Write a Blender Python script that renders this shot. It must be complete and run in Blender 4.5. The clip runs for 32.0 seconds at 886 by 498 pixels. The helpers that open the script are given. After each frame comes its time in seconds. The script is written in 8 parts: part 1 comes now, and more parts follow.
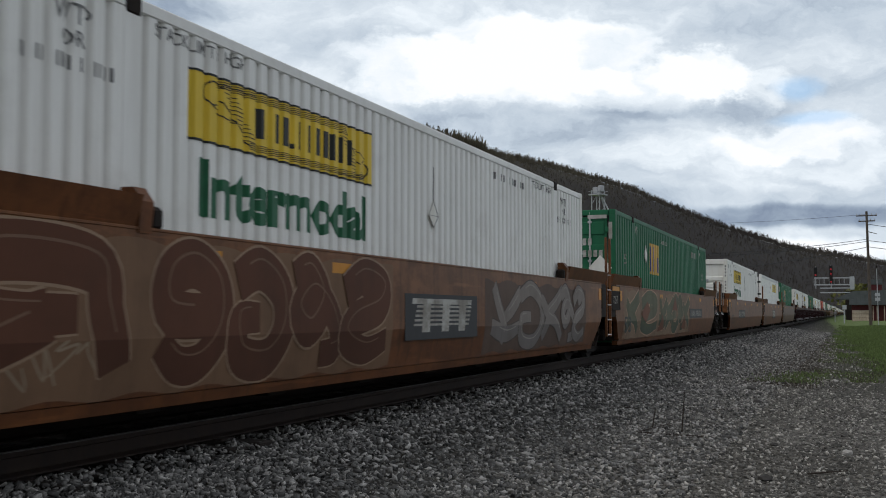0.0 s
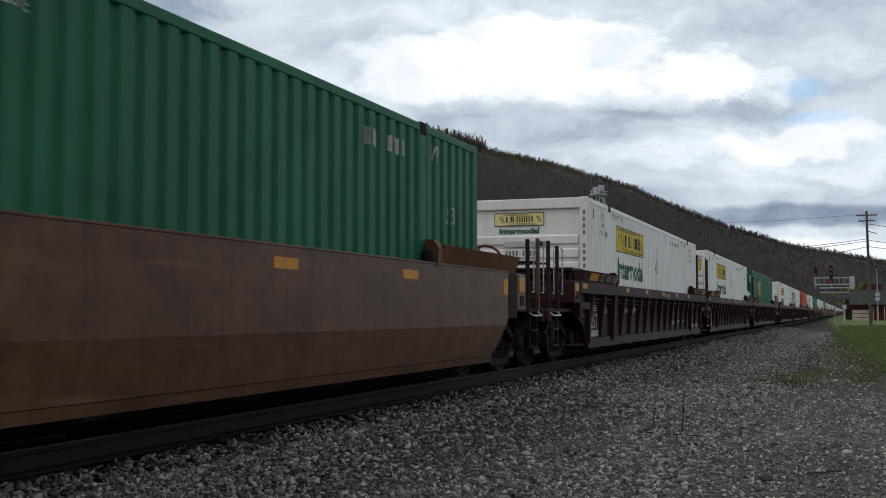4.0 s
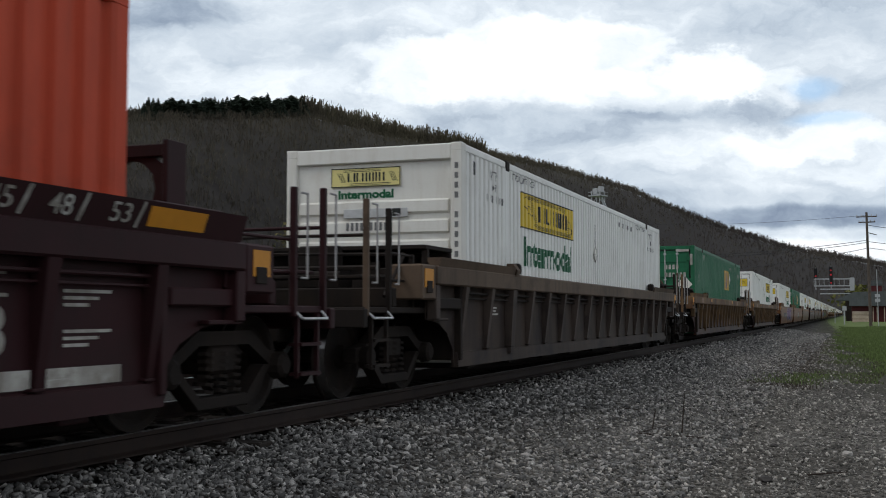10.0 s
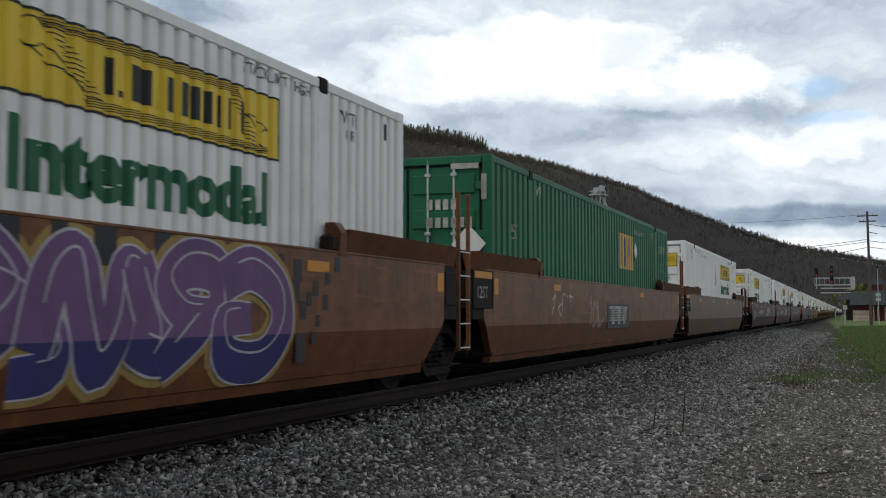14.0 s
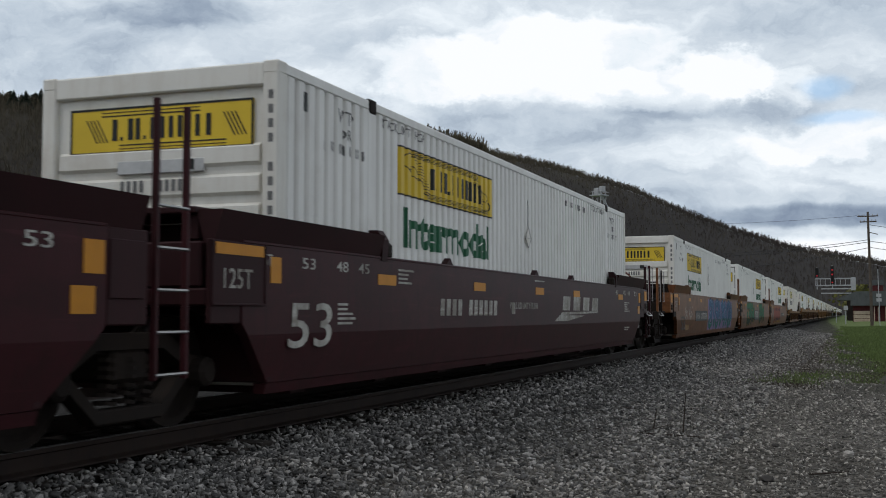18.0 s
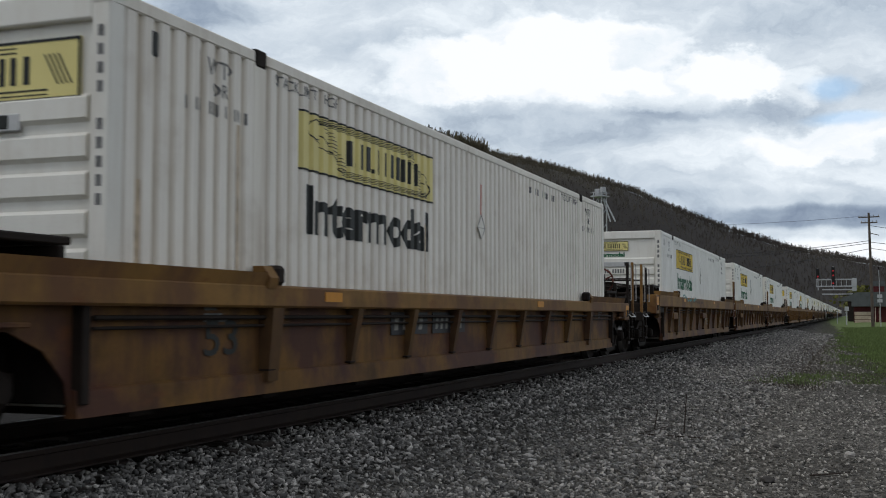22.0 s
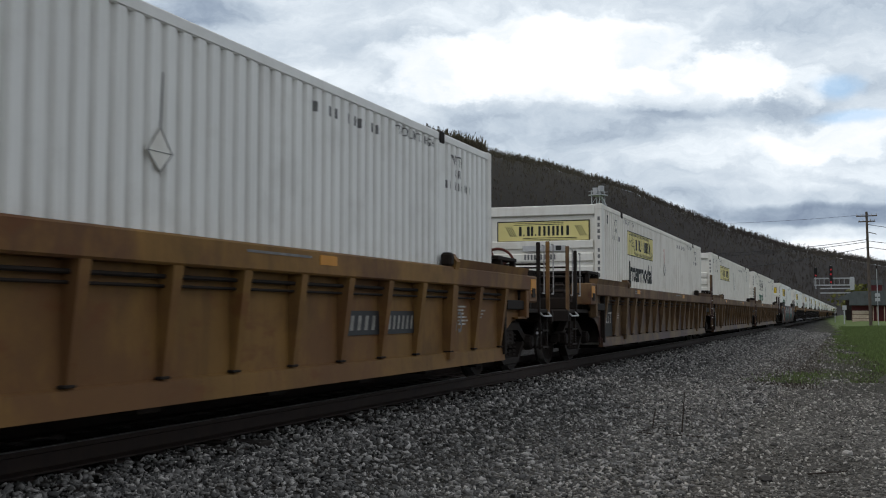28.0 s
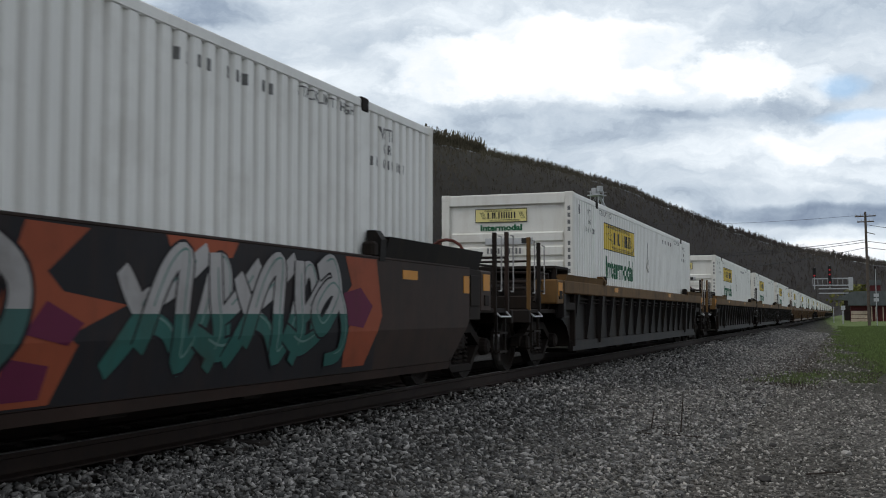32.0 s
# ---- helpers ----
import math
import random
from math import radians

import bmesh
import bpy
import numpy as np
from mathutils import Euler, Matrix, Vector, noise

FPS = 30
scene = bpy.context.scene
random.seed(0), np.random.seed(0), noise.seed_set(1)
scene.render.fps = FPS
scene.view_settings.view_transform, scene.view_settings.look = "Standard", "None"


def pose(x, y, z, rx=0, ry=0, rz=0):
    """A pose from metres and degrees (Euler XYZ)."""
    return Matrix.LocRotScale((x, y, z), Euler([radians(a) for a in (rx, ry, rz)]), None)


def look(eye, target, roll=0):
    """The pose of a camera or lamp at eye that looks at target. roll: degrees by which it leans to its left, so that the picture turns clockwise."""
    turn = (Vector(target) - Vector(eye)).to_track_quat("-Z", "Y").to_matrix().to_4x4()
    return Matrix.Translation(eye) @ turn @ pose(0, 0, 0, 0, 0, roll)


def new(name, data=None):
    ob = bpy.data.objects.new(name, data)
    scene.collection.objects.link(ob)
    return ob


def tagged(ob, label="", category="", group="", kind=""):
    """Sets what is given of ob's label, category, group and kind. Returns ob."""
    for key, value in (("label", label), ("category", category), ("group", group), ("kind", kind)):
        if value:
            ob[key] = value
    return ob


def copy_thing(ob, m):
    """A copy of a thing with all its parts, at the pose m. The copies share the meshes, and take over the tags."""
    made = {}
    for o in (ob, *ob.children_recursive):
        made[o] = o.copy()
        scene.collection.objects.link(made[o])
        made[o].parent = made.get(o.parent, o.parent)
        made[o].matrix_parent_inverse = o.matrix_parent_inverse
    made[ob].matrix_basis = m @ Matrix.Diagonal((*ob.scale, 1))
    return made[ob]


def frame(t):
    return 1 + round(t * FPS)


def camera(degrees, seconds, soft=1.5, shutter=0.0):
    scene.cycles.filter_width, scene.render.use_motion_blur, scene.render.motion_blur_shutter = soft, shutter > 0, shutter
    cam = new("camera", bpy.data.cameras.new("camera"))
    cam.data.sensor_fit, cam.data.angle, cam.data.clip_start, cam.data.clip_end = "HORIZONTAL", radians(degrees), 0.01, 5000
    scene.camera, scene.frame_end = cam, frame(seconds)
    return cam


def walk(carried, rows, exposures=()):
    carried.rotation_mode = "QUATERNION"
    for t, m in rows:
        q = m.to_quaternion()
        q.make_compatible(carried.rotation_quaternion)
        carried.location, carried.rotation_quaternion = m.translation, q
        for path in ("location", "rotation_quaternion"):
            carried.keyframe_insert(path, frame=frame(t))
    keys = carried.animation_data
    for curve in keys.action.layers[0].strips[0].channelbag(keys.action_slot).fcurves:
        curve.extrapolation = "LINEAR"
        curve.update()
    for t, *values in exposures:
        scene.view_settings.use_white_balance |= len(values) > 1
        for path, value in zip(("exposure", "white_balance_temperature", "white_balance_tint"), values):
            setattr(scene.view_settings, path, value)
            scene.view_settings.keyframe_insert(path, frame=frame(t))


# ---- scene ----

# ================= camera =================
EYE = Vector((0.0, 0.0, 0.92))
cam = camera(43.59, 32.0, soft=1.0, shutter=0.06)


def aim(yaw, pitch):
    """Camera pose turned left of the track by yaw and up by pitch, in degrees."""
    a, b = radians(yaw), radians(pitch)
    return look(EYE, EYE + Vector((-math.sin(a) * math.cos(b), math.cos(a) * math.cos(b), math.sin(b))))


walk(cam, [(0, aim(20.10, 3.32)), (3.5, aim(20.10, 3.31)), (6, aim(20.10, 3.29)), (8.5, aim(20.10, 3.35)), (12, aim(20.10, 3.38)),
           (14, aim(20.13, 3.33)), (17, aim(20.15, 3.35)), (20, aim(20.18, 3.37)), (22, aim(20.20, 3.40)), (24, aim(20.19, 3.34)),
           (25.5, aim(20.14, 3.34)), (28, aim(20.10, 3.34)), (30, aim(20.09, 3.35)), (32, aim(20.04, 3.35))],
     exposures=[(t, stops, 6280, 10) for t, stops in ((0, 0.02), (1, 0.13), (2, -0.02), (3, 0.0), (6, 0.05), (7, 0.15), (8, 0.04), (9, 0.02), (10, 0.10), (11, 0.10), (12, 0.13), (13, 0.05), (14, 0.06), (17, 0.0), (19, -0.02), (25, 0.03), (29, 0.04), (32, 0.04))])

# ================= light =================
world = bpy.data.worlds.new("sky")
scene.world = world
world.use_nodes = True
wn = world.node_tree
wn.nodes.clear()
SUN_EL, SUN_AZ = radians(52), radians(230)   # compass angle from +y towards +x
w_sky = wn.nodes.new("ShaderNodeTexSky")
w_sky.sky_type, w_sky.sun_disc, w_sky.sun_elevation, w_sky.sun_rotation = "NISHITA", False, SUN_EL, SUN_AZ
w_co = wn.nodes.new("ShaderNodeTexCoord")
w_no = wn.nodes.new("ShaderNodeTexNoise")
w_no.inputs["Scale"].default_value, w_no.inputs["Detail"].default_value = 3.0, 6.0
w_rp = wn.nodes.new("ShaderNodeValToRGB")
w_rp.color_ramp.elements[0].position, w_rp.color_ramp.elements[1].position = 0.30, 0.68
w_rp.color_ramp.elements[0].color, w_rp.color_ramp.elements[1].color = (4.6, 4.9, 5.4, 1), (8.2, 8.3, 8.4, 1)
w_mx = wn.nodes.new("ShaderNodeMixRGB")
w_mx.inputs[0].default_value = 0.82
w_bg = wn.nodes.new("ShaderNodeBackground")
w_bg.inputs["Strength"].default_value = 0.10
w_out = wn.nodes.new("ShaderNodeOutputWorld")
wn.links.new(w_co.outputs["Generated"], w_no.inputs["Vector"])
wn.links.new(w_no.outputs["Fac"], w_rp.inputs[0])
wn.links.new(w_sky.outputs[0], w_mx.inputs[1])
wn.links.new(w_rp.outputs[0], w_mx.inputs[2])
wn.links.new(w_mx.outputs[0], w_bg.inputs[0])
wn.links.new(w_bg.outputs[0], w_out.inputs[0])

sun = new("sun", bpy.data.lights.new("sun", "SUN"))
sun.data.energy, sun.data.angle, sun.data.color = 0.7, radians(18), (1.0, 0.95, 0.88)
sun.matrix_basis = look((math.sin(SUN_AZ) * math.cos(SUN_EL) * 60, math.cos(SUN_AZ) * math.cos(SUN_EL) * 60, math.sin(SUN_EL) * 60), (0, 0, 0))


# ================= materials =================
def nodes_of(name):
    m = bpy.data.materials.new(name)
    m.use_nodes = True
    nt = m.node_tree
    return m, nt, nt.nodes["Principled BSDF"]


def noise_node(nt, scale, detail=4.0, rough=0.55, stretch=(1, 1, 1)):
    co = nt.nodes.new("ShaderNodeTexCoord")
    mp = nt.nodes.new("ShaderNodeMapping")
    mp.inputs["Scale"].default_value = stretch
    no = nt.nodes.new("ShaderNodeTexNoise")
    no.inputs["Scale"].default_value, no.inputs["Detail"].default_value, no.inputs["Roughness"].default_value = scale, detail, rough
    nt.links.new(co.outputs["Object"], mp.inputs[0])
    nt.links.new(mp.outputs[0], no.inputs["Vector"])
    return no


def ramp(nt, src, p0, p1, c0, c1):
    r = nt.nodes.new("ShaderNodeValToRGB")
    e = r.color_ramp.elements
    e[0].position, e[1].position = p0, p1
    e[0].color, e[1].color = (*c0, 1) if len(c0) == 3 else c0, (*c1, 1) if len(c1) == 3 else c1
    nt.links.new(src, r.inputs[0])
    return r.outputs[0]


def mix(nt, fac, a, b, mode="MIX"):
    n = nt.nodes.new("ShaderNodeMixRGB")
    n.blend_type = mode
    for i, v in ((0, fac), (1, a), (2, b)):
        if isinstance(v, bpy.types.NodeSocket):
            nt.links.new(v, n.inputs[i])
        elif i == 0:
            n.inputs[0].default_value = v
        else:
            n.inputs[i].default_value = (*v, 1)
    return n.outputs[0]


def bump(nt, bsdf, src, strength, dist=0.01):
    b = nt.nodes.new("ShaderNodeBump")
    b.inputs["Strength"].default_value, b.inputs["Distance"].default_value = strength, dist
    nt.links.new(src, b.inputs["Height"])
    nt.links.new(b.outputs[0], bsdf.inputs["Normal"])


def paint(name, col, dirt=(0.03, 0.022, 0.018), amount=0.5, rough=0.6, streak=1.0, metal=0.0, vary=0.15, gloss=0.10, rust=0.0, blot=None, wear=None):
    """Weathered paint: broad fading, vertical streaks of grime, fine speckle."""
    m, nt, b = nodes_of(name)
    big = noise_node(nt, 0.55, 5.0, 0.6)
    st = noise_node(nt, 1.6, 6.0, 0.65, (3.0, 3.0, 0.35))
    fine = noise_node(nt, 38.0, 3.0)
    lo = tuple(max(0.0, c * (1 - vary)) for c in col)
    hi = tuple(min(1.0, c * (1 + vary)) for c in col)
    base = ramp(nt, big.outputs["Fac"], 0.3, 0.7, lo, hi)
    g = ramp(nt, st.outputs["Fac"], 0.48, 0.78, (0, 0, 0), (amount * streak,) * 3)
    c = mix(nt, g, base, dirt)
    pt = noise_node(nt, 1.3, 5.0, 0.6, (1, 1, 1.4))
    c = mix(nt, ramp(nt, pt.outputs["Fac"], 0.52, 0.66, (0, 0, 0), (amount * 0.7,) * 3), c, dirt)
    if blot is not None:
        bl = noise_node(nt, 1.1, 6.0, 0.62, (1, 1, 0.8))
        c = mix(nt, ramp(nt, bl.outputs["Fac"], 0.44, 0.60, (0, 0, 0), (0.85,) * 3), c, blot)
        rb = noise_node(nt, 2.6, 5.0, 0.6, (1, 0.6, 1.5))
        c = mix(nt, ramp(nt, rb.outputs["Fac"], 0.60, 0.70, (0, 0, 0), (0.55,) * 3), c, (0.13, 0.05, 0.02))
    if wear is not None:
        wn1 = noise_node(nt, 2.4, 8.0, 0.72, (1, 1, 1.6))
        c = mix(nt, ramp(nt, wn1.outputs["Fac"], 0.46, 0.62, (0, 0, 0), (0.75,) * 3), c, wear)
        sc = noise_node(nt, 7.0, 4.0, 0.6, (1, 0.12, 2.2))
        c = mix(nt, ramp(nt, sc.outputs["Fac"], 0.60, 0.72, (0, 0, 0), (0.5,) * 3), c, tuple(min(1.0, q * 1.7) for q in col))
        dr = noise_node(nt, 3.2, 5.0, 0.6, (3.0, 3.0, 0.12))
        c = mix(nt, ramp(nt, dr.outputs["Fac"], 0.56, 0.70, (0, 0, 0), (0.55,) * 3), c, dirt)
    if rust > 0:
        rs = noise_node(nt, 2.2, 3.0, 0.5, (2.2, 2.2, 0.16))
        c = mix(nt, ramp(nt, rs.outputs["Fac"], 0.64, 0.74, (0, 0, 0), (rust,) * 3), c, (0.22, 0.115, 0.05))
    sp = ramp(nt, fine.outputs["Fac"], 0.55, 0.8, (0, 0, 0), (amount * 0.35,) * 3)
    c = mix(nt, sp, c, dirt)
    nt.links.new(c, b.inputs["Base Color"])
    b.inputs["Roughness"].default_value, b.inputs["Metallic"].default_value = rough, metal
    b.inputs["Specular IOR Level"].default_value = gloss
    bump(nt, b, big.outputs["Fac"], 0.12, 0.02)
    return m


def dusty(name, col, dust_shade, held, **more):
    """Weathered paint; corrugation grooves carry dusty run-off and recess shade painted into the colour."""
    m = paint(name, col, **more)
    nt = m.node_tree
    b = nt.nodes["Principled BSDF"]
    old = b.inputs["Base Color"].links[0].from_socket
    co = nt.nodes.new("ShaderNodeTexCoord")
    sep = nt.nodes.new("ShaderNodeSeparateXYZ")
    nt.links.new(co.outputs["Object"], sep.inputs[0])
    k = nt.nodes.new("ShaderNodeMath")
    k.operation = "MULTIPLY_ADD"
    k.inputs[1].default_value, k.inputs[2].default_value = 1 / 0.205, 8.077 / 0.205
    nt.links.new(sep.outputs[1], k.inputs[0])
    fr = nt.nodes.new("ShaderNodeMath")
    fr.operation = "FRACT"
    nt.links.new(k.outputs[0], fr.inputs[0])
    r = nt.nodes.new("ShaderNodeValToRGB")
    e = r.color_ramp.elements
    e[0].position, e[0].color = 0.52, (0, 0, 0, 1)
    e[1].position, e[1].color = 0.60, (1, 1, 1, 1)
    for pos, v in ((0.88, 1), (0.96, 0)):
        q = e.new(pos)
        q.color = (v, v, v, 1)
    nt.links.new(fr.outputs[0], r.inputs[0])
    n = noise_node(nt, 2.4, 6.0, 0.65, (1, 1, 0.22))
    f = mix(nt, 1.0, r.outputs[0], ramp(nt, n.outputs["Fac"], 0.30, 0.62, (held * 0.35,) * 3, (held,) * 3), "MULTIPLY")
    nt.links.new(mix(nt, f, old, dust_shade), b.inputs["Base Color"])
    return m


def plain(name, col, rough=0.6, metal=0.0, vary=0.12, scale=9.0):
    m, nt, b = nodes_of(name)
    n = noise_node(nt, scale, 4.0)
    c = ramp(nt, n.outputs["Fac"], 0.3, 0.7, tuple(x * (1 - vary) for x in col), tuple(min(1, x * (1 + vary)) for x in col))
    nt.links.new(c, b.inputs["Base Color"])
    b.inputs["Roughness"].default_value, b.inputs["Metallic"].default_value = rough, metal
    b.inputs["Specular IOR Level"].default_value = 0.25
    return m


RUST = (0.045, 0.022, 0.012)
M_WHITE = paint("container_white", (0.76, 0.76, 0.72), (0.36, 0.33, 0.28), 0.22, 0.5, vary=0.05, gloss=0.3)
M_WHITE_OLD = paint("container_white_yellowed", (0.73, 0.70, 0.62), (0.34, 0.27, 0.19), 0.3, 0.55, vary=0.06, gloss=0.3, rust=0.25)
M_WHITE_END = paint("container_end_white", (0.70, 0.69, 0.63), (0.36, 0.28, 0.19), 0.3, 0.5, vary=0.06, gloss=0.3, rust=0.3)
# side walls: groove tone mixes a dusty film with painted recess shade
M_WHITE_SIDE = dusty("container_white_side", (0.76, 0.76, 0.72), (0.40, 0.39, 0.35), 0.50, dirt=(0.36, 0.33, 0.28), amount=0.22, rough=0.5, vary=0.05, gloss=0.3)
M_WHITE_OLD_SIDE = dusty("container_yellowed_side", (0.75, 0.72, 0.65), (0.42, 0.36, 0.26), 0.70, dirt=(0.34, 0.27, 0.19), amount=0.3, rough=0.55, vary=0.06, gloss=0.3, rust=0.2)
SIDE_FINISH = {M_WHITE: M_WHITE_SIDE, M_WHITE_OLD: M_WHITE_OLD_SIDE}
M_GREEN = paint("container_green", (0.025, 0.130, 0.064), (0.02, 0.05, 0.03), 0.4, 0.5)
M_RED = paint("container_red", (0.50, 0.075, 0.035), (0.16, 0.04, 0.025), 0.35, 0.5)
M_YELLOW = plain("sign_yellow", (0.66, 0.47, 0.035), 0.5, vary=0.08, scale=1.5)
M_YELLOW_PALE = plain("sign_pale_yellow", (0.68, 0.60, 0.24), 0.5, vary=0.08, scale=1.5)
M_INK = plain("black_lettering", (0.018, 0.02, 0.018), 0.55)
M_INK_FADED = plain("faded_grey_lettering", (0.15, 0.15, 0.145), 0.6, vary=0.3)
M_PALE_INK = plain("dusty_pale_lettering", (0.22, 0.21, 0.185), 0.6, vary=0.3)
M_GREEN_INK = plain("dark_green_lettering", (0.012, 0.10, 0.042), 0.5)
M_BLUE_INK = plain("blue_lettering", (0.02, 0.05, 0.20), 0.5)
M_WHITE_INK = paint("white_lettering", (0.46, 0.45, 0.41), (0.10, 0.08, 0.06), 0.75, 0.6, wear=(0.20, 0.18, 0.15))
M_GOLD = plain("gold_panel", (0.50, 0.31, 0.05), 0.5, scale=1.5)
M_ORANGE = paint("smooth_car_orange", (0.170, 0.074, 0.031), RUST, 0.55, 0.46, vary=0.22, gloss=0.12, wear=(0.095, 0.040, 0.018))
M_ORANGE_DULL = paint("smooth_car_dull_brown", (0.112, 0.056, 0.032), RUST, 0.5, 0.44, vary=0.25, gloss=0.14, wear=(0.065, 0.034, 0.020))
# redder brown for guides and lower plates, whose slope shade is painted in
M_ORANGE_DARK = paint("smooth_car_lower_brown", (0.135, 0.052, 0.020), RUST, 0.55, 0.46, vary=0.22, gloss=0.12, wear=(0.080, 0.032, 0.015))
M_TTX = paint("ribbed_car_yellow", (0.160, 0.084, 0.024), (0.020, 0.013, 0.010), 0.7, 0.62, vary=0.25, blot=(0.058, 0.026, 0.024))
M_TTX_DIRTY = paint("ribbed_car_grimy", (0.046, 0.034, 0.027), (0.016, 0.014, 0.016), 0.8, 0.68, vary=0.3)
M_GOLDEN = paint("ribbed_car_golden", (0.195, 0.108, 0.034), (0.05, 0.028, 0.018), 0.5, 0.6, vary=0.2, blot=(0.135, 0.068, 0.030))
M_TTX_SILL = paint("sill_yellow", (0.215, 0.118, 0.036), (0.035, 0.028, 0.018), 0.45, 0.6, vary=0.2, blot=(0.11, 0.055, 0.03))
M_DULL_BODY = paint("dull_car_brown", (0.062, 0.038, 0.024), (0.020, 0.013, 0.014), 0.7, 0.62, vary=0.3, blot=(0.032, 0.019, 0.022))
M_DULL_RIB = paint("dull_car_ochre_rib", (0.128, 0.080, 0.042), (0.024, 0.017, 0.014), 0.6, 0.65, vary=0.3)
M_DULL_SILL = paint("dull_car_ochre_sill", (0.150, 0.092, 0.046), (0.03, 0.022, 0.016), 0.6, 0.65, vary=0.3, blot=(0.075, 0.036, 0.024))
M_TTX_OLD = paint("ribbed_car_old_brown", (0.132, 0.082, 0.034), (0.026, 0.016, 0.018), 0.7, 0.55, vary=0.35, gloss=0.15, blot=(0.045, 0.024, 0.027))
M_TTX_DULL = paint("rib_dull_mustard", (0.070, 0.054, 0.045), (0.020, 0.017, 0.017), 0.75, 0.65, vary=0.3)
M_SILL_DULL = paint("sill_dull_mustard", (0.125, 0.070, 0.026), (0.03, 0.02, 0.014), 0.7, 0.65, vary=0.3)
M_DIRTY_SILL = paint("sill_grimy_tan", (0.100, 0.070, 0.048), (0.03, 0.022, 0.018), 0.7, 0.65, vary=0.3)
M_MAROON = paint("maroon_paint", (0.029, 0.0102, 0.0115), (0.018, 0.011, 0.010), 0.4, 0.55, vary=0.2)
M_MAROON_SMOOTH = paint("smooth_maroon_paint", (0.043, 0.012, 0.0145), (0.022, 0.011, 0.010), 0.35, 0.45, vary=0.18, gloss=0.09, wear=(0.030, 0.011, 0.012))
M_BLACKCAR = paint("black_car_paint", (0.016, 0.014, 0.0135), (0.035, 0.026, 0.018), 0.5, 0.6, vary=0.3)
M_GRIMY_SIDE = paint("dark_car_brown", (0.040, 0.026, 0.021), (0.02, 0.02, 0.018), 0.6, 0.62, vary=0.3)
M_RIB = paint("dark_mustard_rib", (0.112, 0.064, 0.026), (0.026, 0.017, 0.012), 0.6, 0.62, vary=0.25, blot=(0.060, 0.032, 0.020))
M_STEEL = paint("grimy_steel", (0.017, 0.0135, 0.0115), (0.035, 0.024, 0.017), 0.5, 0.75, vary=0.3)
M_BRAKE = plain("rust_red_brake_wheel", (0.105, 0.034, 0.024), 0.75, vary=0.3)
M_GRAB = plain("worn_grab_iron", (0.30, 0.29, 0.28), 0.5, 0.3)
M_WHEEL = plain("worn_wheel_tread", (0.30, 0.29, 0.28), 0.3, 0.9)
M_RAIL = paint("rusty_rail", (0.030, 0.021, 0.017), (0.01, 0.008, 0.012), 0.4, 0.7)
M_RAILTOP = plain("polished_rail_head", (0.16, 0.15, 0.145), 0.45, 0.8)
M_REFLECT = plain("orange_reflector", (0.50, 0.21, 0.012), 0.5, vary=0.06)
M_DARKPANEL = plain("dark_logo_panel", (0.022, 0.022, 0.024), 0.55)
M_ALU = plain("dull_aluminium", (0.45, 0.45, 0.44), 0.4, 0.6)
M_TIE = paint("weathered_tie_wood", (0.036, 0.030, 0.026), (0.016, 0.013, 0.011), 0.75, 0.9, vary=0.3)


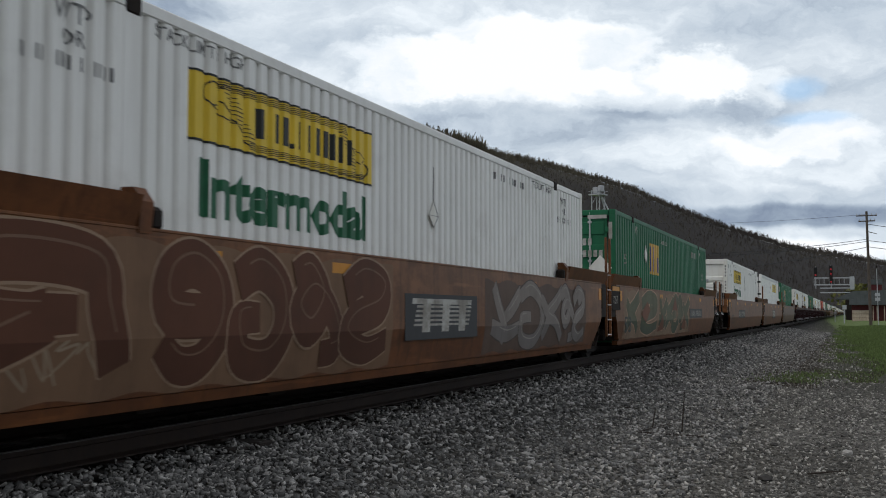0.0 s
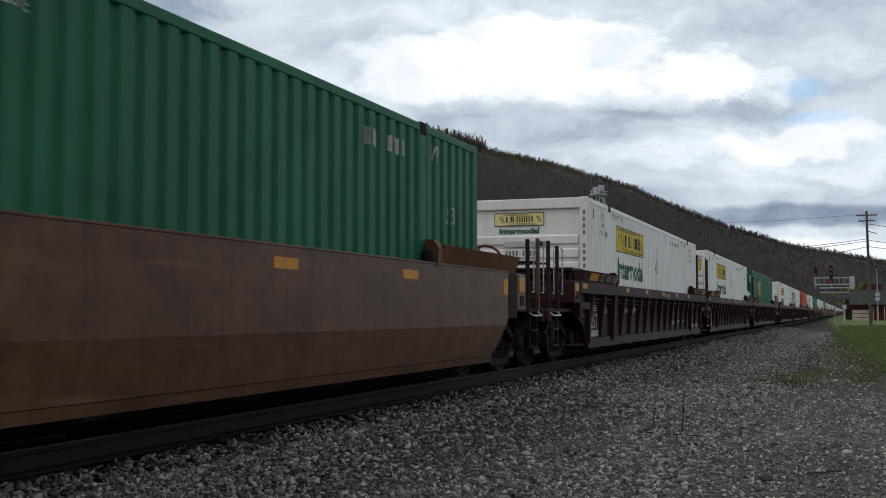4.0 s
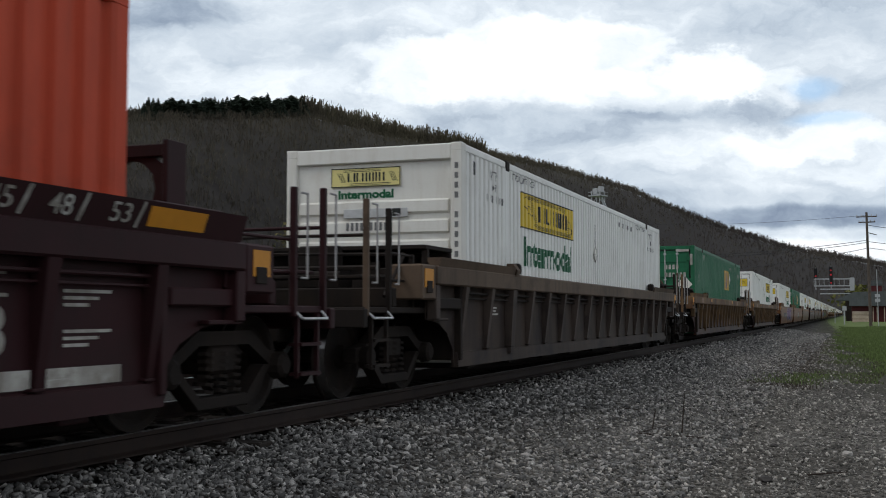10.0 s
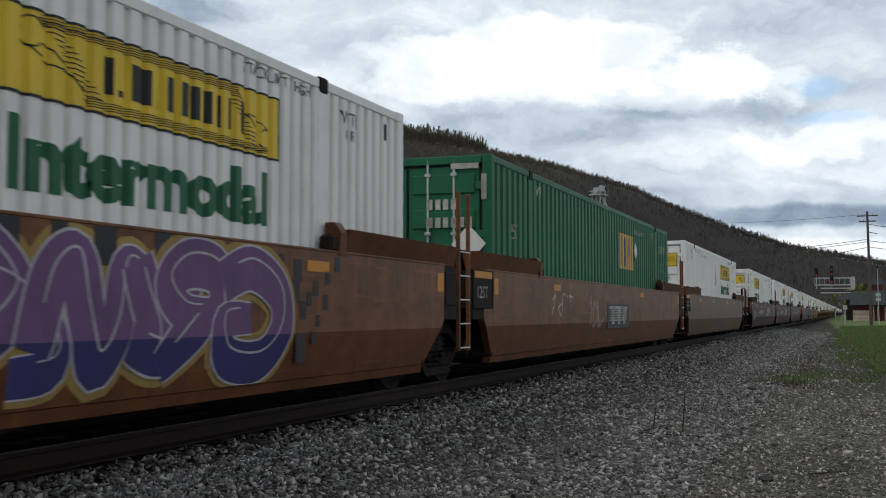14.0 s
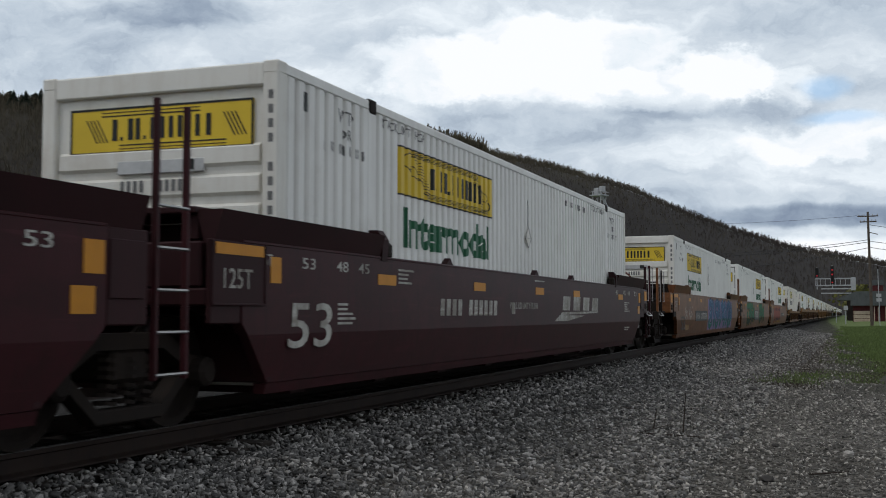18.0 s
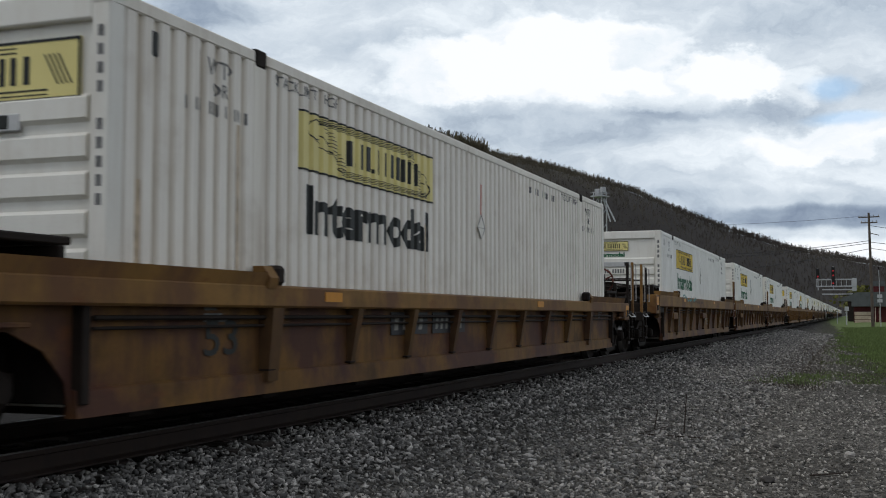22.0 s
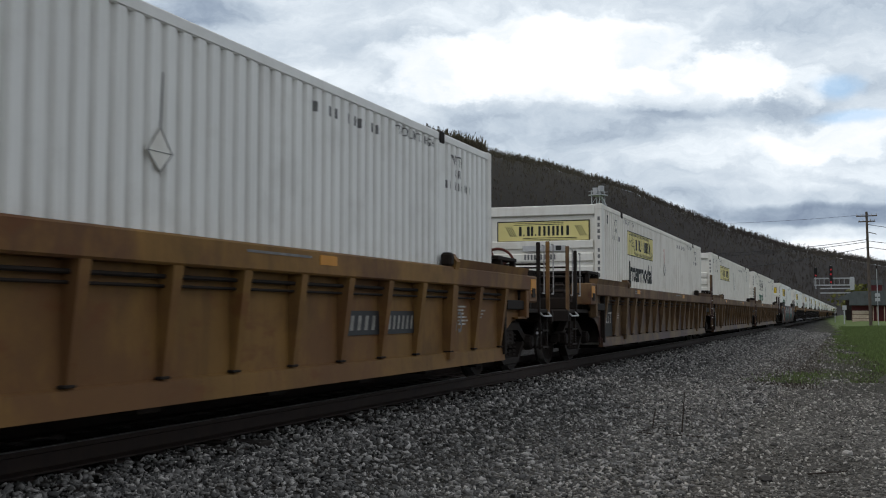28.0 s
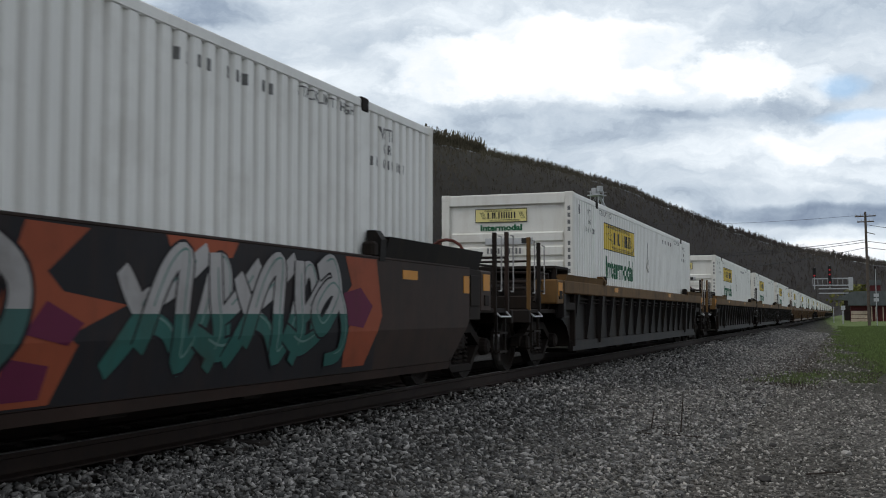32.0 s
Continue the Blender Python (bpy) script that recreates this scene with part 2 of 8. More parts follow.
# ================= mesh helpers =================
class Mesh:
    """Collects vertices and faces of one part."""

    def __init__(self):
        self.v, self.f = [], []

    def add(self, verts, faces):
        n = len(self.v)
        self.v.extend(verts)
        self.f.extend([tuple(i + n for i in f) for f in faces])
        return self

    def box(self, x0, x1, y0, y1, z0, z1, c=0.0):
        if c <= 0:
            v = [(x, y, z) for x in (x0, x1) for y in (y0, y1) for z in (z0, z1)]
            return self.add(v, [(0, 1, 3, 2), (4, 6, 7, 5), (0, 4, 5, 1), (2, 3, 7, 6), (0, 2, 6, 4), (1, 5, 7, 3)])
        c = min(c, 0.45 * min(abs(x1 - x0), abs(y1 - y0), abs(z1 - z0)))
        lo, hi = (x0, y0, z0), (x1, y1, z1)
        v, ix = [], {}
        for sx in (0, 1):
            for sy in (0, 1):
                for sz in (0, 1):
                    s = (sx, sy, sz)
                    for ax in range(3):
                        p = [0, 0, 0]
                        for k in range(3):
                            e = hi[k] if s[k] else lo[k]
                            p[k] = e if k == ax else e + (-c if s[k] else c)
                        ix[s, ax] = len(v)
                        v.append(tuple(p))
        f = []
        for ax in range(3):
            a, b = (ax + 1) % 3, (ax + 2) % 3
            for side in (0, 1):
                def q(i, j):
                    s = [0, 0, 0]
                    s[ax], s[a], s[b] = side, i, j
                    return ix[tuple(s), ax]
                r = (q(0, 0), q(1, 0), q(1, 1), q(0, 1))
                f.append(r if side else r[::-1])
            for i in (0, 1):
                for j in (0, 1):
                    s0, s1 = [0, 0, 0], [0, 0, 0]
                    s0[ax], s1[ax] = 0, 1
                    s0[a] = s1[a] = i
                    s0[b] = s1[b] = j
                    r = (ix[tuple(s0), a], ix[tuple(s1), a], ix[tuple(s1), b], ix[tuple(s0), b])
                    f.append(r if i == j else r[::-1])
        for s in [(i, j, k) for i in (0, 1) for j in (0, 1) for k in (0, 1)]:
            r = (ix[s, 0], ix[s, 1], ix[s, 2])
            f.append(r if sum(s) % 2 else r[::-1])
        return self.add(v, f)

    def prism(self, pts, axis, a0, a1):
        """Polygon pts swept along an axis (0, 1 or 2); pts give the other two coordinates in order."""
        n = len(pts)

        def at(p, a):
            r = list(p)
            r.insert(axis, a)
            return tuple(r)
        v = [at(p, a0) for p in pts] + [at(p, a1) for p in pts]
        f = [tuple(range(n))[::-1], tuple(range(n, 2 * n))] + [(i, (i + 1) % n, n + (i + 1) % n, n + i) for i in range(n)]
        return self.add(v, f)

    def tube(self, p0, p1, r, n=8, r1=None):
        p0, p1 = Vector(p0), Vector(p1)
        d = (p1 - p0).normalized()
        a = d.orthogonal().normalized()
        b = d.cross(a)
        r1 = r if r1 is None else r1
        v = [tuple(p + (a * math.cos(t) + b * math.sin(t)) * q) for p, q in ((p0, r), (p1, r1)) for t in [2 * math.pi * i / n for i in range(n)]]
        f = [tuple(range(n))[::-1], tuple(range(n, 2 * n))] + [(i, (i + 1) % n, n + (i + 1) % n, n + i) for i in range(n)]
        return self.add(v, f)

    def lathe(self, prof, x0, n=24, centre=(0, 0)):
        """Profile of (x, radius) spun about the x axis at the given (y, z)."""
        v = [(x0 + x, centre[0] + r * math.cos(2 * math.pi * i / n), centre[1] + r * math.sin(2 * math.pi * i / n)) for x, r in prof for i in range(n)]
        f = [(k * n + i, k * n + (i + 1) % n, (k + 1) * n + (i + 1) % n, (k + 1) * n + i) for k in range(len(prof) - 1) for i in range(n)]
        return self.add(v, f)

    def data(self, name, mat, smooth=False):
        me = bpy.data.meshes.new(name)
        me.from_pydata(self.v, [], self.f)
        me.validate()
        bm = bmesh.new()
        bm.from_mesh(me)
        bmesh.ops.recalc_face_normals(bm, faces=bm.faces)
        bm.to_mesh(me)
        bm.free()
        if smooth:
            me.shade_smooth()
        me.materials.append(mat)
        return me


JOINED = {"number_stencil", "notice_stencil", "notice_stencil", "sign_lettering", "sign_lining", "sign_border", "sign_scroll", "logo_shape", "rung_set", "rivet_line", "graffiti", "graffiti_edge", "graffiti_fill", "graffiti_line", "graffiti_accent", "scrawl", "length_marking", "spring_nest", "end_marking", "warning_word", "side_word", "notice", "end_word", "length_number", "length_mark", "company_mark", "emblem", "roof"}


def part(name, mesh, mat, parent=None, label="", smooth=False):
    """Links a Mesh, or ready mesh data, as one object under a thing or a part."""
    ob = new(name, mesh.data(name, mat, smooth) if isinstance(mesh, Mesh) else mesh)
    if parent is not None:
        ob.parent = parent
    return tagged(ob, label, kind="stuff" if name in JOINED else "")


def flat(pts):
    """One polygon from 3D points."""
    return Mesh().add(list(pts), [tuple(range(len(pts)))])


TEXT_CACHE = {}


def text_outline(body):
    """Vertices and faces of a word in the built-in font, one unit high, flat."""
    if body not in TEXT_CACHE:
        cu = bpy.data.curves.new("word", "FONT")
        cu.body = body
        cu.resolution_u = 3
        cu.offset = 0.046 if body == "Intermodal" else 0.006
        ob = new("word", cu)
        dg = bpy.context.evaluated_depsgraph_get()
        me = bpy.data.meshes.new_from_object(ob.evaluated_get(dg))
        v = np.array([tuple(p.co) for p in me.vertices])
        f = [tuple(p.vertices) for p in me.polygons]
        bpy.data.objects.remove(ob)
        bpy.data.curves.remove(cu)
        bpy.data.meshes.remove(me)
        v[:, 0] -= v[:, 0].min()
        v[:, 1] -= v[:, 1].min()
        TEXT_CACHE[body] = (v[:, 0] / v[:, 0].max(), v[:, 1] / v[:, 1].max(), f)
    return TEXT_CACHE[body]


def side_word(body, y0, y1, z0, z1, x, slant=0.0):
    """A word on the side that faces +x, reading along +y."""
    a, b, f = text_outline(body)
    return Mesh().add([(x, y0 + p * (y1 - y0) + slant * q * (z1 - z0), z0 + q * (z1 - z0)) for p, q in zip(a, b)], f)


def end_word(body, x0, x1, z0, z1, y):
    """A word on the end that faces -y, reading along +x."""
    a, b, f = text_outline(body)
    return Mesh().add([(x0 + p * (x1 - x0), y, z0 + q * (z1 - z0)) for p, q in zip(a, b)], f)


def bars(n, y0, y1, z0, z1, x, gaps=(), slant=0.0, fill=0.68):
    """n upright bars in a row on the side that faces +x; gaps: bars left out."""
    m, w = Mesh(), (y1 - y0) / n
    for i in range(n):
        if i in gaps:
            continue
        a, b = y0 + i * w, y0 + (i + fill) * w
        m.add([(x, a, z0), (x, b, z0), (x, b + slant * (z1 - z0), z1), (x, a + slant * (z1 - z0), z1)], [(0, 1, 2, 3)])
    return m

# ================= containers =================
CL, CW, CH = 8.077, 1.29, 2.90            # half length, half width, height of a 53 foot container
WAVE = {"pitch": 0.205, "deep": 0.034}     # corrugation of the white boxes; the coloured ones are coarser


def prof(y):
    """Outer face of the corrugated side at y."""
    u = ((y + CL) / WAVE["pitch"]) % 1.0
    if u < 0.50:
        d = 0.0
    elif u < 0.62:
        d = (u - 0.50) / 0.12
    elif u < 0.88:
        d = 1.0
    else:
        d = 1.0 - (u - 0.88) / 0.12
    return CW - 0.004 - WAVE["deep"] * d


def breaks(y0, y1):
    """Ends and all corrugation creases between y0 and y1."""
    ys = [y0]
    k = math.floor((y0 + CL) / WAVE["pitch"])
    while True:
        for e in (0.0, 0.50, 0.62, 0.88):
            y = (k + e) * WAVE["pitch"] - CL
            if y >= y1 - 1e-4:
                return ys + [y1]
            if y > y0 + 1e-4:
                ys.append(y)
        k += 1


def strip(y0, y1, z0, z1, off, sign=1):
    """A painted area that follows the corrugation."""
    ys = breaks(y0, y1)
    v = [(sign * (prof(y) + off), y, z) for y in ys for z in (z0, z1)]
    return Mesh().add(v, [(2 * i, 2 * i + 2, 2 * i + 3, 2 * i + 1) for i in range(len(ys) - 1)])


def wrapped(mesh, off, name, mat):
    """Mesh data of flat lettering cut at the creases and laid on the corrugation."""
    bm = bmesh.new()
    vs = [bm.verts.new(p) for p in mesh.v]
    for f in mesh.f:
        try:
            bm.faces.new([vs[i] for i in f])
        except ValueError:
            pass
    y = [p[1] for p in mesh.v]
    for c in breaks(min(y), max(y))[1:-1]:
        bmesh.ops.bisect_plane(bm, geom=bm.verts[:] + bm.edges[:] + bm.faces[:], plane_co=(0, c, 0), plane_no=(0, 1, 0), dist=1e-5)
    for v in bm.verts:
        v.co.x = prof(v.co.y) + off
    me = bpy.data.meshes.new(name)
    bm.to_mesh(me)
    bm.free()
    me.materials.append(mat)
    return me


def thing(name, label, category, group="", kind=""):
    return tagged(new(name), label, category, group, kind)


STROKES = ((0.300, 0.330, 0.28, 0.74), (0.345, 0.360, 0.28, 0.36), (0.388, 0.418, 0.28, 0.74), (0.430, 0.456, 0.28, 0.74), (0.474, 0.489, 0.28, 0.36), (0.512, 0.537, 0.28, 0.74),
           (0.565, 0.590, 0.28, 0.74), (0.612, 0.637, 0.28, 0.74), (0.661, 0.686, 0.28, 0.74), (0.706, 0.731, 0.28, 0.74), (0.755, 0.780, 0.28, 0.74), (0.812, 0.840, 0.28, 0.74))


def mark_strokes(y0, w, z0, h):
    """Bold dark strokes and dots of the company mark, flat."""
    m = Mesh()
    for a, b, c, d in STROKES:
        m.add([(0, y0 + a * w, z0 + c * h), (0, y0 + b * w, z0 + c * h), (0, y0 + b * w, z0 + d * h), (0, y0 + a * w, z0 + d * h)], [(0, 1, 2, 3)])
    return m


def carrier_sign_side(root, y0, y1, z0, z1, ground, ink, faded=False):
    """Painted yellow company panel with pinstripes and dark strokes, on the corrugated side."""
    sign = part("side_sign", strip(y0, y1, z0, z1, 0.003), ground, root, "yellow company panel painted on the side")
    w, h = y1 - y0, z1 - z0
    line = Mesh()
    for a, b, c, d in ((0, 1, 0, 0.035), (0, 1, 0.965, 1), (0, 0.009, 0, 1), (0.991, 1, 0, 1)):
        s = strip(y0 + a * w, y0 + b * w, z0 + c * h, z0 + d * h, 0.006)
        line.add(s.v, s.f)
    for k in range(4):
        s = strip(y0 + 0.12 * w, y0 + 0.80 * w, z0 + (0.84 + 0.03 * k) * h, z0 + (0.852 + 0.03 * k) * h, 0.006)
        line.add(s.v, s.f)
        s = strip(y0 + 0.26 * w, y0 + 0.94 * w, z0 + (0.07 + 0.03 * k) * h, z0 + (0.082 + 0.03 * k) * h, 0.006)
        line.add(s.v, s.f)
    part("sign_border", line, ink, sign)
    scroll = Mesh()

    def stroke(pts, t):
        for (a, c), (b, d) in zip(pts, pts[1:]):
            q = math.hypot((b - a) * w, (d - c) * h) or 1.0
            ny, nz = -(d - c) * h / q * t, (b - a) * w / q * t
            scroll.add([(0, y0 + u * w + s * ny, z0 + v * h + s * nz) for u, v, s in ((a, c, -1), (b, d, -1), (b, d, 1), (a, c, 1))], [(0, 1, 2, 3)])
    for flip in (0, 1):
        turn = (lambda p: p) if flip == 0 else (lambda p: (1.0 - p[0] * 0.82 + 0.01, 1.0 - p[1]))
        curl = [(0.10 + 0.030 * math.cos(t), 0.73 + 0.17 * math.sin(t)) for t in np.linspace(0.4, 5.6, 12)]
        stroke([turn(p) for p in curl], 0.006)
        stroke([turn(p) for p in ((0.115, 0.90), (0.30, 0.90))], 0.005)
        stroke([turn(p) for p in ((0.135, 0.66), (0.20, 0.42), (0.265, 0.10))], 0.006)
        stroke([turn(p) for p in ((0.085, 0.58), (0.15, 0.42), (0.20, 0.40))], 0.005)
        for k in range(11):
            q = 0.86 - 0.066 * k
            a = 0.135 + 0.011 * k
            stroke([turn((a, q)), turn((a + 0.055, q - 0.03))], 0.004)
    part("sign_scroll", wrapped(scroll, 0.006, "sign_scroll", ink), None, sign)
    b = mark_strokes(y0, w, z0, h)
    part("sign_lettering", wrapped(b, 0.006, "sign_lettering", ink), None, sign, "dark upright strokes of the company mark")
    return sign


def box_frame(root, mat, end_mat, post_w=0.16):
    """Rails, posts, castings, roof and floor that all containers share."""
    for s in (1, -1):
        x0, x1 = (CW - 0.07, CW) if s > 0 else (-CW, -CW + 0.07)
        part("bottom_rail", Mesh().box(x0, x1, -CL + 0.12, CL - 0.12, 0.0, 0.16, 0.012), mat, root)
        part("top_rail", Mesh().box(x0, x1, -CL + 0.12, CL - 0.12, CH - 0.115, CH - 0.012, 0.012), mat, root)
        ys = breaks(-CL + 0.14, CL - 0.14)
        v = [(s * prof(y), y, z) for y in ys for z in (0.16, CH - 0.115)]
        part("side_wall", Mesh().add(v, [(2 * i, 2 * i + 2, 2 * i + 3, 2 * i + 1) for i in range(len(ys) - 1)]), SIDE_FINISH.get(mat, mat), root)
        for e in (-1, 1):
            ya, yb = sorted((e * CL, e * (CL - 0.17)))
            xa, xb = sorted((s * CW, s * (CW - post_w)))
            part("corner_post", Mesh().box(xa, xb, ya, yb, 0.12, CH - 0.10, 0.014), end_mat, root)
            part("corner_casting", Mesh().box(xa, xb, ya - 0.003, yb + 0.003, CH - 0.118, CH, 0.012), end_mat, root)
            part("corner_casting", Mesh().box(xa, xb, ya - 0.003, yb + 0.003, 0.0, 0.118, 0.012), end_mat, root)
            part("lifting_post", Mesh().box(s * (CW - 0.045) - 0.045, s * (CW - 0.045) + 0.048, e * 6.02 - 0.11, e * 6.02 + 0.11, 0.1, CH - 0.11, 0.01), mat, root)
            part("lifting_casting", Mesh().box(s * (CW - 0.04) - 0.05, s * (CW - 0.04) + 0.055, e * 6.02 - 0.09, e * 6.02 + 0.09, CH - 0.15, CH + 0.004, 0.015), M_STEEL, root, "dark steel lifting casting")
    roof = Mesh()
    for i in range(28):
        a = -CL + 0.2 + i * (2 * CL - 0.4) / 28
        roof.box(-CW + 0.07, CW - 0.07, a, a + (2 * CL - 0.4) / 28 - 0.06, CH - 0.06, CH - 0.03)
    roof.box(-CW + 0.07, CW - 0.07, -CL + 0.05, CL - 0.05, CH - 0.09, CH - 0.045)
    part("roof", roof, mat, root)
    part("floor", Mesh().box(-CW + 0.07, CW - 0.07, -CL + 0.1, CL - 0.1, 0.04, 0.12), M_STEEL, root)


def nose_end(root, e, mat, sign="small", sign_mat=None, ridged=True):
    """Closed front end, at the end e (-1 faces the camera)."""
    y = e * CL
    def span(d0, d1):
        return sorted((y - e * d0, y - e * d1))
    part("end_panel", Mesh().box(-CW + 0.15, CW - 0.15, *span(0.06, 0.10), 0.12, CH - 0.2), mat, root)
    part("end_header", Mesh().box(-CW + 0.15, CW - 0.15, *span(0.0, 0.12), CH - 0.22, CH - 0.01, 0.015), mat, root)
    part("end_sill", Mesh().box(-CW + 0.15, CW - 0.15, *span(0.0, 0.12), 0.0, 0.14, 0.015), mat, root)
    if ridged and e < 0:
        for z in (0.35, 0.62, 0.89, 1.16, 1.43, 1.70, 1.97):
            a, b = sorted((y - e * 0.06, y - e * 0.018))
            part("ridge", Mesh().prism([(a if e > 0 else b, z), (b if e > 0 else a, z + 0.03), (b if e > 0 else a, z + 0.17), (a if e > 0 else b, z + 0.20)], 0, -CW + 0.2, CW - 0.2), mat, root)
        part("latch_plate", Mesh().box(-0.42, 0.52, *span(0.012, 0.04), 1.93, 2.06, 0.008), M_ALU, root)
        part("latch_box", Mesh().box(0.30, 0.42, *span(0.004, 0.03), 1.95, 2.05, 0.006), M_INK, root)
    if e > 0 or not sign:
        return
    f = y - 0.008
    x0, x1, z0, z1 = (-0.62, 0.40, 2.36, 2.62) if sign == "small" else (-0.98, 1.02, 2.14, 2.58)
    z_off = 0.055
    sg = part("end_sign", Mesh().box(x0, x1, y + 0.04, y + z_off, z0, z1, 0.004), sign_mat or M_YELLOW, root, "yellow company sign on the end")
    m = Mesh()
    for a, b, c, d in ((0, 1, 0, 0.05), (0, 1, 0.95, 1), (0, 0.012, 0, 1), (0.988, 1, 0, 1), (0.18, 0.72, 0.80, 0.83), (0.18, 0.72, 0.88, 0.90), (0.28, 0.86, 0.16, 0.19), (0.28, 0.86, 0.09, 0.11)):
        m.add([(x0 + p * (x1 - x0), y + 0.037, z0 + q * (z1 - z0)) for p, q in ((a, c), (b, c), (b, d), (a, d))], [(0, 1, 2, 3)])
    for p in (0.09, 0.84):
        for k in range(4):
            m.add([(x0 + (p + 0.02 * k + u) * (x1 - x0), y + 0.037, z0 + v * (z1 - z0)) for u, v in ((0, 0.75), (0.008, 0.75), (0.068, 0.25), (0.06, 0.25))], [(0, 1, 2, 3)])
    part("sign_lining", m, M_INK, sg)
    m = Mesh()
    for a, b, c, d in STROKES:
        m.add([(x0 + (p - 0.06) * (x1 - x0), y + 0.036, z0 + q * (z1 - z0)) for p, q in ((a, c), (b, c), (b, d), (a, d))], [(0, 1, 2, 3)])
    part("sign_lettering", m, M_INK, sg)
    if sign == "small":
        part("end_word", end_word("Intermodal", -0.52, 0.30, 2.20, 2.32, y + 0.054), M_GREEN_INK, root, "green word on the end")
    num = Mesh()
    for i in range(10):
        if i == 4:
            continue
        a = -0.38 + i * 0.07
        num.add([(p, y + 0.012, q) for p, q in ((a, 1.76), (a + 0.04, 1.76), (a + 0.04, 1.87), (a, 1.87))], [(0, 1, 2, 3)])
        num.add([(p, y - 0.003, q) for p, q in ((CW - 0.10, 2.55 - 0.13 * i), (CW - 0.05, 2.55 - 0.13 * i), (CW - 0.05, 2.63 - 0.13 * i), (CW - 0.10, 2.63 - 0.13 * i))], [(0, 1, 2, 3)])
    part("number_stencil", num, M_INK_FADED, root)


def door_end(root, e, mat, trim, sign_mat=None):
    """Two doors with lock rods, hinges and gaskets."""
    y = e * CL
    def span(d0, d1):
        return sorted((y - e * d0, y - e * d1))
    part("end_header", Mesh().box(-CW + 0.15, CW - 0.15, *span(0.0, 0.12), CH - 0.13, CH - 0.01, 0.012), trim, root)
    part("end_sill", Mesh().box(-CW + 0.15, CW - 0.15, *span(0.0, 0.12), 0.0, 0.14, 0.012), trim, root)
    part("door_gasket", Mesh().box(-CW + 0.14, CW - 0.14, *span(0.07, 0.09), 0.12, CH - 0.11), M_INK, root, "black rubber gasket")
    for s in (-1, 1):
        xa, xb = sorted((s * 0.02, s * (CW - 0.19)))
        door = part("door", Mesh().box(xa, xb, *span(0.035, 0.07), 0.16, CH - 0.16, 0.008), mat, root)
        if e > 0:
            continue
        for z in (0.35, 0.85, 1.35, 1.85, 2.35):
            part("door_rib", Mesh().box(xa + 0.06, xb - 0.06, *span(0.012, 0.04), z, z + 0.28, 0.012), mat, door)
        for q in (0.32, 0.72):
            x = s * q
            rod = Mesh().tube((x, y + e * 0.012 - e * 0.03, 0.10), (x, y + e * 0.012 - e * 0.03, CH - 0.06), 0.019, 8)
            for z in (0.3, 1.1, 1.75, 2.6):
                rod.box(x - 0.045, x + 0.045, *span(-0.012, 0.03), z, z + 0.05, 0.006)
            part("lock_rod", rod, M_ALU, door, "galvanised lock rod")
        for z in (0.4, 1.05, 1.7, 2.4):
            xa2, xb2 = sorted((s * (CW - 0.24), s * (CW - 0.05)))
            part("hinge", Mesh().box(xa2, xb2, *span(-0.006, 0.02), z, z + 0.11, 0.008), trim, door)
    if sign_mat and e < 0:
        m = Mesh()
        for a, b in ((-1.02, -0.03), (0.03, 1.02)):
            m.box(a, b, y + 0.006, y + 0.014, 2.10, 2.52)
        sg = part("end_sign", m, sign_mat, root, "yellow company sign across both doors")
        m = Mesh()
        for a, b, c, d in STROKES:
            m.add([((p - 0.57) * 2.04, y + 0.003, 2.08 + q * 0.46) for p, q in ((a, c), (b, c), (b, d), (a, d))], [(0, 1, 2, 3)])
        for x0, x1, z0, z1 in ((-1.02, 1.02, 2.10, 2.115), (-1.02, 1.02, 2.505, 2.52), (-1.02, -1.005, 2.10, 2.52), (1.005, 1.02, 2.10, 2.52), (-0.6, 0.66, 2.46, 2.47), (-0.6, 0.66, 2.15, 2.16)):
            m.add([(x0, y + 0.003, z0), (x1, y + 0.003, z0), (x1, y + 0.003, z1), (x0, y + 0.003, z1)], [(0, 1, 2, 3)])
        for s in (-1, 1):
            for k in range(5):
                a = s * (0.70 + 0.05 * k)
                m.add([(a, y + 0.003, 2.40), (a + 0.012, y + 0.003, 2.40), (a + s * 0.07 + 0.012, y + 0.003, 2.22), (a + s * 0.07, y + 0.003, 2.22)], [(0, 1, 2, 3)])
        part("sign_lettering", m, M_INK, sg)


def diamond(root, y, z, r=0.165, cord=True, corr=True):
    """Placard holder: a folding metal diamond with a cord."""
    x = CW + 0.004
    m = Mesh().add([(x + d, y + a * r * 0.95, z + b * r) for d in (0, 0.012) for a, b in ((0, -1), (1, -0.1), (0, 1), (-1, -0.1))] , [(3, 2, 1, 0), (4, 5, 6, 7), (0, 1, 5, 4), (1, 2, 6, 5), (2, 3, 7, 6), (3, 0, 4, 7)])
    p = part("placard_holder", m, M_WHITE_END, root, "white diamond placard holder")
    e = Mesh()
    pts = [(0, -1), (1, -0.1), (0, 1), (-1, -0.1)]
    for (a, b), (c, d) in zip(pts, pts[1:] + pts[:1]):
        e.tube((x + 0.014, y + a * r * 0.95, z + b * r), (x + 0.014, y + c * r * 0.95, z + d * r), 0.004, 4)
    e.tube((x + 0.014, y - 0.9 * r, z - 0.1 * r), (x + 0.014, y + 0.9 * r, z - 0.1 * r), 0.003, 4)
    part("placard_edge", e, M_INK_FADED, p)
    if cord:
        part("cord", Mesh().tube((x, y + 0.02, z + r), (x - 0.01, y + 0.06, z + r + 0.42), 0.006, 5), cord if isinstance(cord, bpy.types.Material) else M_INK_FADED, root)


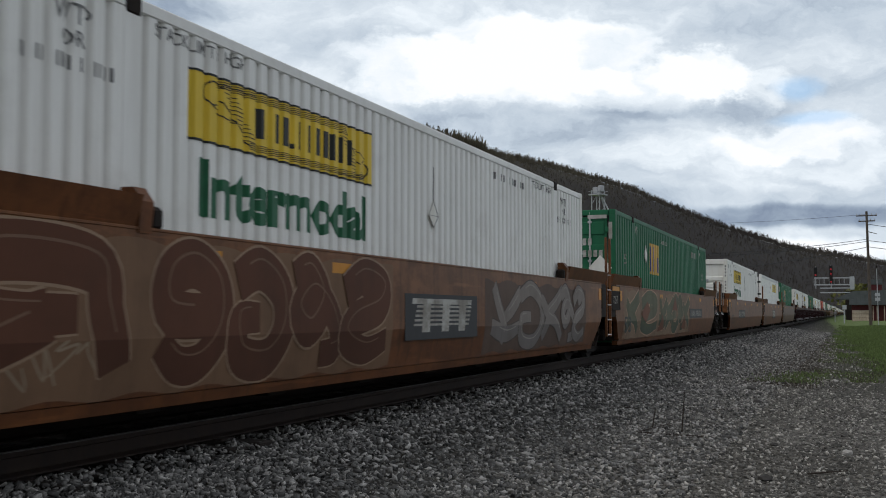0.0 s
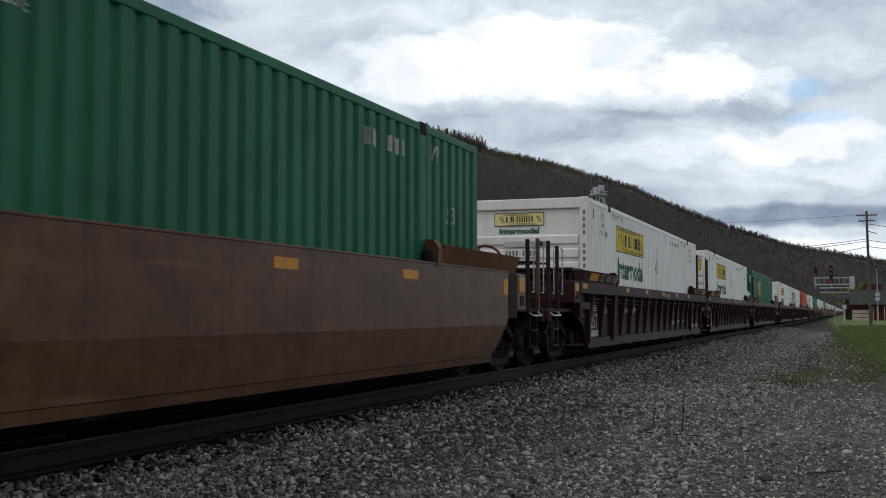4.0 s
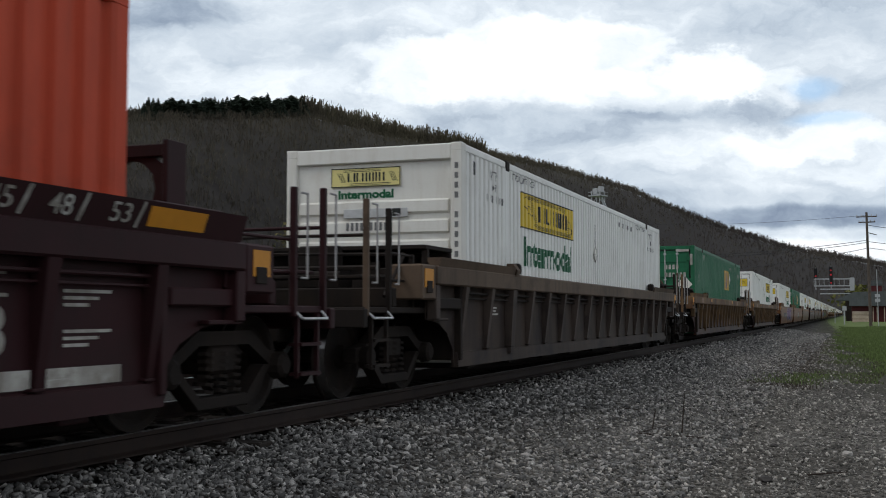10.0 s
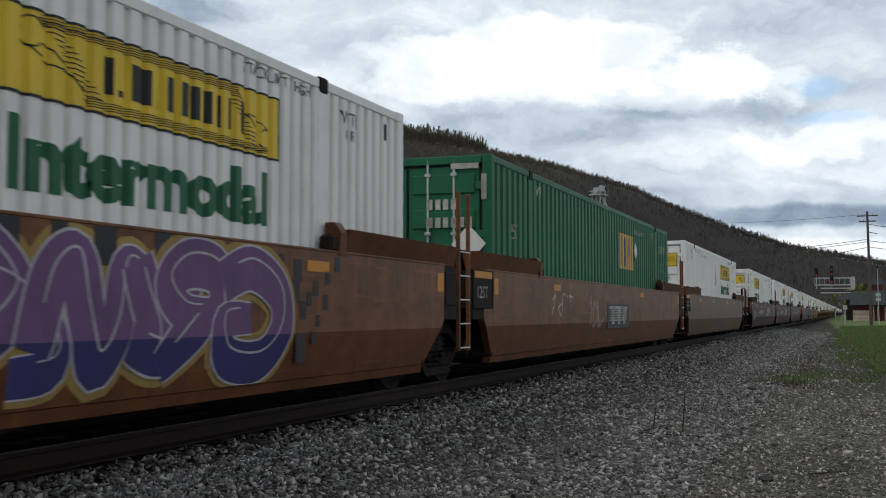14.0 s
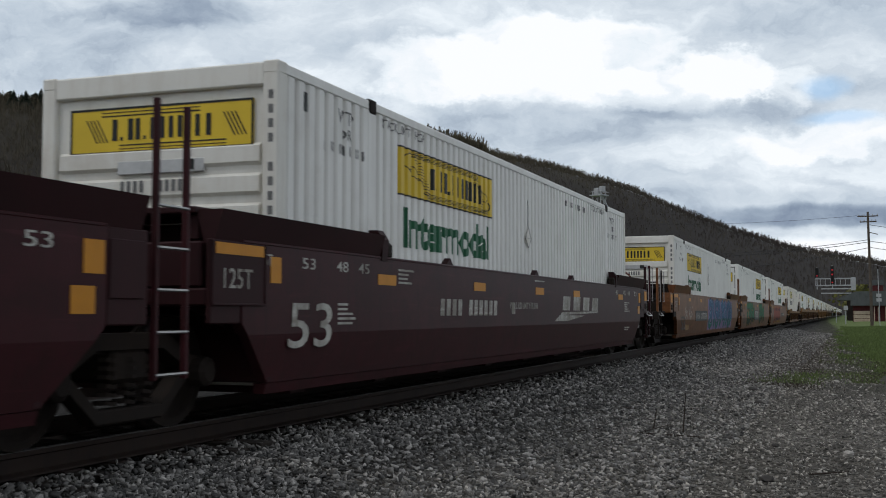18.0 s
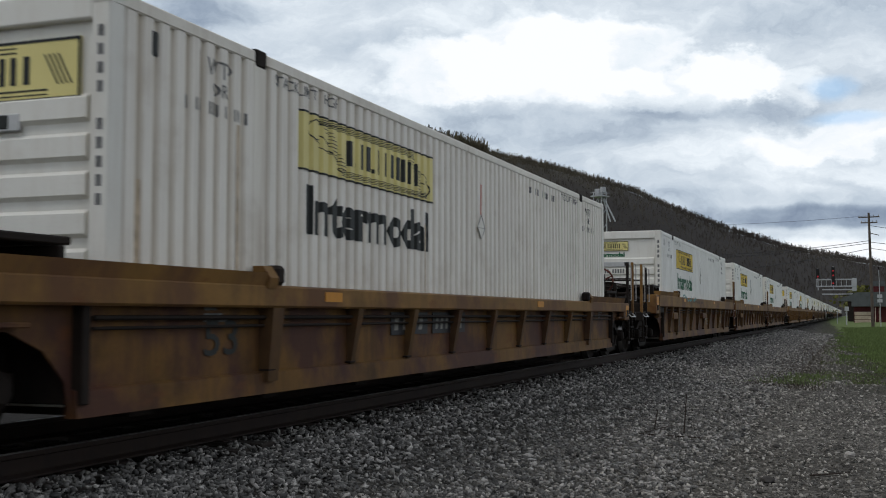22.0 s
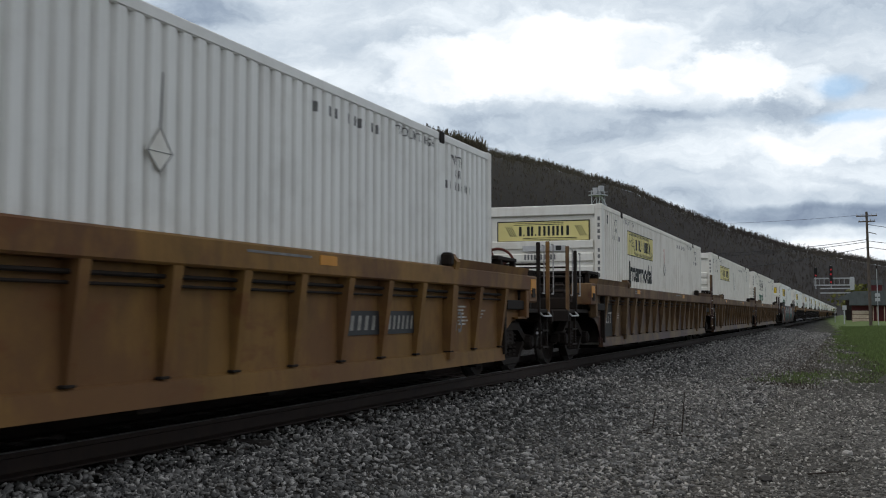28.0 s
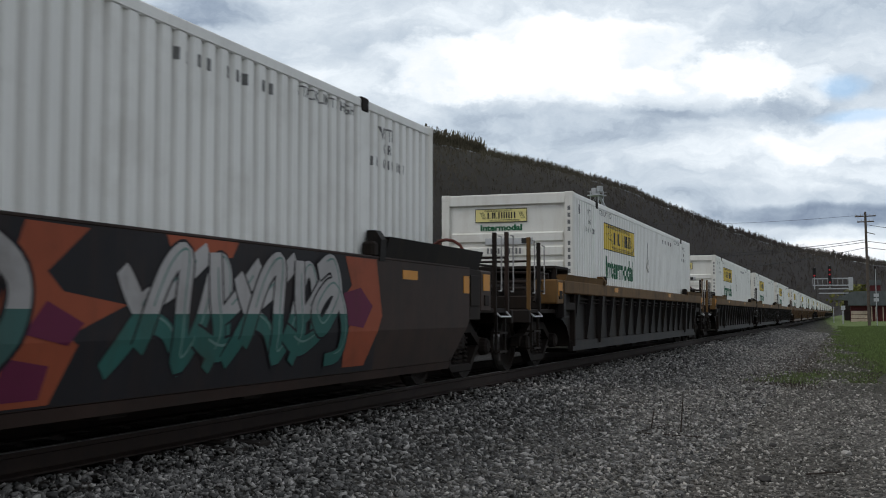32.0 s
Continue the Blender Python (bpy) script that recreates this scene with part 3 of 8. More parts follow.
def small_marks(root, f, ink):
    """Stencilled notices beside the lifting posts; f: -1 front end towards the camera."""
    def word(body, y0, y1, z0, z1):
        part("notice", wrapped(side_word(body, y0, y1, z0, z1, 0), 0.004, "notice", ink), None, root, "small stencilled notice")
    word("STACK LIMIT 3 HIGH", -5.75, -4.45, 2.66, 2.76)
    word("STACK LIMIT 3 HIGH", 4.55, 5.75, 2.66, 2.76)
    for y in (-6.85, 6.45):
        word("WTP", y, y + 0.40, 2.53, 2.67)
        word("OR", y + 0.09, y + 0.31, 2.38, 2.49)
    if f < 0:
        b = bars(11, 2.55, 4.15, 2.56, 2.66, 0, gaps=(4,), fill=0.30)
    else:
        b = bars(11, -4.2, -2.6, 2.56, 2.66, 0, gaps=(4,), fill=0.30)
    part("number_stencil", wrapped(b, 0.004, "number_stencil", ink), None, root)
    if f < 0:
        b = bars(20, 6.2, 7.15, 2.22, 2.32, 0, gaps=(2, 5, 6, 11, 14, 17), fill=0.4)
        part("notice_stencil", wrapped(b, 0.004, "notice_stencil", ink), None, root)
        b = bars(20, -7.15, -6.2, 2.22, 2.32, 0, gaps=(2, 5, 6, 11, 14, 17), fill=0.4)
        part("notice_stencil", wrapped(b, 0.004, "notice_stencil", ink), None, root)
    part("vent_slot", Mesh().box(CW - 0.03, CW + 0.002, f * 7.55 - 0.035, f * 7.55 + 0.035, 2.52, 2.70, 0.005), M_INK, root)


def white_container(front, sign="small", sign_mat=None, old=False, word_ink=None, cord=None, word=True):
    """White 53 foot box. front: -1 if the closed end faces the camera, 1 if the doors do."""
    sign_mat = sign_mat or M_YELLOW
    mat = M_WHITE_OLD if old else M_WHITE
    state = "with a closed ridged end" if front < 0 else "with its doors shut"
    root = thing("shipping_container", "white corrugated intermodal container, yellow company panel, " + state, "container", "containers on the train")
    box_frame(root, mat, M_WHITE_END if front < 0 else mat)
    nose_end(root, front, M_WHITE_END, sign, M_YELLOW_PALE if sign == "small" else sign_mat)
    door_end(root, -front, mat, mat, sign_mat)
    y0 = -5.30 if front < 0 else 1.62
    carrier_sign_side(root, y0, y0 + 3.54, 1.975, 2.54, sign_mat, M_INK)
    if word:
        w = wrapped(side_word("Intermodal", y0 + 0.16, y0 + 3.36, 1.38, 1.85, 0), 0.004, "side_word", word_ink or M_GREEN_INK)
        part("side_word", w, None, root, "large dark green word on the side")
    diamond(root, 0.0 if front < 0 else -0.1, 1.83, cord=cord or M_INK_FADED)
    small_marks(root, front, M_INK_FADED)
    return root


def riveted_container():
    """White smooth panelled box with rivet lines and its doors towards the camera."""
    root = thing("shipping_container", "white smooth riveted container with a grey top rail and yellow sign", "container", "containers on the train")
    mat = M_WHITE
    for s in (1, -1):
        x0, x1 = sorted((s * CW, s * (CW - 0.07)))
        part("bottom_rail", Mesh().box(x0, x1, -CL + 0.12, CL - 0.12, 0.0, 0.18, 0.01), M_ALU, root)
        part("top_rail", Mesh().box(x0, x1, -CL + 0.12, CL - 0.12, CH - 0.20, CH - 0.012, 0.01), M_ALU, root, "grey aluminium rail")
        n = 14
        w = (2 * CL - 0.3) / n
        for i in range(n):
            a = -CL + 0.15 + i * w
            xa, xb = sorted((s * (CW - 0.012), s * (CW - 0.04)))
            part("side_panel", Mesh().box(xa, xb, a + 0.004, a + w - 0.004, 0.18, CH - 0.20, 0.006), mat, root)
            if s > 0:
                riv = Mesh()
                for k in range(34):
                    z = 0.24 + k * 0.073
                    riv.box(CW - 0.013, CW - 0.004, a - 0.016, a + 0.016, z, z + 0.022)
                part("rivet_line", riv, M_ALU, root)
        for e in (-1, 1):
            ya, yb = sorted((e * CL, e * (CL - 0.17)))
            xa, xb = sorted((s * CW, s * (CW - 0.15)))
            part("corner_post", Mesh().box(xa, xb, ya, yb, 0.0, CH, 0.014), mat, root)
            part("lifting_post", Mesh().box(s * (CW - 0.03) - 0.035, s * (CW - 0.03) + 0.035, e * 6.02 - 0.1, e * 6.02 + 0.1, 0.1, CH - 0.1, 0.01), mat, root)
            part("lifting_casting", Mesh().box(s * (CW - 0.02) - 0.05, s * (CW - 0.02) + 0.045, e * 6.02 - 0.1, e * 6.02 + 0.1, CH - 0.18, CH + 0.004, 0.015), M_ALU, root)
    part("roof", Mesh().box(-CW + 0.07, CW - 0.07, -CL + 0.05, CL - 0.05, CH - 0.09, CH - 0.03), mat, root)
    part("floor", Mesh().box(-CW + 0.07, CW - 0.07, -CL + 0.1, CL - 0.1, 0.04, 0.12), M_STEEL, root)
    door_end(root, -1, mat, M_INK, M_YELLOW)
    nose_end(root, 1, mat, "")
    x = CW - 0.008
    sg = part("side_sign", Mesh().box(x - 0.02, x, 1.63, 5.22, 2.03, 2.55, 0.003), M_YELLOW, root, "yellow company panel with a black border")
    ink = mark_strokes(1.63, 3.59, 2.03, 0.52)
    ink.v = [(x + 0.003, p[1], p[2]) for p in ink.v]
    for a, b, c, d in ((1.63, 5.22, 2.03, 2.045), (1.63, 5.22, 2.535, 2.55), (1.63, 1.66, 2.03, 2.55), (5.19, 5.22, 2.03, 2.55)):
        ink.add([(x + 0.003, a, c), (x + 0.003, b, c), (x + 0.003, b, d), (x + 0.003, a, d)], [(0, 1, 2, 3)])
    for k in range(4):
        for a, b, z in ((2.0, 4.4, 2.44 + 0.022 * k), (2.5, 4.9, 2.07 + 0.022 * k)):
            ink.add([(x + 0.003, a, z), (x + 0.003, b, z), (x + 0.003, b, z + 0.007), (x + 0.003, a, z + 0.007)], [(0, 1, 2, 3)])
    part("sign_lettering", ink, M_INK, sg)
    part("notice", side_word("STACK LIMIT 3 HIGH", 4.5, 5.8, 2.6, 2.67, x + 0.003), M_INK_FADED, root)
    for y, z in ((-1.3, 2.0), (0.95, 1.95), (5.35, 1.6)):
        part("vent_cap", Mesh().lathe([(0, 0.075), (0.03, 0.07), (0.045, 0.04), (0.05, 0.0)], CW - 0.014, 12, (y, z)), mat, root)
    part("red_streak", Mesh().box(x - 0.004, x + 0.002, -0.21, -0.17, 2.1, 2.42), M_RED, root)
    return root


def green_container(front, logo_y, diamond_y):
    root = thing("shipping_container", "dark green corrugated container with a gold square logo panel", "container", "containers on the train")
    box_frame(root, M_GREEN, M_GREEN, 0.14)
    door_end(root, -1, M_GREEN, M_GREEN)
    nose_end(root, 1, M_GREEN, "", ridged=False)
    y = -CL
    lg = part("end_logo", Mesh().box(-0.85, -0.12, y + 0.0, y + 0.012, 1.72, 2.22, 0.003), M_GOLD, root, "gold logo panel on the door")
    m = Mesh()
    for a, b in ((-0.78, -0.62), (-0.55, -0.48), (-0.43, -0.36), (-0.31, -0.18)):
        m.add([(a, y - 0.003, 1.80), (b, y - 0.003, 1.80), (b, y - 0.003, 2.14), (a, y - 0.003, 2.14)], [(0, 1, 2, 3)])
    part("logo_shape", m, M_BLUE_INK, lg)
    m = Mesh()
    for i in range(4):
        m.add([(0.32 + 0.12 * i + p, y - 0.002, 2.12 + q) for p, q in ((0, 0), (0.08, 0), (0.08, 0.15), (0, 0.15))], [(0, 1, 2, 3)])
    for i in range(6):
        m.add([(0.32 + 0.12 * i + p, y - 0.002, 1.86 + q) for p, q in ((0, 0), (0.08, 0), (0.08, 0.15), (0, 0.15))], [(0, 1, 2, 3)])
    for a, b, c, d in ((-1.1, -0.68, 2.70, 2.78), (0.68, 1.1, 2.70, 2.78), (-1.22, -1.14, 2.25, 2.62), (1.14, 1.22, 2.25, 2.62)):
        m.add([(a, y - 0.010, c), (b, y - 0.010, c), (b, y - 0.010, d), (a, y - 0.010, d)], [(0, 1, 2, 3)])
    part("end_marking", m, M_WHITE_INK, root, "white marks and reflective strips")
    part("end_number", end_word("53", -0.98, -0.62, 1.0, 1.22, y + 0.002), M_WHITE_INK, root)
    m = Mesh().add([(0.95 + 0.26 * a, y - 0.012, 1.62 + 0.28 * b) for a, b in ((0, -1), (1, 0), (0, 1), (-1, 0))], [(0, 1, 2, 3)])
    part("placard_holder", m, M_WHITE_END, root, "white diamond placard")
    sg = part("side_logo", strip(logo_y, logo_y + 1.55, 1.63, 2.42, 0.003), M_GOLD, root, "gold logo panel with blue strokes")
    b = Mesh()
    for p, q, z0, z1 in ((0.10, 0.20, 1.70, 2.34), (0.52, 0.62, 1.70, 2.34), (0.92, 1.00, 1.90, 2.34), (1.26, 1.36, 1.70, 2.10)):
        b.add([(0, logo_y + p, z0), (0, logo_y + q, z0), (0, logo_y + q, z1), (0, logo_y + p, z1)], [(0, 1, 2, 3)])
    part("logo_shape", wrapped(b, 0.006, "logo_shape", M_BLUE_INK), None, sg)
    diamond(root, diamond_y, 2.1, 0.22, cord=False)
    def word(body, y0, y1, z0, z1):
        part("notice", wrapped(side_word(body, y0, y1, z0, z1, 0), 0.004, "notice", M_WHITE_INK), None, root, "small white stencilled notice")
    late = front > 0
    word("53", 6.85, 7.15, 1.75, 1.98)
    word("53", -7.0, -6.7, 1.75, 1.98)
    word("WP", *((5.40, 5.70) if late else (6.30, 6.55)), 2.48, 2.68)
    word("WP", -5.70, -5.40, 2.50, 2.70)
    word("WARNING HIGH CUBE", logo_y + 1.75, logo_y + 3.0, 2.50, 2.60)
    part("number_stencil", wrapped(bars(11, *((6.55, 7.60, 2.22, 2.42) if late else (4.3, 5.6, 2.42, 2.60)), 0, gaps=(4,), fill=0.5), 0.004, "number_stencil", M_WHITE_INK), None, root)
    return root


def red_container():
    root = thing("shipping_container", "orange-red corrugated container with a white tower logo", "container", "containers on the train")
    box_frame(root, M_RED, M_RED, 0.30)
    nose_end(root, -1, M_RED, "", ridged=False)
    door_end(root, 1, M_RED, M_RED)
    y = -CL
    m = Mesh().add([(x, y + 0.055, z) for x, z in ((-1.15, 1.45), (-0.8, 1.35), (-0.8, 2.0), (-0.95, 2.15), (-1.1, 2.0))], [(0, 1, 2, 3, 4)])
    for i in range(7):
        m.add([(p, y + 0.055, q) for p, q in ((-0.62 + 0.16 * i, 1.55), (-0.50 + 0.16 * i, 1.55), (-0.50 + 0.16 * i, 1.75), (-0.62 + 0.16 * i, 1.75))], [(0, 1, 2, 3)])
    part("end_logo", m, M_WHITE_INK, root, "white logo shapes on the end")
    up = Mesh()
    for i, ch in enumerate("WARNINGHIGHCUBE"):
        w = end_word(ch, 1.08, 1.17, 2.50 - 0.115 * i - (0.06 if i > 6 else 0), 2.58 - 0.115 * i - (0.06 if i > 6 else 0), y - 0.004)
        up.add(w.v, w.f)
    part("warning_word", up, M_WHITE_INK, root, "upright white warning letters")
    lg = Mesh()
    y0 = -1.95
    for pts in ([(0, 1.35), (0.32, 1.35), (0.32, 2.1), (0, 2.0)], [(0.68, 1.35), (1.0, 1.35), (1.0, 2.0), (0.68, 2.1)], [(0.0, 2.0), (0.5, 2.14), (0.5, 2.42), (0.28, 2.28)], [(0.5, 2.14), (1.0, 2.0), (0.72, 2.28), (0.5, 2.42)], [(0.32, 1.75), (0.68, 1.75), (0.68, 1.86), (0.32, 1.86)]):
        lg.add([(0, y0 + a, b) for a, b in pts], [(0, 1, 2, 3)])
    part("side_logo", wrapped(lg, 0.004, "side_logo", M_WHITE_INK), None, root, "white tower logo")
    b = bars(6, 0.05, 0.95, 1.72, 1.95, 0, gaps=(1,))
    c = bars(11, 0.05, 1.75, 1.38, 1.62, 0, gaps=(1, 6))
    b.add(c.v, c.f)
    part("logo_shape", wrapped(b, 0.004, "logo_shape", M_WHITE_INK), None, root)
    part("notice", wrapped(side_word("WARNING HIGH CUBE", -0.9, 0.7, 2.50, 2.60, 0), 0.004, "notice", M_WHITE_INK), None, root)
    part("number_stencil", wrapped(bars(10, 4.2, 5.7, 2.42, 2.54, 0, gaps=(4,)), 0.004, "number_stencil", M_WHITE_INK), None, root)
    part("notice_stencil", wrapped(bars(9, 3.3, 5.6, 1.30, 1.56, 0, gaps=(3,), slant=0.3), 0.004, "notice_stencil", M_INK), None, root, "dark sprayed scrawl")
    return root

# ================= well cars =================
SX = 1.46                                   # half width over the side sills
TRUCK_Y, COUPLE_Y = 9.78, 11.77


def truck(root, y, name="truck"):
    """Two axle bogie: wheels, side frames, spring groups."""
    tr = part(name, Mesh().box(-1.05, 1.05, y - 0.22, y + 0.22, 0.42, 0.66, 0.03), M_STEEL, root, "grimy cast steel bogie")
    for d in (-0.89, 0.89):
        w = Mesh().tube((-0.95, y + d, 0.457), (0.95, y + d, 0.457), 0.075, 10)
        t = Mesh()
        for s in (-1, 1):
            w.lathe([(s * -0.02, 0.05), (s * -0.02, 0.36), (s * -0.05, 0.40), (s * -0.07, 0.485), (s * -0.035, 0.485), (s * -0.03, 0.458), (s * 0.07, 0.452), (s * 0.07, 0.39), (s * 0.03, 0.35), (s * 0.03, 0.14), (s * 0.10, 0.12), (s * 0.10, 0.0)], s * 0.735, 28, (y + d, 0.457))
            if s > 0:
                t.lathe([(-0.029, 0.4605), (0.068, 0.4545)], 0.735, 28, (y + d, 0.457))
        wh = part("wheelset", w, M_STEEL, tr)
        part("tread", t, M_WHEEL, wh, "polished wheel treads")
    for s in (-1, 1):
        x0, x1 = sorted((s * 0.92, s * 1.06))
        f = Mesh()
        f.prism([(y - 1.10, 0.40), (y - 1.10, 0.55), (y - 0.75, 0.60), (y - 0.42, 0.78), (y + 0.42, 0.78), (y + 0.75, 0.60), (y + 1.10, 0.55), (y + 1.10, 0.40), (y + 0.80, 0.45), (y + 0.40, 0.66), (y - 0.40, 0.66), (y - 0.80, 0.45)], 0, x0, x1)
        f.prism([(y - 0.80, 0.47), (y - 0.66, 0.47), (y - 0.38, 0.24), (y - 0.38, 0.13)], 0, x0, x1)
        f.prism([(y + 0.66, 0.47), (y + 0.80, 0.47), (y + 0.38, 0.13), (y + 0.38, 0.24)], 0, x0, x1)
        f.box(x0, x1, y - 0.40, y + 0.40, 0.13, 0.24, 0.015)
        for d in (-0.89, 0.89):
            f.lathe([(0, 0.13), (s * 0.10, 0.12), (s * 0.13, 0.08), (s * 0.13, 0.0)], s * 1.04, 12, (y + d, 0.457))
        part("side_frame", f, M_STEEL, tr)
        sp = Mesh()
        for q in (-0.22, 0.0, 0.22):
            for k in range(6):
                z = 0.26 + k * 0.062
                sp.add([(s * 0.99 + 0.085 * math.cos(t) * rr, y + q + 0.085 * math.sin(t) * rr, z + h + 0.012 * t / 6.28) for rr, h in ((1.0, 0), (1.0, 0.03)) for t in [2 * math.pi * i / 8 for i in range(8)]], [(i, (i + 1) % 8, 8 + (i + 1) % 8, 8 + i) for i in range(8)])
        part("spring_nest", sp, M_STEEL, tr)
    return tr


def ladder(root, x, y, z0, z1, mat, e=1, wide=0.42):
    m = Mesh()
    for d in (0, wide):
        m.box(x - 0.025, x + 0.025, y + e * d - 0.02, y + e * d + 0.02, z0, z1, 0.006)
    part("ladder", m, mat, root)
    r = Mesh()
    n = int((min(z1, 1.7) - z0) / 0.30)
    for k in range(n + 1):
        z = z0 + 0.04 + k * 0.30
        r.tube((x + 0.02, y, z), (x + 0.02, y + e * wide, z), 0.013, 6)
    part("rung_set", r, M_WHEEL, root, "worn bare steel rungs")


def grab_post(root, x, y, z0, z1, mat):
    m = Mesh().box(x - 0.032, x + 0.028, y - 0.030, y + 0.030, z0, z1, 0.008)
    part("post", m, mat, root)
    g = Mesh()
    g.tube((x + 0.05, y + 0.05, z1 - 0.05), (x + 0.05, y + 0.17, z1 - 0.05), 0.012, 6).tube((x + 0.05, y + 0.17, z1 - 0.05), (x + 0.05, y + 0.17, z0 + 0.35), 0.012, 6).tube((x + 0.05, y + 0.17, z0 + 0.35), (x + 0.05, y + 0.05, z0 + 0.35), 0.012, 6)
    part("grab_iron", g, M_GRAB, root)


def car_end(root, e, link, steel, accent, ibc=False, top=1.50):
    """Platform, draft sill, coupler or shared joint at the end e."""
    ye = 11.32 if link == "c" else 9.42
    def span(a, b):
        return sorted((e * a, e * b))
    part("bulkhead", Mesh().box(-SX + 0.06, SX - 0.06, *span(8.36, 8.44), 0.34, top - 0.08, 0.01), steel, root)
    part("end_deck", Mesh().box(-SX + 0.05, SX - 0.05, *span(8.46, 9.42), 0.98, 1.12, 0.015), steel, root)
    part("draft_sill", Mesh().box(-0.36, 0.36, *span(8.46, ye), 0.62, 0.96, 0.02), steel, root)
    part("end_beam", Mesh().box(-SX + 0.10, SX - 0.10, *span(9.30, 9.42), 1.125, max(1.20, top - 0.02), 0.015), steel, root)
    if e < 0 or link == "c":
        part("end_walkway", Mesh().box(-1.28, 1.28, *span(8.42, 9.38), top + 0.20, top + 0.255, 0.01), steel, root, "dark steel walkway over the end")
        part("end_wall", Mesh().box(-1.30, 1.30, *span(8.50, 8.56), 1.125, top + 0.195, 0.01), steel, root)
    for s in (-1, 1):
        if e < 0 or link == "c":
            part("walkway_post", Mesh().box(s * 1.24 - 0.04, s * 1.24 + 0.04, *span(9.24, 9.32), top, top + 0.199, 0.008), steel, root)
        part("deck_bracket", Mesh().prism([(e * 8.5, 0.97), (e * 9.35, 0.97), (e * 8.5, 0.72)], 0, s * 1.22 - 0.02, s * 1.22 + 0.02), steel, root)
    if link == "c":
        part("end_platform", Mesh().box(-1.30, 1.30, *span(9.44, 11.20), 0.93, 1.0, 0.012), steel, root)
        part("end_sill", Mesh().box(-1.35, 1.35, *span(11.21, 11.32), 0.78, 0.98, 0.012), steel, root)
        part("coupler", Mesh().box(-0.11, 0.11, *span(ye + 0.01, 11.45), 0.70, 0.90, 0.02).box(-0.17, 0.19, *span(11.46, COUPLE_Y - 0.02), 0.64, 0.97, 0.05), M_STEEL, root)
        part("brake_hose", Mesh().tube((0.4, e * 10.95, 0.72), (0.42, e * 11.4, 0.42), 0.028, 6).tube((0.42, e * 11.4, 0.42), (0.3, e * 11.7, 0.5), 0.028, 6), M_INK, root)
        for s in (-1, 1):
            for q in ((11.15, 10.55) if s > 0 else (11.1,)):
                grab_post(root, s * 1.30, e * q, 0.90, 2.13 if q > 11 else 2.08, accent if q > 11 else steel)
            st = Mesh()
            for q in (10.62, 11.02):
                st.box(s * 1.30 - 0.02, s * 1.30 + 0.02, e * q - 0.02, e * q + 0.02, 0.34, 0.93)
            for z in (0.36, 0.63):
                st.box(s * 1.30 - 0.08, s * 1.30 + 0.05, *span(10.62, 11.02), z, z + 0.03)
            part("step", st, steel, root)
            part("foot_rail", Mesh().tube((s * 1.37, e * 10.6, 0.88), (s * 1.37, e * 11.1, 0.88), 0.014, 6).tube((s * 1.37, e * 10.6, 0.88), (s * 1.30, e * 10.58, 0.95), 0.014, 6).tube((s * 1.37, e * 11.1, 0.88), (s * 1.30, e * 11.12, 0.95), 0.014, 6), M_ALU, root, "bent pale foot rail")
            part("stake", Mesh().box(s * 1.20 - 0.03, s * 1.20 + 0.03, *span(9.60, 9.66), 1.0, 1.62, 0.008), steel, root)
            part("hand_rail", Mesh().tube((s * 1.20, e * 9.62, 1.60), (s * 1.26, e * 10.55, 1.60), 0.016, 6).tube((s * 1.20, e * 9.62, 1.30), (s * 1.26, e * 10.55, 1.30), 0.016, 6), steel, root)
            part("truss_brace", Mesh().prism([(e * 9.44, 1.40), (e * 9.44, 1.48), (e * 10.30, 1.06), (e * 10.20, 1.002)], 0, s * 0.62 - 0.03, s * 0.62 + 0.03), steel, root)
        part("cross_walk", Mesh().box(-1.22, 1.22, *span(10.62, 11.12), 1.30, 1.335, 0.006), steel, root)
        part("cross_beam", Mesh().box(-1.25, 1.25, *span(10.20, 10.32), 1.002, 1.22, 0.015), steel, root)
        part("retainer_pipe", Mesh().tube((-1.1, e * 9.72, 1.66), (1.15, e * 9.72, 1.62), 0.022, 6).tube((1.15, e * 9.72, 1.62), (1.18, e * 10.4, 1.12), 0.022, 6), steel, root)
        part("air_valve", Mesh().box(0.62, 0.98, *span(9.70, 10.05), 1.002, 1.38, 0.03).tube((0.8, e * 9.88, 1.38), (0.8, e * 9.88, 1.52), 0.10, 10), steel, root)
        part("brake_rod", Mesh().tube((-1.0, e * 10.2, 1.45), (1.0, e * 10.2, 1.45), 0.03, 6), steel, root)
        part("air_reservoir", Mesh().tube((-0.75, e * 9.85, 1.30), (0.45, e * 9.85, 1.30), 0.19, 14), steel, root)
        part("valve_box", Mesh().box(-0.3, 0.25, *span(9.48, 9.62), 1.02, 1.75, 0.02), steel, root)
        part("wire_rail", Mesh().tube((-1.28, e * 11.14, 1.75), (1.28, e * 11.14, 1.75), 0.018, 6).tube((-0.4, e * 11.14, 1.0), (-0.4, e * 11.14, 1.75), 0.018, 6).tube((0.4, e * 11.14, 1.0), (0.4, e * 11.14, 1.75), 0.018, 6), steel, root)
    else:
        part("joint", Mesh().box(-0.24, 0.24, *span(9.43, 9.80), 0.66, 0.92, 0.03), M_STEEL, root)
    tall = link == "a" and e < 0
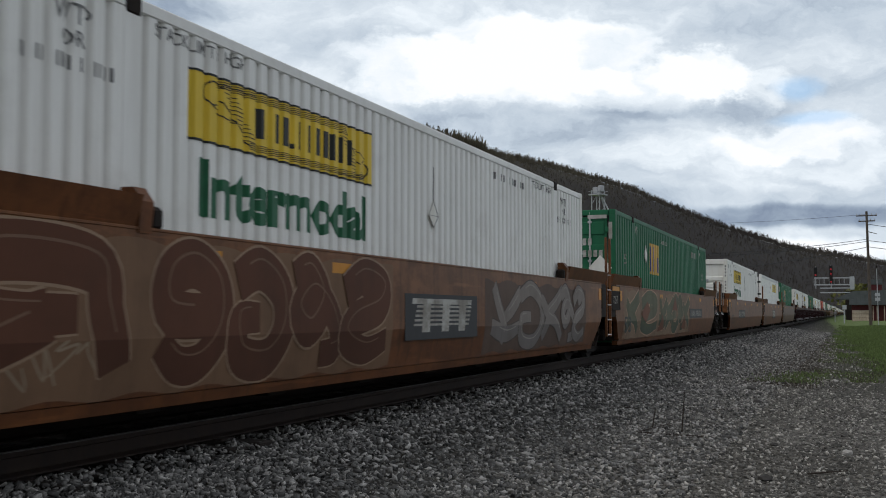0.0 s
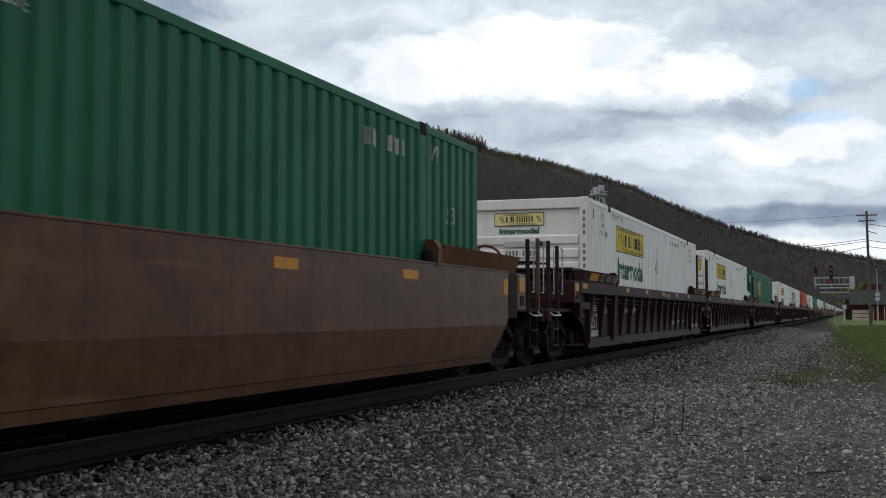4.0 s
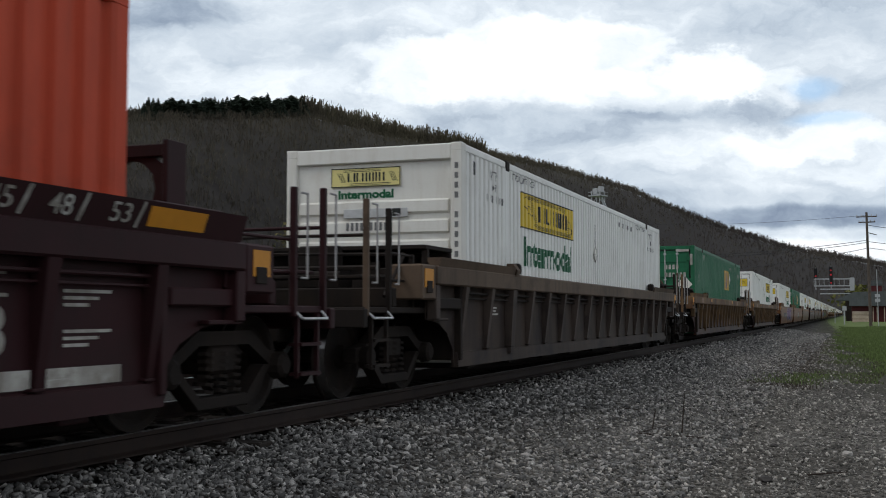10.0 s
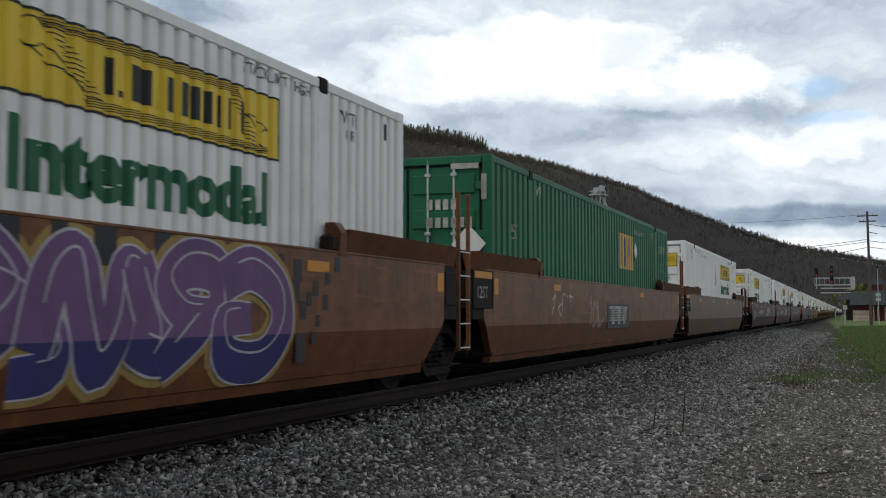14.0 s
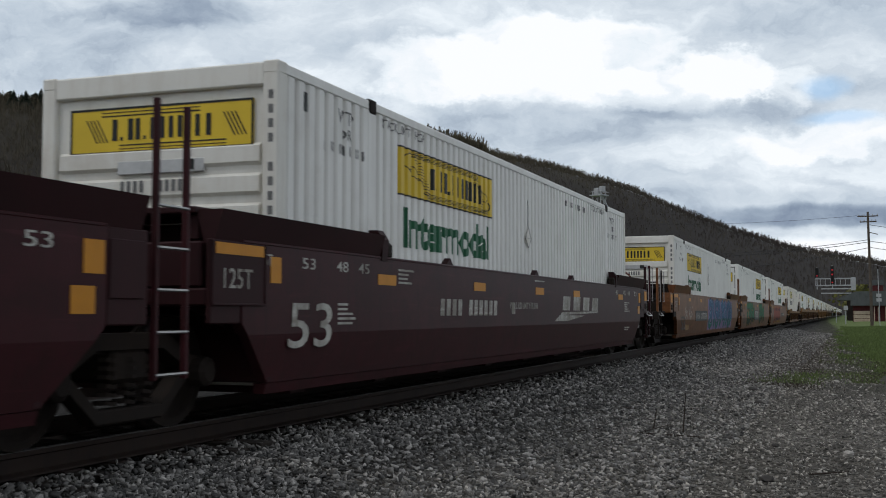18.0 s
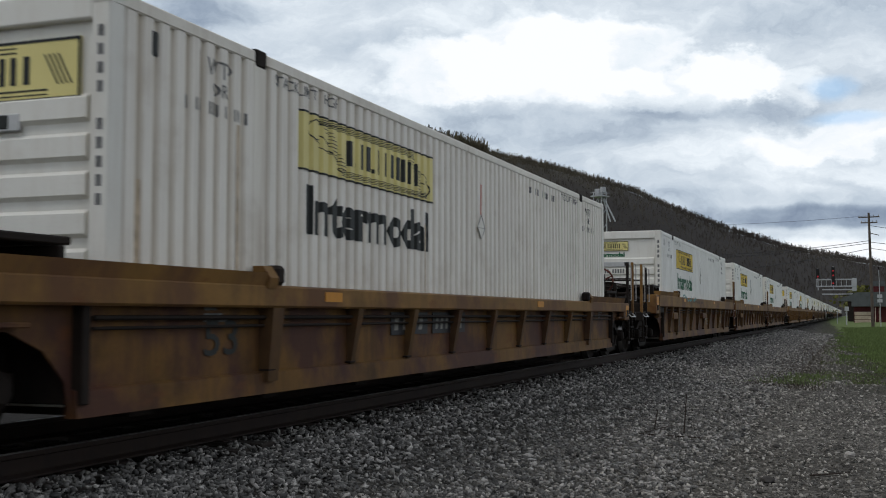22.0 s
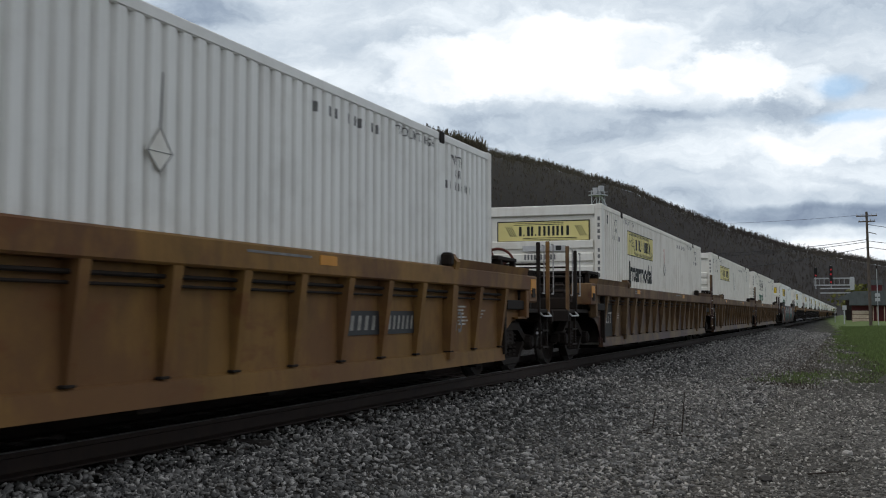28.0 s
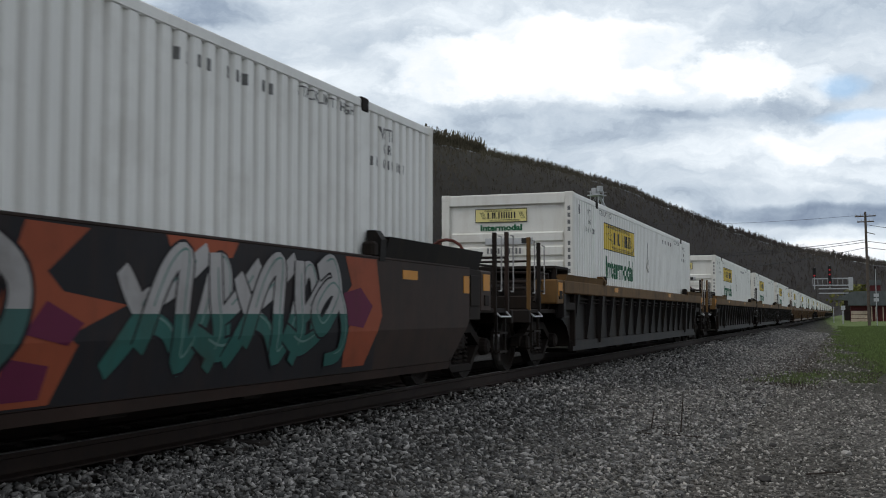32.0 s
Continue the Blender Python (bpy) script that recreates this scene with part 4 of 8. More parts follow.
    if ibc and (tall or (link == "c" and e > 0)):
        top_z = 2.83 if tall else 2.17
        for x0 in (0.28, -1.0):
            w = 0.72
            rack = part("connector_rack", rack_plate(x0, w, *span(9.02, 9.07), tall), M_MAROON, root, "maroon steel rack plate with round holes")
            for xa, xb, za, zb, d in ((x0, x0 + w, top_z, top_z + 0.10, 0.05), (x0, x0 + w, 1.46, 1.67, 0.05), (x0 - 0.03, x0 - 0.001, 1.46, top_z + 0.1, 0.07), (x0 + w + 0.001, x0 + w + 0.05, 1.46, top_z + 0.12, 0.13)):
                part("rack_bar", Mesh().box(xa, xb, *span(9.045 - d, 9.045 + d), za, zb, 0.006), M_MAROON, rack)
            if x0 > 0:
                part("reflector", Mesh().box(0.72, 1.0, *span(9.096, 9.102), top_z + 0.01, top_z + 0.09), M_REFLECT, rack, "orange reflector")
                part("number_stencil", Mesh().box(0.34, 0.40, *span(9.096, 9.102), top_z + 0.01, top_z + 0.09).box(0.44, 0.53, *span(9.096, 9.102), top_z + 0.01, top_z + 0.09).box(0.57, 0.66, *span(9.096, 9.102), top_z + 0.01, top_z + 0.09), M_WHITE_INK, rack)
    if link == "c" and e > 0 and not ibc:
        ring = Mesh()
        n = 16
        for i in range(n):
            t0, t1 = 2 * math.pi * i / n, 2 * math.pi * (i + 1) / n
            ring.tube((0.85 + 0.28 * math.cos(t0), 9.77, 1.66 + 0.28 * math.sin(t0)), (0.85 + 0.28 * math.cos(t1), 9.77, 1.66 + 0.28 * math.sin(t1)), 0.022, 6)
        for i in range(4):
            t0 = math.pi * i / 2 + 0.4
            ring.tube((0.85, 9.76, 1.66), (0.85 + 0.28 * math.cos(t0), 9.77, 1.66 + 0.28 * math.sin(t0)), 0.016, 5)
        part("brake_wheel", ring, M_BRAKE, root, "round hand brake wheel")
        part("brake_stand", Mesh().box(0.72, 0.98, 9.45, 9.68, 1.12, 1.82, 0.02), steel, root)


def rack_plate(x0, w, ya, yb, tall=True):
    """Upright plate with round holes, in one mesh."""
    m = Mesh()
    n = 12
    for cz, h in (((1.955, 0.285), (2.535, 0.295)) if tall else ((1.92, 0.25),)):
        ring = [(x0 + w / 2 + 0.23 * math.cos(t), cz + 0.23 * math.sin(t)) for t in [2 * math.pi * i / n for i in range(n)]]
        rim = []
        for i in range(n):
            t = 2 * math.pi * i / n
            c, q = math.cos(t), math.sin(t)
            k = 1 / max(abs(c), abs(q))
            rim.append((x0 + w / 2 + c * k * w / 2, cz + q * k * h))
        v = [(a, y, b) for y in (ya, yb) for loop in (ring, rim) for a, b in loop]
        f = []
        for i in range(n):
            j = (i + 1) % n
            f += [(i, j, n + j, n + i), (2 * n + i, 3 * n + i, 3 * n + j, 2 * n + j), (i, 2 * n + i, 2 * n + j, j), (n + i, n + j, 3 * n + j, 3 * n + i)]
        m.add(v, f)
    return m


def guides(root, mat, numbers=False, top=1.73, base=1.47):
    """Flared loading guides that stand on the sills near both ends."""
    for s in (-1, 1):
        for e in (-1, 1):
            out = 0.06 if top > 1.66 else 0.02
            pts = [(s * (SX - 0.11), base), (s * (SX - 0.02), base), (s * (SX + out), top), (s * (SX - 0.16), top), (s * (SX - 0.17), top - 0.04)]
            a, b = sorted((e * 6.18, e * 9.35))
            g = part("guide", Mesh().prism(pts, 1, a, b), mat, root)
            part("guide_end", Mesh().prism([(s * (SX - 0.12), base), (s * (SX + 0.01), base), (s * (SX + 0.03), top - 0.04), (s * (SX - 0.04), top + 0.06), (s * (SX - 0.14), top + 0.06)], 1, *sorted((e * 6.02, e * 6.17))), mat, root)
            part("lock_casting", Mesh().box(s * (SX - 0.06) - 0.07, s * (SX - 0.06) + 0.07, *sorted((e * 5.86, e * 6.01)), base + 0.03, base + 0.20, 0.03), M_STEEL, root)
            if numbers and s > 0:
                def on(y, z):
                    return SX - 0.02 + (out + 0.02) * (z - base) / (top - base) + 0.005
                m = Mesh()
                for body, yy in (("45", 6.62), ("48", 7.15), ("53", 7.75)):
                    w = side_word(body, e * yy - 0.11, e * yy + 0.11, 1.535, 1.665, 0)
                    m.add([(on(y, z), y, z) for _, y, z in w.v], w.f)
                    q = e * yy + 0.17
                    m.add([(on(0, 1.51), q, 1.51), (on(0, 1.51), q + 0.03, 1.51), (on(0, 1.69), q + 0.08, 1.69), (on(0, 1.69), q + 0.05, 1.69)], [(0, 1, 2, 3)])
                for c0, c1 in ((6.24, 6.42), (8.06, 8.78)):
                    c0, c1 = sorted((e * c0, e * c1))
                    part("reflector", flat([(on(0, 1.53), c0, 1.53), (on(0, 1.53), c1, 1.53), (on(0, 1.67), c1, 1.67), (on(0, 1.67), c0, 1.67)]), M_REFLECT, g, "orange reflector")
                part("length_marking", m, M_WHITE_INK, g, "white container length marks")


def end_box(root, s, e, z0, z1, mat):
    """Corner box that closes the side at a coupled end, with a reflector and a small hatch."""
    box = part("end_box", Mesh().box(*sorted((s * (SX - 0.40), s * (SX - 0.012))), *sorted((e * 9.455, e * 9.92)), z0, z1, 0.02), mat, root, "boxed corner at the coupled end")
    if s > 0:
        part("reflector", Mesh().box(SX - 0.014, SX - 0.006, *sorted((e * 9.56, e * 9.84)), z1 - 0.27, z1 - 0.05), M_REFLECT, box, "orange reflector")
        part("hatch", Mesh().box(SX - 0.014, SX + 0.004, *sorted((e * 9.60, e * 9.78)), z0 + 0.08, z0 + 0.22, 0.006), M_STEEL, box)


def smooth_car(upper, lower, links, guide_mat, steel, label, ladder_far=True):
    """Articulated well unit with smooth plated sides."""
    root = thing("well_car", label, "rail car", "well cars of the train")
    for s in (-1, 1):
        side = Mesh()
        y0, y1, yc = 8.42, 8.95, 9.40
        prof_x = [(0.30, SX - 0.075), (0.745, SX), (1.50, SX)]
        pts = [(-y0, 0.30), (y0, 0.30), (y1, 0.84), (y1 + 0.02, 1.50), (-y1 - 0.02, 1.50), (-y1, 0.84)]
        def outer(z):
            return s * (SX - 0.075 * max(0.0, (0.745 - z) / 0.445))
        up = [(-y1 + 0.09, 0.75), (y1 - 0.09, 0.75), (y1, 0.84), (y1 + 0.02, 1.50), (-y1 - 0.02, 1.50), (-y1, 0.84)]
        m = Mesh()
        n = len(up)
        m.add([(s * SX, a, b) for a, b in up] + [(s * (SX - 0.10), a, b) for a, b in up], [tuple(range(n)), tuple(range(n, 2 * n))] + [(i, (i + 1) % n, n + (i + 1) % n, n + i) for i in range(n)])
        part("side_plate", m, upper, root)
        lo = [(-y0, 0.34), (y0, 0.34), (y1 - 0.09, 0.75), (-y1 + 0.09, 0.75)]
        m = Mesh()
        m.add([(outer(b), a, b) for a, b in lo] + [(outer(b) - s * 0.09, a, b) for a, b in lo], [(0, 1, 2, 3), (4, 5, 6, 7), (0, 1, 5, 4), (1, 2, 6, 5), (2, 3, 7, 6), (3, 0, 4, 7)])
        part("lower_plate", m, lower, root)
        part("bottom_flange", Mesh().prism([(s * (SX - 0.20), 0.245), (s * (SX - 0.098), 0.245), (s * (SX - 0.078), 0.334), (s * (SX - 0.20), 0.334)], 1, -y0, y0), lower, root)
        part("top_lip", Mesh().box(*sorted((s * (SX - 0.11), s * (SX + 0.006))), -y1, y1, 1.49, 1.515, 0.006), upper, root)
        for e in (-1, 1):
            a, b = sorted((e * 8.97, e * 9.42))
            part("end_post", Mesh().box(*sorted((s * (SX - 0.05), s * (SX - 0.004))), a, b, 0.84, 1.50, 0.012), steel, root)
            linked = links[(e + 1) // 2]
            if e > 0:
                part("end_frame", Mesh().box(*sorted((s * (SX - 0.003), s * (SX + 0.012))), 8.98, 9.36, 1.02, 1.42, 0.008), steel, root)
            else:
                end_mat = upper if linked == "c" else steel
                plate = part("end_panel", Mesh().box(*sorted((s * (SX + 0.001), s * (SX + 0.014))), -9.42, -8.60, 1.0, 1.488, 0.006), end_mat, root, "flat end panel with a capacity mark")
                part("panel_rim", Mesh().box(*sorted((s * (SX + 0.010), s * (SX + 0.022))), -9.42, -8.60, 0.985, 1.005, 0.004).box(*sorted((s * (SX + 0.010), s * (SX + 0.022))), -8.62, -8.60, 1.0, 1.488), end_mat, plate)
                if s > 0:
                    part("capacity_mark", side_word("125T", -9.26, -8.82, 1.12, 1.28, SX + 0.016), M_WHITE_INK, plate)
                    part("reflector", Mesh().box(SX + 0.012, SX + 0.018, -9.38, -8.64, 1.385, 1.475), M_REFLECT, plate, "orange reflector")
            if linked == "c":
                end_box(root, s, e, 0.95, 1.50, upper)
            if s > 0:
                part("reflector", Mesh().box(SX, SX + 0.006, *sorted((e * (8.72 if e > 0 else 8.32), e * (8.93 if e > 0 else 8.5))), 1.18, 1.40), M_REFLECT, root, "orange reflector")
    for k in range(9):
        a = -7.6 + 1.9 * k
        part("floor_beam", Mesh().box(-SX + 0.2, SX - 0.2, a - 0.15, a + 0.15, 0.20, 0.285, 0.01), steel, root)
    guides(root, guide_mat)
    for e, l in zip((-1, 1), links):
        car_end(root, e, l, steel, upper)
        if l == "c" or e > 0:
            truck(root, e * (TRUCK_Y if l == "c" else 9.80))
    if ladder_far and links[1] == "a":
        ladder(root, SX - 0.02, 9.52, 0.45, 2.45, upper, 1, 0.38)
    return root


def ribbed_car(body, sill, rib, links, steel, ribs, label, numbers=False, ibc=False, accent=None, sill_z=(1.27, 1.50)):
    """Well unit with outside posts under a box sill."""
    root = thing("well_car", label, "rail car", "well cars of the train")
    end = 9.45
    sill_bot, sill_top = sill_z
    for s in (-1, 1):
        m = Mesh()
        arch = [(-8.45, 0.27), (8.45, 0.27)] + [(8.45 + 0.98 * (1 - math.cos(t)) * 0.9, 0.30 + 0.55 * math.sin(t)) for t in (0.35, 0.8, 1.2, 1.57)] + [(end, 0.86), (end, sill_bot + 0.01), (-end, sill_bot + 0.01), (-end, 0.86)] + [(-8.45 - 0.98 * (1 - math.cos(t)) * 0.9, 0.30 + 0.55 * math.sin(t)) for t in (1.57, 1.2, 0.8, 0.35)]
        m.prism(arch, 0, *sorted((s * (SX - 0.162), s * (SX - 0.148))))
        part("side_plate", m, body, root)
        part("top_sill", Mesh().box(*sorted((s * (SX - 0.16), s * SX)), -end, end, sill_bot, sill_top, 0.018), sill, root)
        part("bottom_sill", Mesh().prism([(s * (SX - 0.19), 0.255), (s * (SX - 0.090), 0.255), (s * (SX - 0.105), 0.43), (s * (SX - 0.146), 0.445), (s * (SX - 0.19), 0.445)], 1, -8.45, 8.45), body, root)
        for e in (-1, 1):
            if links[(e + 1) // 2] == "c":
                end_box(root, s, e, sill_bot - 0.18, sill_top, sill)
            part("arch_flange", Mesh().box(*sorted((s * (SX - 0.13), s * (SX - 0.04))), *sorted((e * 8.95, e * end)), 0.84, 0.875, 0.008), body, root)
            part("end_post", Mesh().box(*sorted((s * (SX - 0.14), s * (SX - 0.01))), *sorted((e * (end - 0.14), e * end)), 0.86, sill_bot - 0.002, 0.012), rib, root)
        far_ribs, feet = Mesh(), Mesh()
        for y in ribs:
            zb = 0.36 if abs(y) < 8.4 else 0.88
            rb = Mesh() if s > 0 else far_ribs
            post = abs(abs(y) - 6.1) < 0.2          # broad posts under the lock castings
            xi, xb, xt = s * (SX - 0.146), s * (SX - (0.06 if post else 0.122)), s * (SX - 0.004)
            wb, wt = (0.085, 0.095) if post else (0.036, 0.062)
            rb.add([(xi, y - wb, zb), (xi, y + wb, zb), (xb, y + wb, zb), (xb, y - wb, zb), (xi, y - wt, sill_bot), (xi, y + wt, sill_bot), (xt, y + wt, sill_bot), (xt, y - wt, sill_bot)],
                   [(0, 1, 2, 3), (4, 5, 6, 7), (0, 1, 5, 4), (1, 2, 6, 5), (2, 3, 7, 6), (3, 0, 4, 7)])
            if s > 0 and zb < 0.8:
                feet.box(SX - 0.146, SX - (0.05 if post else 0.085), y - 0.09, y + 0.03, 0.446, 0.466, 0.005)
            if s > 0:
                part("rib", rb, rib, root)
        if s < 0:
            tagged(part("rib", far_ribs, rib, root), kind="stuff")
        else:
            tagged(part("rib_foot", feet, steel, root), kind="stuff")
        if s > 0:
            part("pipe", Mesh().tube((SX - 0.09, -8.3, sill_bot - 0.08), (SX - 0.09, 8.3, sill_bot - 0.08), 0.018, 6).tube((SX - 0.10, -8.3, sill_bot - 0.15), (SX - 0.10, 8.3, sill_bot - 0.15), 0.013, 6), steel, root)
            for y in ((-9.1, -4.9, -2.45, 0.1, 2.5, 4.9) if numbers else () if body is M_TTX_DIRTY else (-4.9, 2.5)):
                part("reflector", Mesh().box(SX, SX + 0.005, y - 0.18, y + 0.18, sill_top - 0.13, sill_top - 0.04), M_REFLECT, root, "orange reflector")
    if body is M_DULL_BODY:
        for y, w, mat in ((-7.4, 0.5, M_ORANGE), (-3.9, 0.35, M_DULL_BODY), (1.4, 0.45, M_ORANGE), (3.2, 0.35, M_DULL_BODY), (4.55, 0.55, M_ORANGE), (7.7, 0.4, M_DULL_BODY)):
            part("paint_patch", Mesh().box(SX - 0.002, SX + 0.003, y - w / 2, y + w / 2, sill_bot + 0.03, sill_top - 0.03), mat, root, "rust-brown repainted patch on the sill")
    for k in range(9):
        a = -7.6 + 1.9 * k
        part("floor_beam", Mesh().box(-SX + 0.2, SX - 0.2, a - 0.15, a + 0.15, 0.20, 0.285, 0.01), steel, root)
    guides(root, sill if not numbers else body, numbers, 1.70 if numbers else sill_top + 0.10, sill_top - 0.03)
    for e, l in zip((-1, 1), links):
        car_end(root, e, l, steel, accent or sill, ibc, sill_top)
        if l == "c" or e > 0:
            truck(root, e * (TRUCK_Y if l == "c" else 9.80))
    if links[1] == "a":
        ladder(root, SX - 0.02, 9.52, 0.45, 2.75 if ibc else 2.3, body, 1, 0.38)
    return root


# ================= paint on the cars =================
def panel(root, y0, y1, z0, z1, mat, x=None, name="logo_panel", label=""):
    x = SX if x is None else x
    return part(name, Mesh().box(x - 0.004, x + 0.004, y0, y1, z0, z1), mat, root, label)


def mark_panel(root, y0, y1, z0, z1, n, ground=None, ink=None, gaps=(), x=None, slant=0.12):
    """Dark panel with upright light bars for a mark."""
    x = SX if x is None else x
    p = panel(root, y0, y1, z0, z1, ground or M_DARKPANEL, x, "number_panel", "dark painted panel with light bars")
    w, h = y1 - y0, z1 - z0
    part("number_stencil", bars(n, y0 + 0.07 * w, y1 - 0.05 * w, z0 + 0.20 * h, z1 - 0.20 * h, x + 0.007, gaps, 0.24, 0.46), ink or M_WHITE_INK, p)


def emblem(root, y0, y1, z0, z1, x=None):
    """Dark panel with a blocky three stroke emblem and speed lines."""
    x = SX if x is None else x
    p = panel(root, y0, y1, z0, z1, M_DARKPANEL, x, "emblem_panel", "dark panel with a pale railway emblem")
    w, h = y1 - y0, z1 - z0
    m = Mesh()
    def poly(pts):
        m.add([(x + 0.007, y0 + a * w, z0 + b * h) for a, b in pts], [tuple(range(len(pts)))])
    for u in (0.20, 0.46, 0.70):
        poly([(u, 0.16), (u + 0.10, 0.16), (u + 0.12, 0.84), (u + 0.02, 0.84)])
    for k in range(5):
        poly([(0.10 + 0.01 * k, 0.30 + 0.10 * k), (0.86 + 0.01 * k, 0.30 + 0.10 * k), (0.86 + 0.01 * k, 0.35 + 0.10 * k), (0.10 + 0.01 * k, 0.35 + 0.10 * k)])
    poly([(0.08, 0.78), (0.90, 0.78), (0.91, 0.90), (0.09, 0.90)])
    part("emblem", m, M_WHITE_INK, p)


def ribbon(m, pts, w, x):
    """Flat stroke of width w along pts on the side face."""
    pts = [p for i, p in enumerate(pts) if i == 0 or math.dist(p, pts[i - 1]) > 0.012]
    if len(pts) < 2:
        return
    n = len(pts)
    v = []
    for i, (y, z) in enumerate(pts):
        a, b = pts[max(0, i - 1)], pts[min(n - 1, i + 1)]
        d = math.hypot(b[0] - a[0], b[1] - a[1]) or 1.0
        ny, nz = -(b[1] - a[1]) / d, (b[0] - a[0]) / d
        t = w * (0.75 + 0.25 * math.sin(3.0 * i / n + 0.6))
        v += [(y + ny * t, z + nz * t), (y - ny * t, z - nz * t)]
    m.add([(x(z), y, z) for y, z in v], [(2 * i, 2 * i + 1, 2 * i + 3, 2 * i + 2) for i in range(n - 1)])


def smooth_side(z):
    return SX - 0.075 * max(0.0, (0.745 - z) / 0.445)


PAINTS = {}


def spray(col):
    if col not in PAINTS:
        PAINTS[col] = paint("spray_paint", col, (0.05, 0.03, 0.02), 0.3, 0.6, vary=0.2)
    return PAINTS[col]


def smooth_curve(pts, k=4):
    """Catmull-Rom through pts."""
    out = []
    n = len(pts)
    for i in range(n - 1):
        p = [np.array(pts[max(0, min(n - 1, j))]) for j in (i - 1, i, i + 1, i + 2)]
        for t in np.linspace(0, 1, k, endpoint=False):
            out.append(tuple(0.5 * (2 * p[1] + (p[2] - p[0]) * t + (2 * p[0] - 5 * p[1] + 4 * p[2] - p[3]) * t * t + (3 * p[1] - p[0] - 3 * p[2] + p[3]) * t ** 3)))
    return out + [tuple(pts[-1])]


FORMS = {
    "loop": [[(0.90, 0.0), (0.84, 0.5), (0.78, 0.92), (0.38, 1.0), (0.12, 0.78), (0.32, 0.52), (0.70, 0.50)], [(0.58, 0.50), (0.34, 0.28), (0.05, 0.0)]],
    "curl": [[(0.78, 0.48), (0.20, 0.52), (0.20, 0.86), (0.52, 1.0), (0.86, 0.78), (0.90, 0.36), (0.66, 0.03), (0.34, 0.0), (0.08, 0.22)]],
    "hook": [[(0.12, 0.84), (0.48, 1.0), (0.85, 0.76), (0.90, 0.34), (0.64, 0.0), (0.20, 0.06), (0.14, 0.42), (0.48, 0.46)]],
    "bend": [[(0.10, 0.78), (0.44, 1.0), (0.82, 0.86), (0.74, 0.60), (0.28, 0.42), (0.12, 0.18), (0.50, 0.0), (0.90, 0.14)], [(0.50, 1.0), (0.56, 0.72)]],
    "fork": [[(0.16, 1.0), (0.30, 0.62), (0.44, 0.30), (0.40, 0.0)], [(0.92, 0.92), (0.66, 0.62), (0.44, 0.44)], [(0.10, 0.30), (0.52, 0.16), (0.92, 0.30)]],
    "dart": [[(0.92, 1.0), (0.60, 0.72), (0.30, 0.50), (0.62, 0.34), (0.92, 0.0)], [(0.30, 0.50), (0.04, 0.82)], [(0.34, 0.46), (0.10, 0.05)]],
    "wave": [[(0.02, 0.2), (0.14, 0.8), (0.32, 0.95), (0.40, 0.5), (0.50, 0.08), (0.64, 0.4), (0.70, 0.9), (0.86, 0.8), (0.98, 0.25)]],
    "twist": [[(0.04, 0.9), (0.34, 1.0), (0.60, 0.66), (0.34, 0.34), (0.12, 0.52), (0.42, 0.76), (0.80, 0.50), (0.94, 0.08), (0.60, 0.0)]],
}


def on_side(mesh, off, cuts=(0.745,)):
    """Flat paint laid on the bent smooth side; returns the bands below and above the last cut."""
    bm = bmesh.new()
    vs = [bm.verts.new(p) for p in mesh.v]
    for f in mesh.f:
        try:
            bm.faces.new([vs[i] for i in f])
        except ValueError:
            pass
    for z in sorted(set(cuts) | {0.745}):
        bmesh.ops.bisect_plane(bm, geom=bm.verts[:] + bm.edges[:] + bm.faces[:], plane_co=(0, 0, z), plane_no=(0, 0, 1), dist=1e-5)
    bands = (Mesh(), Mesh())
    for f in bm.faces:
        mid = sum(v.co.z for v in f.verts) / len(f.verts)
        bands[1 if mid > cuts[-1] else 0].add([(smooth_side(v.co.z) + off + v.co.x, v.co.y, v.co.z) for v in f.verts], [tuple(range(len(f.verts)))])
    bm.free()
    return bands


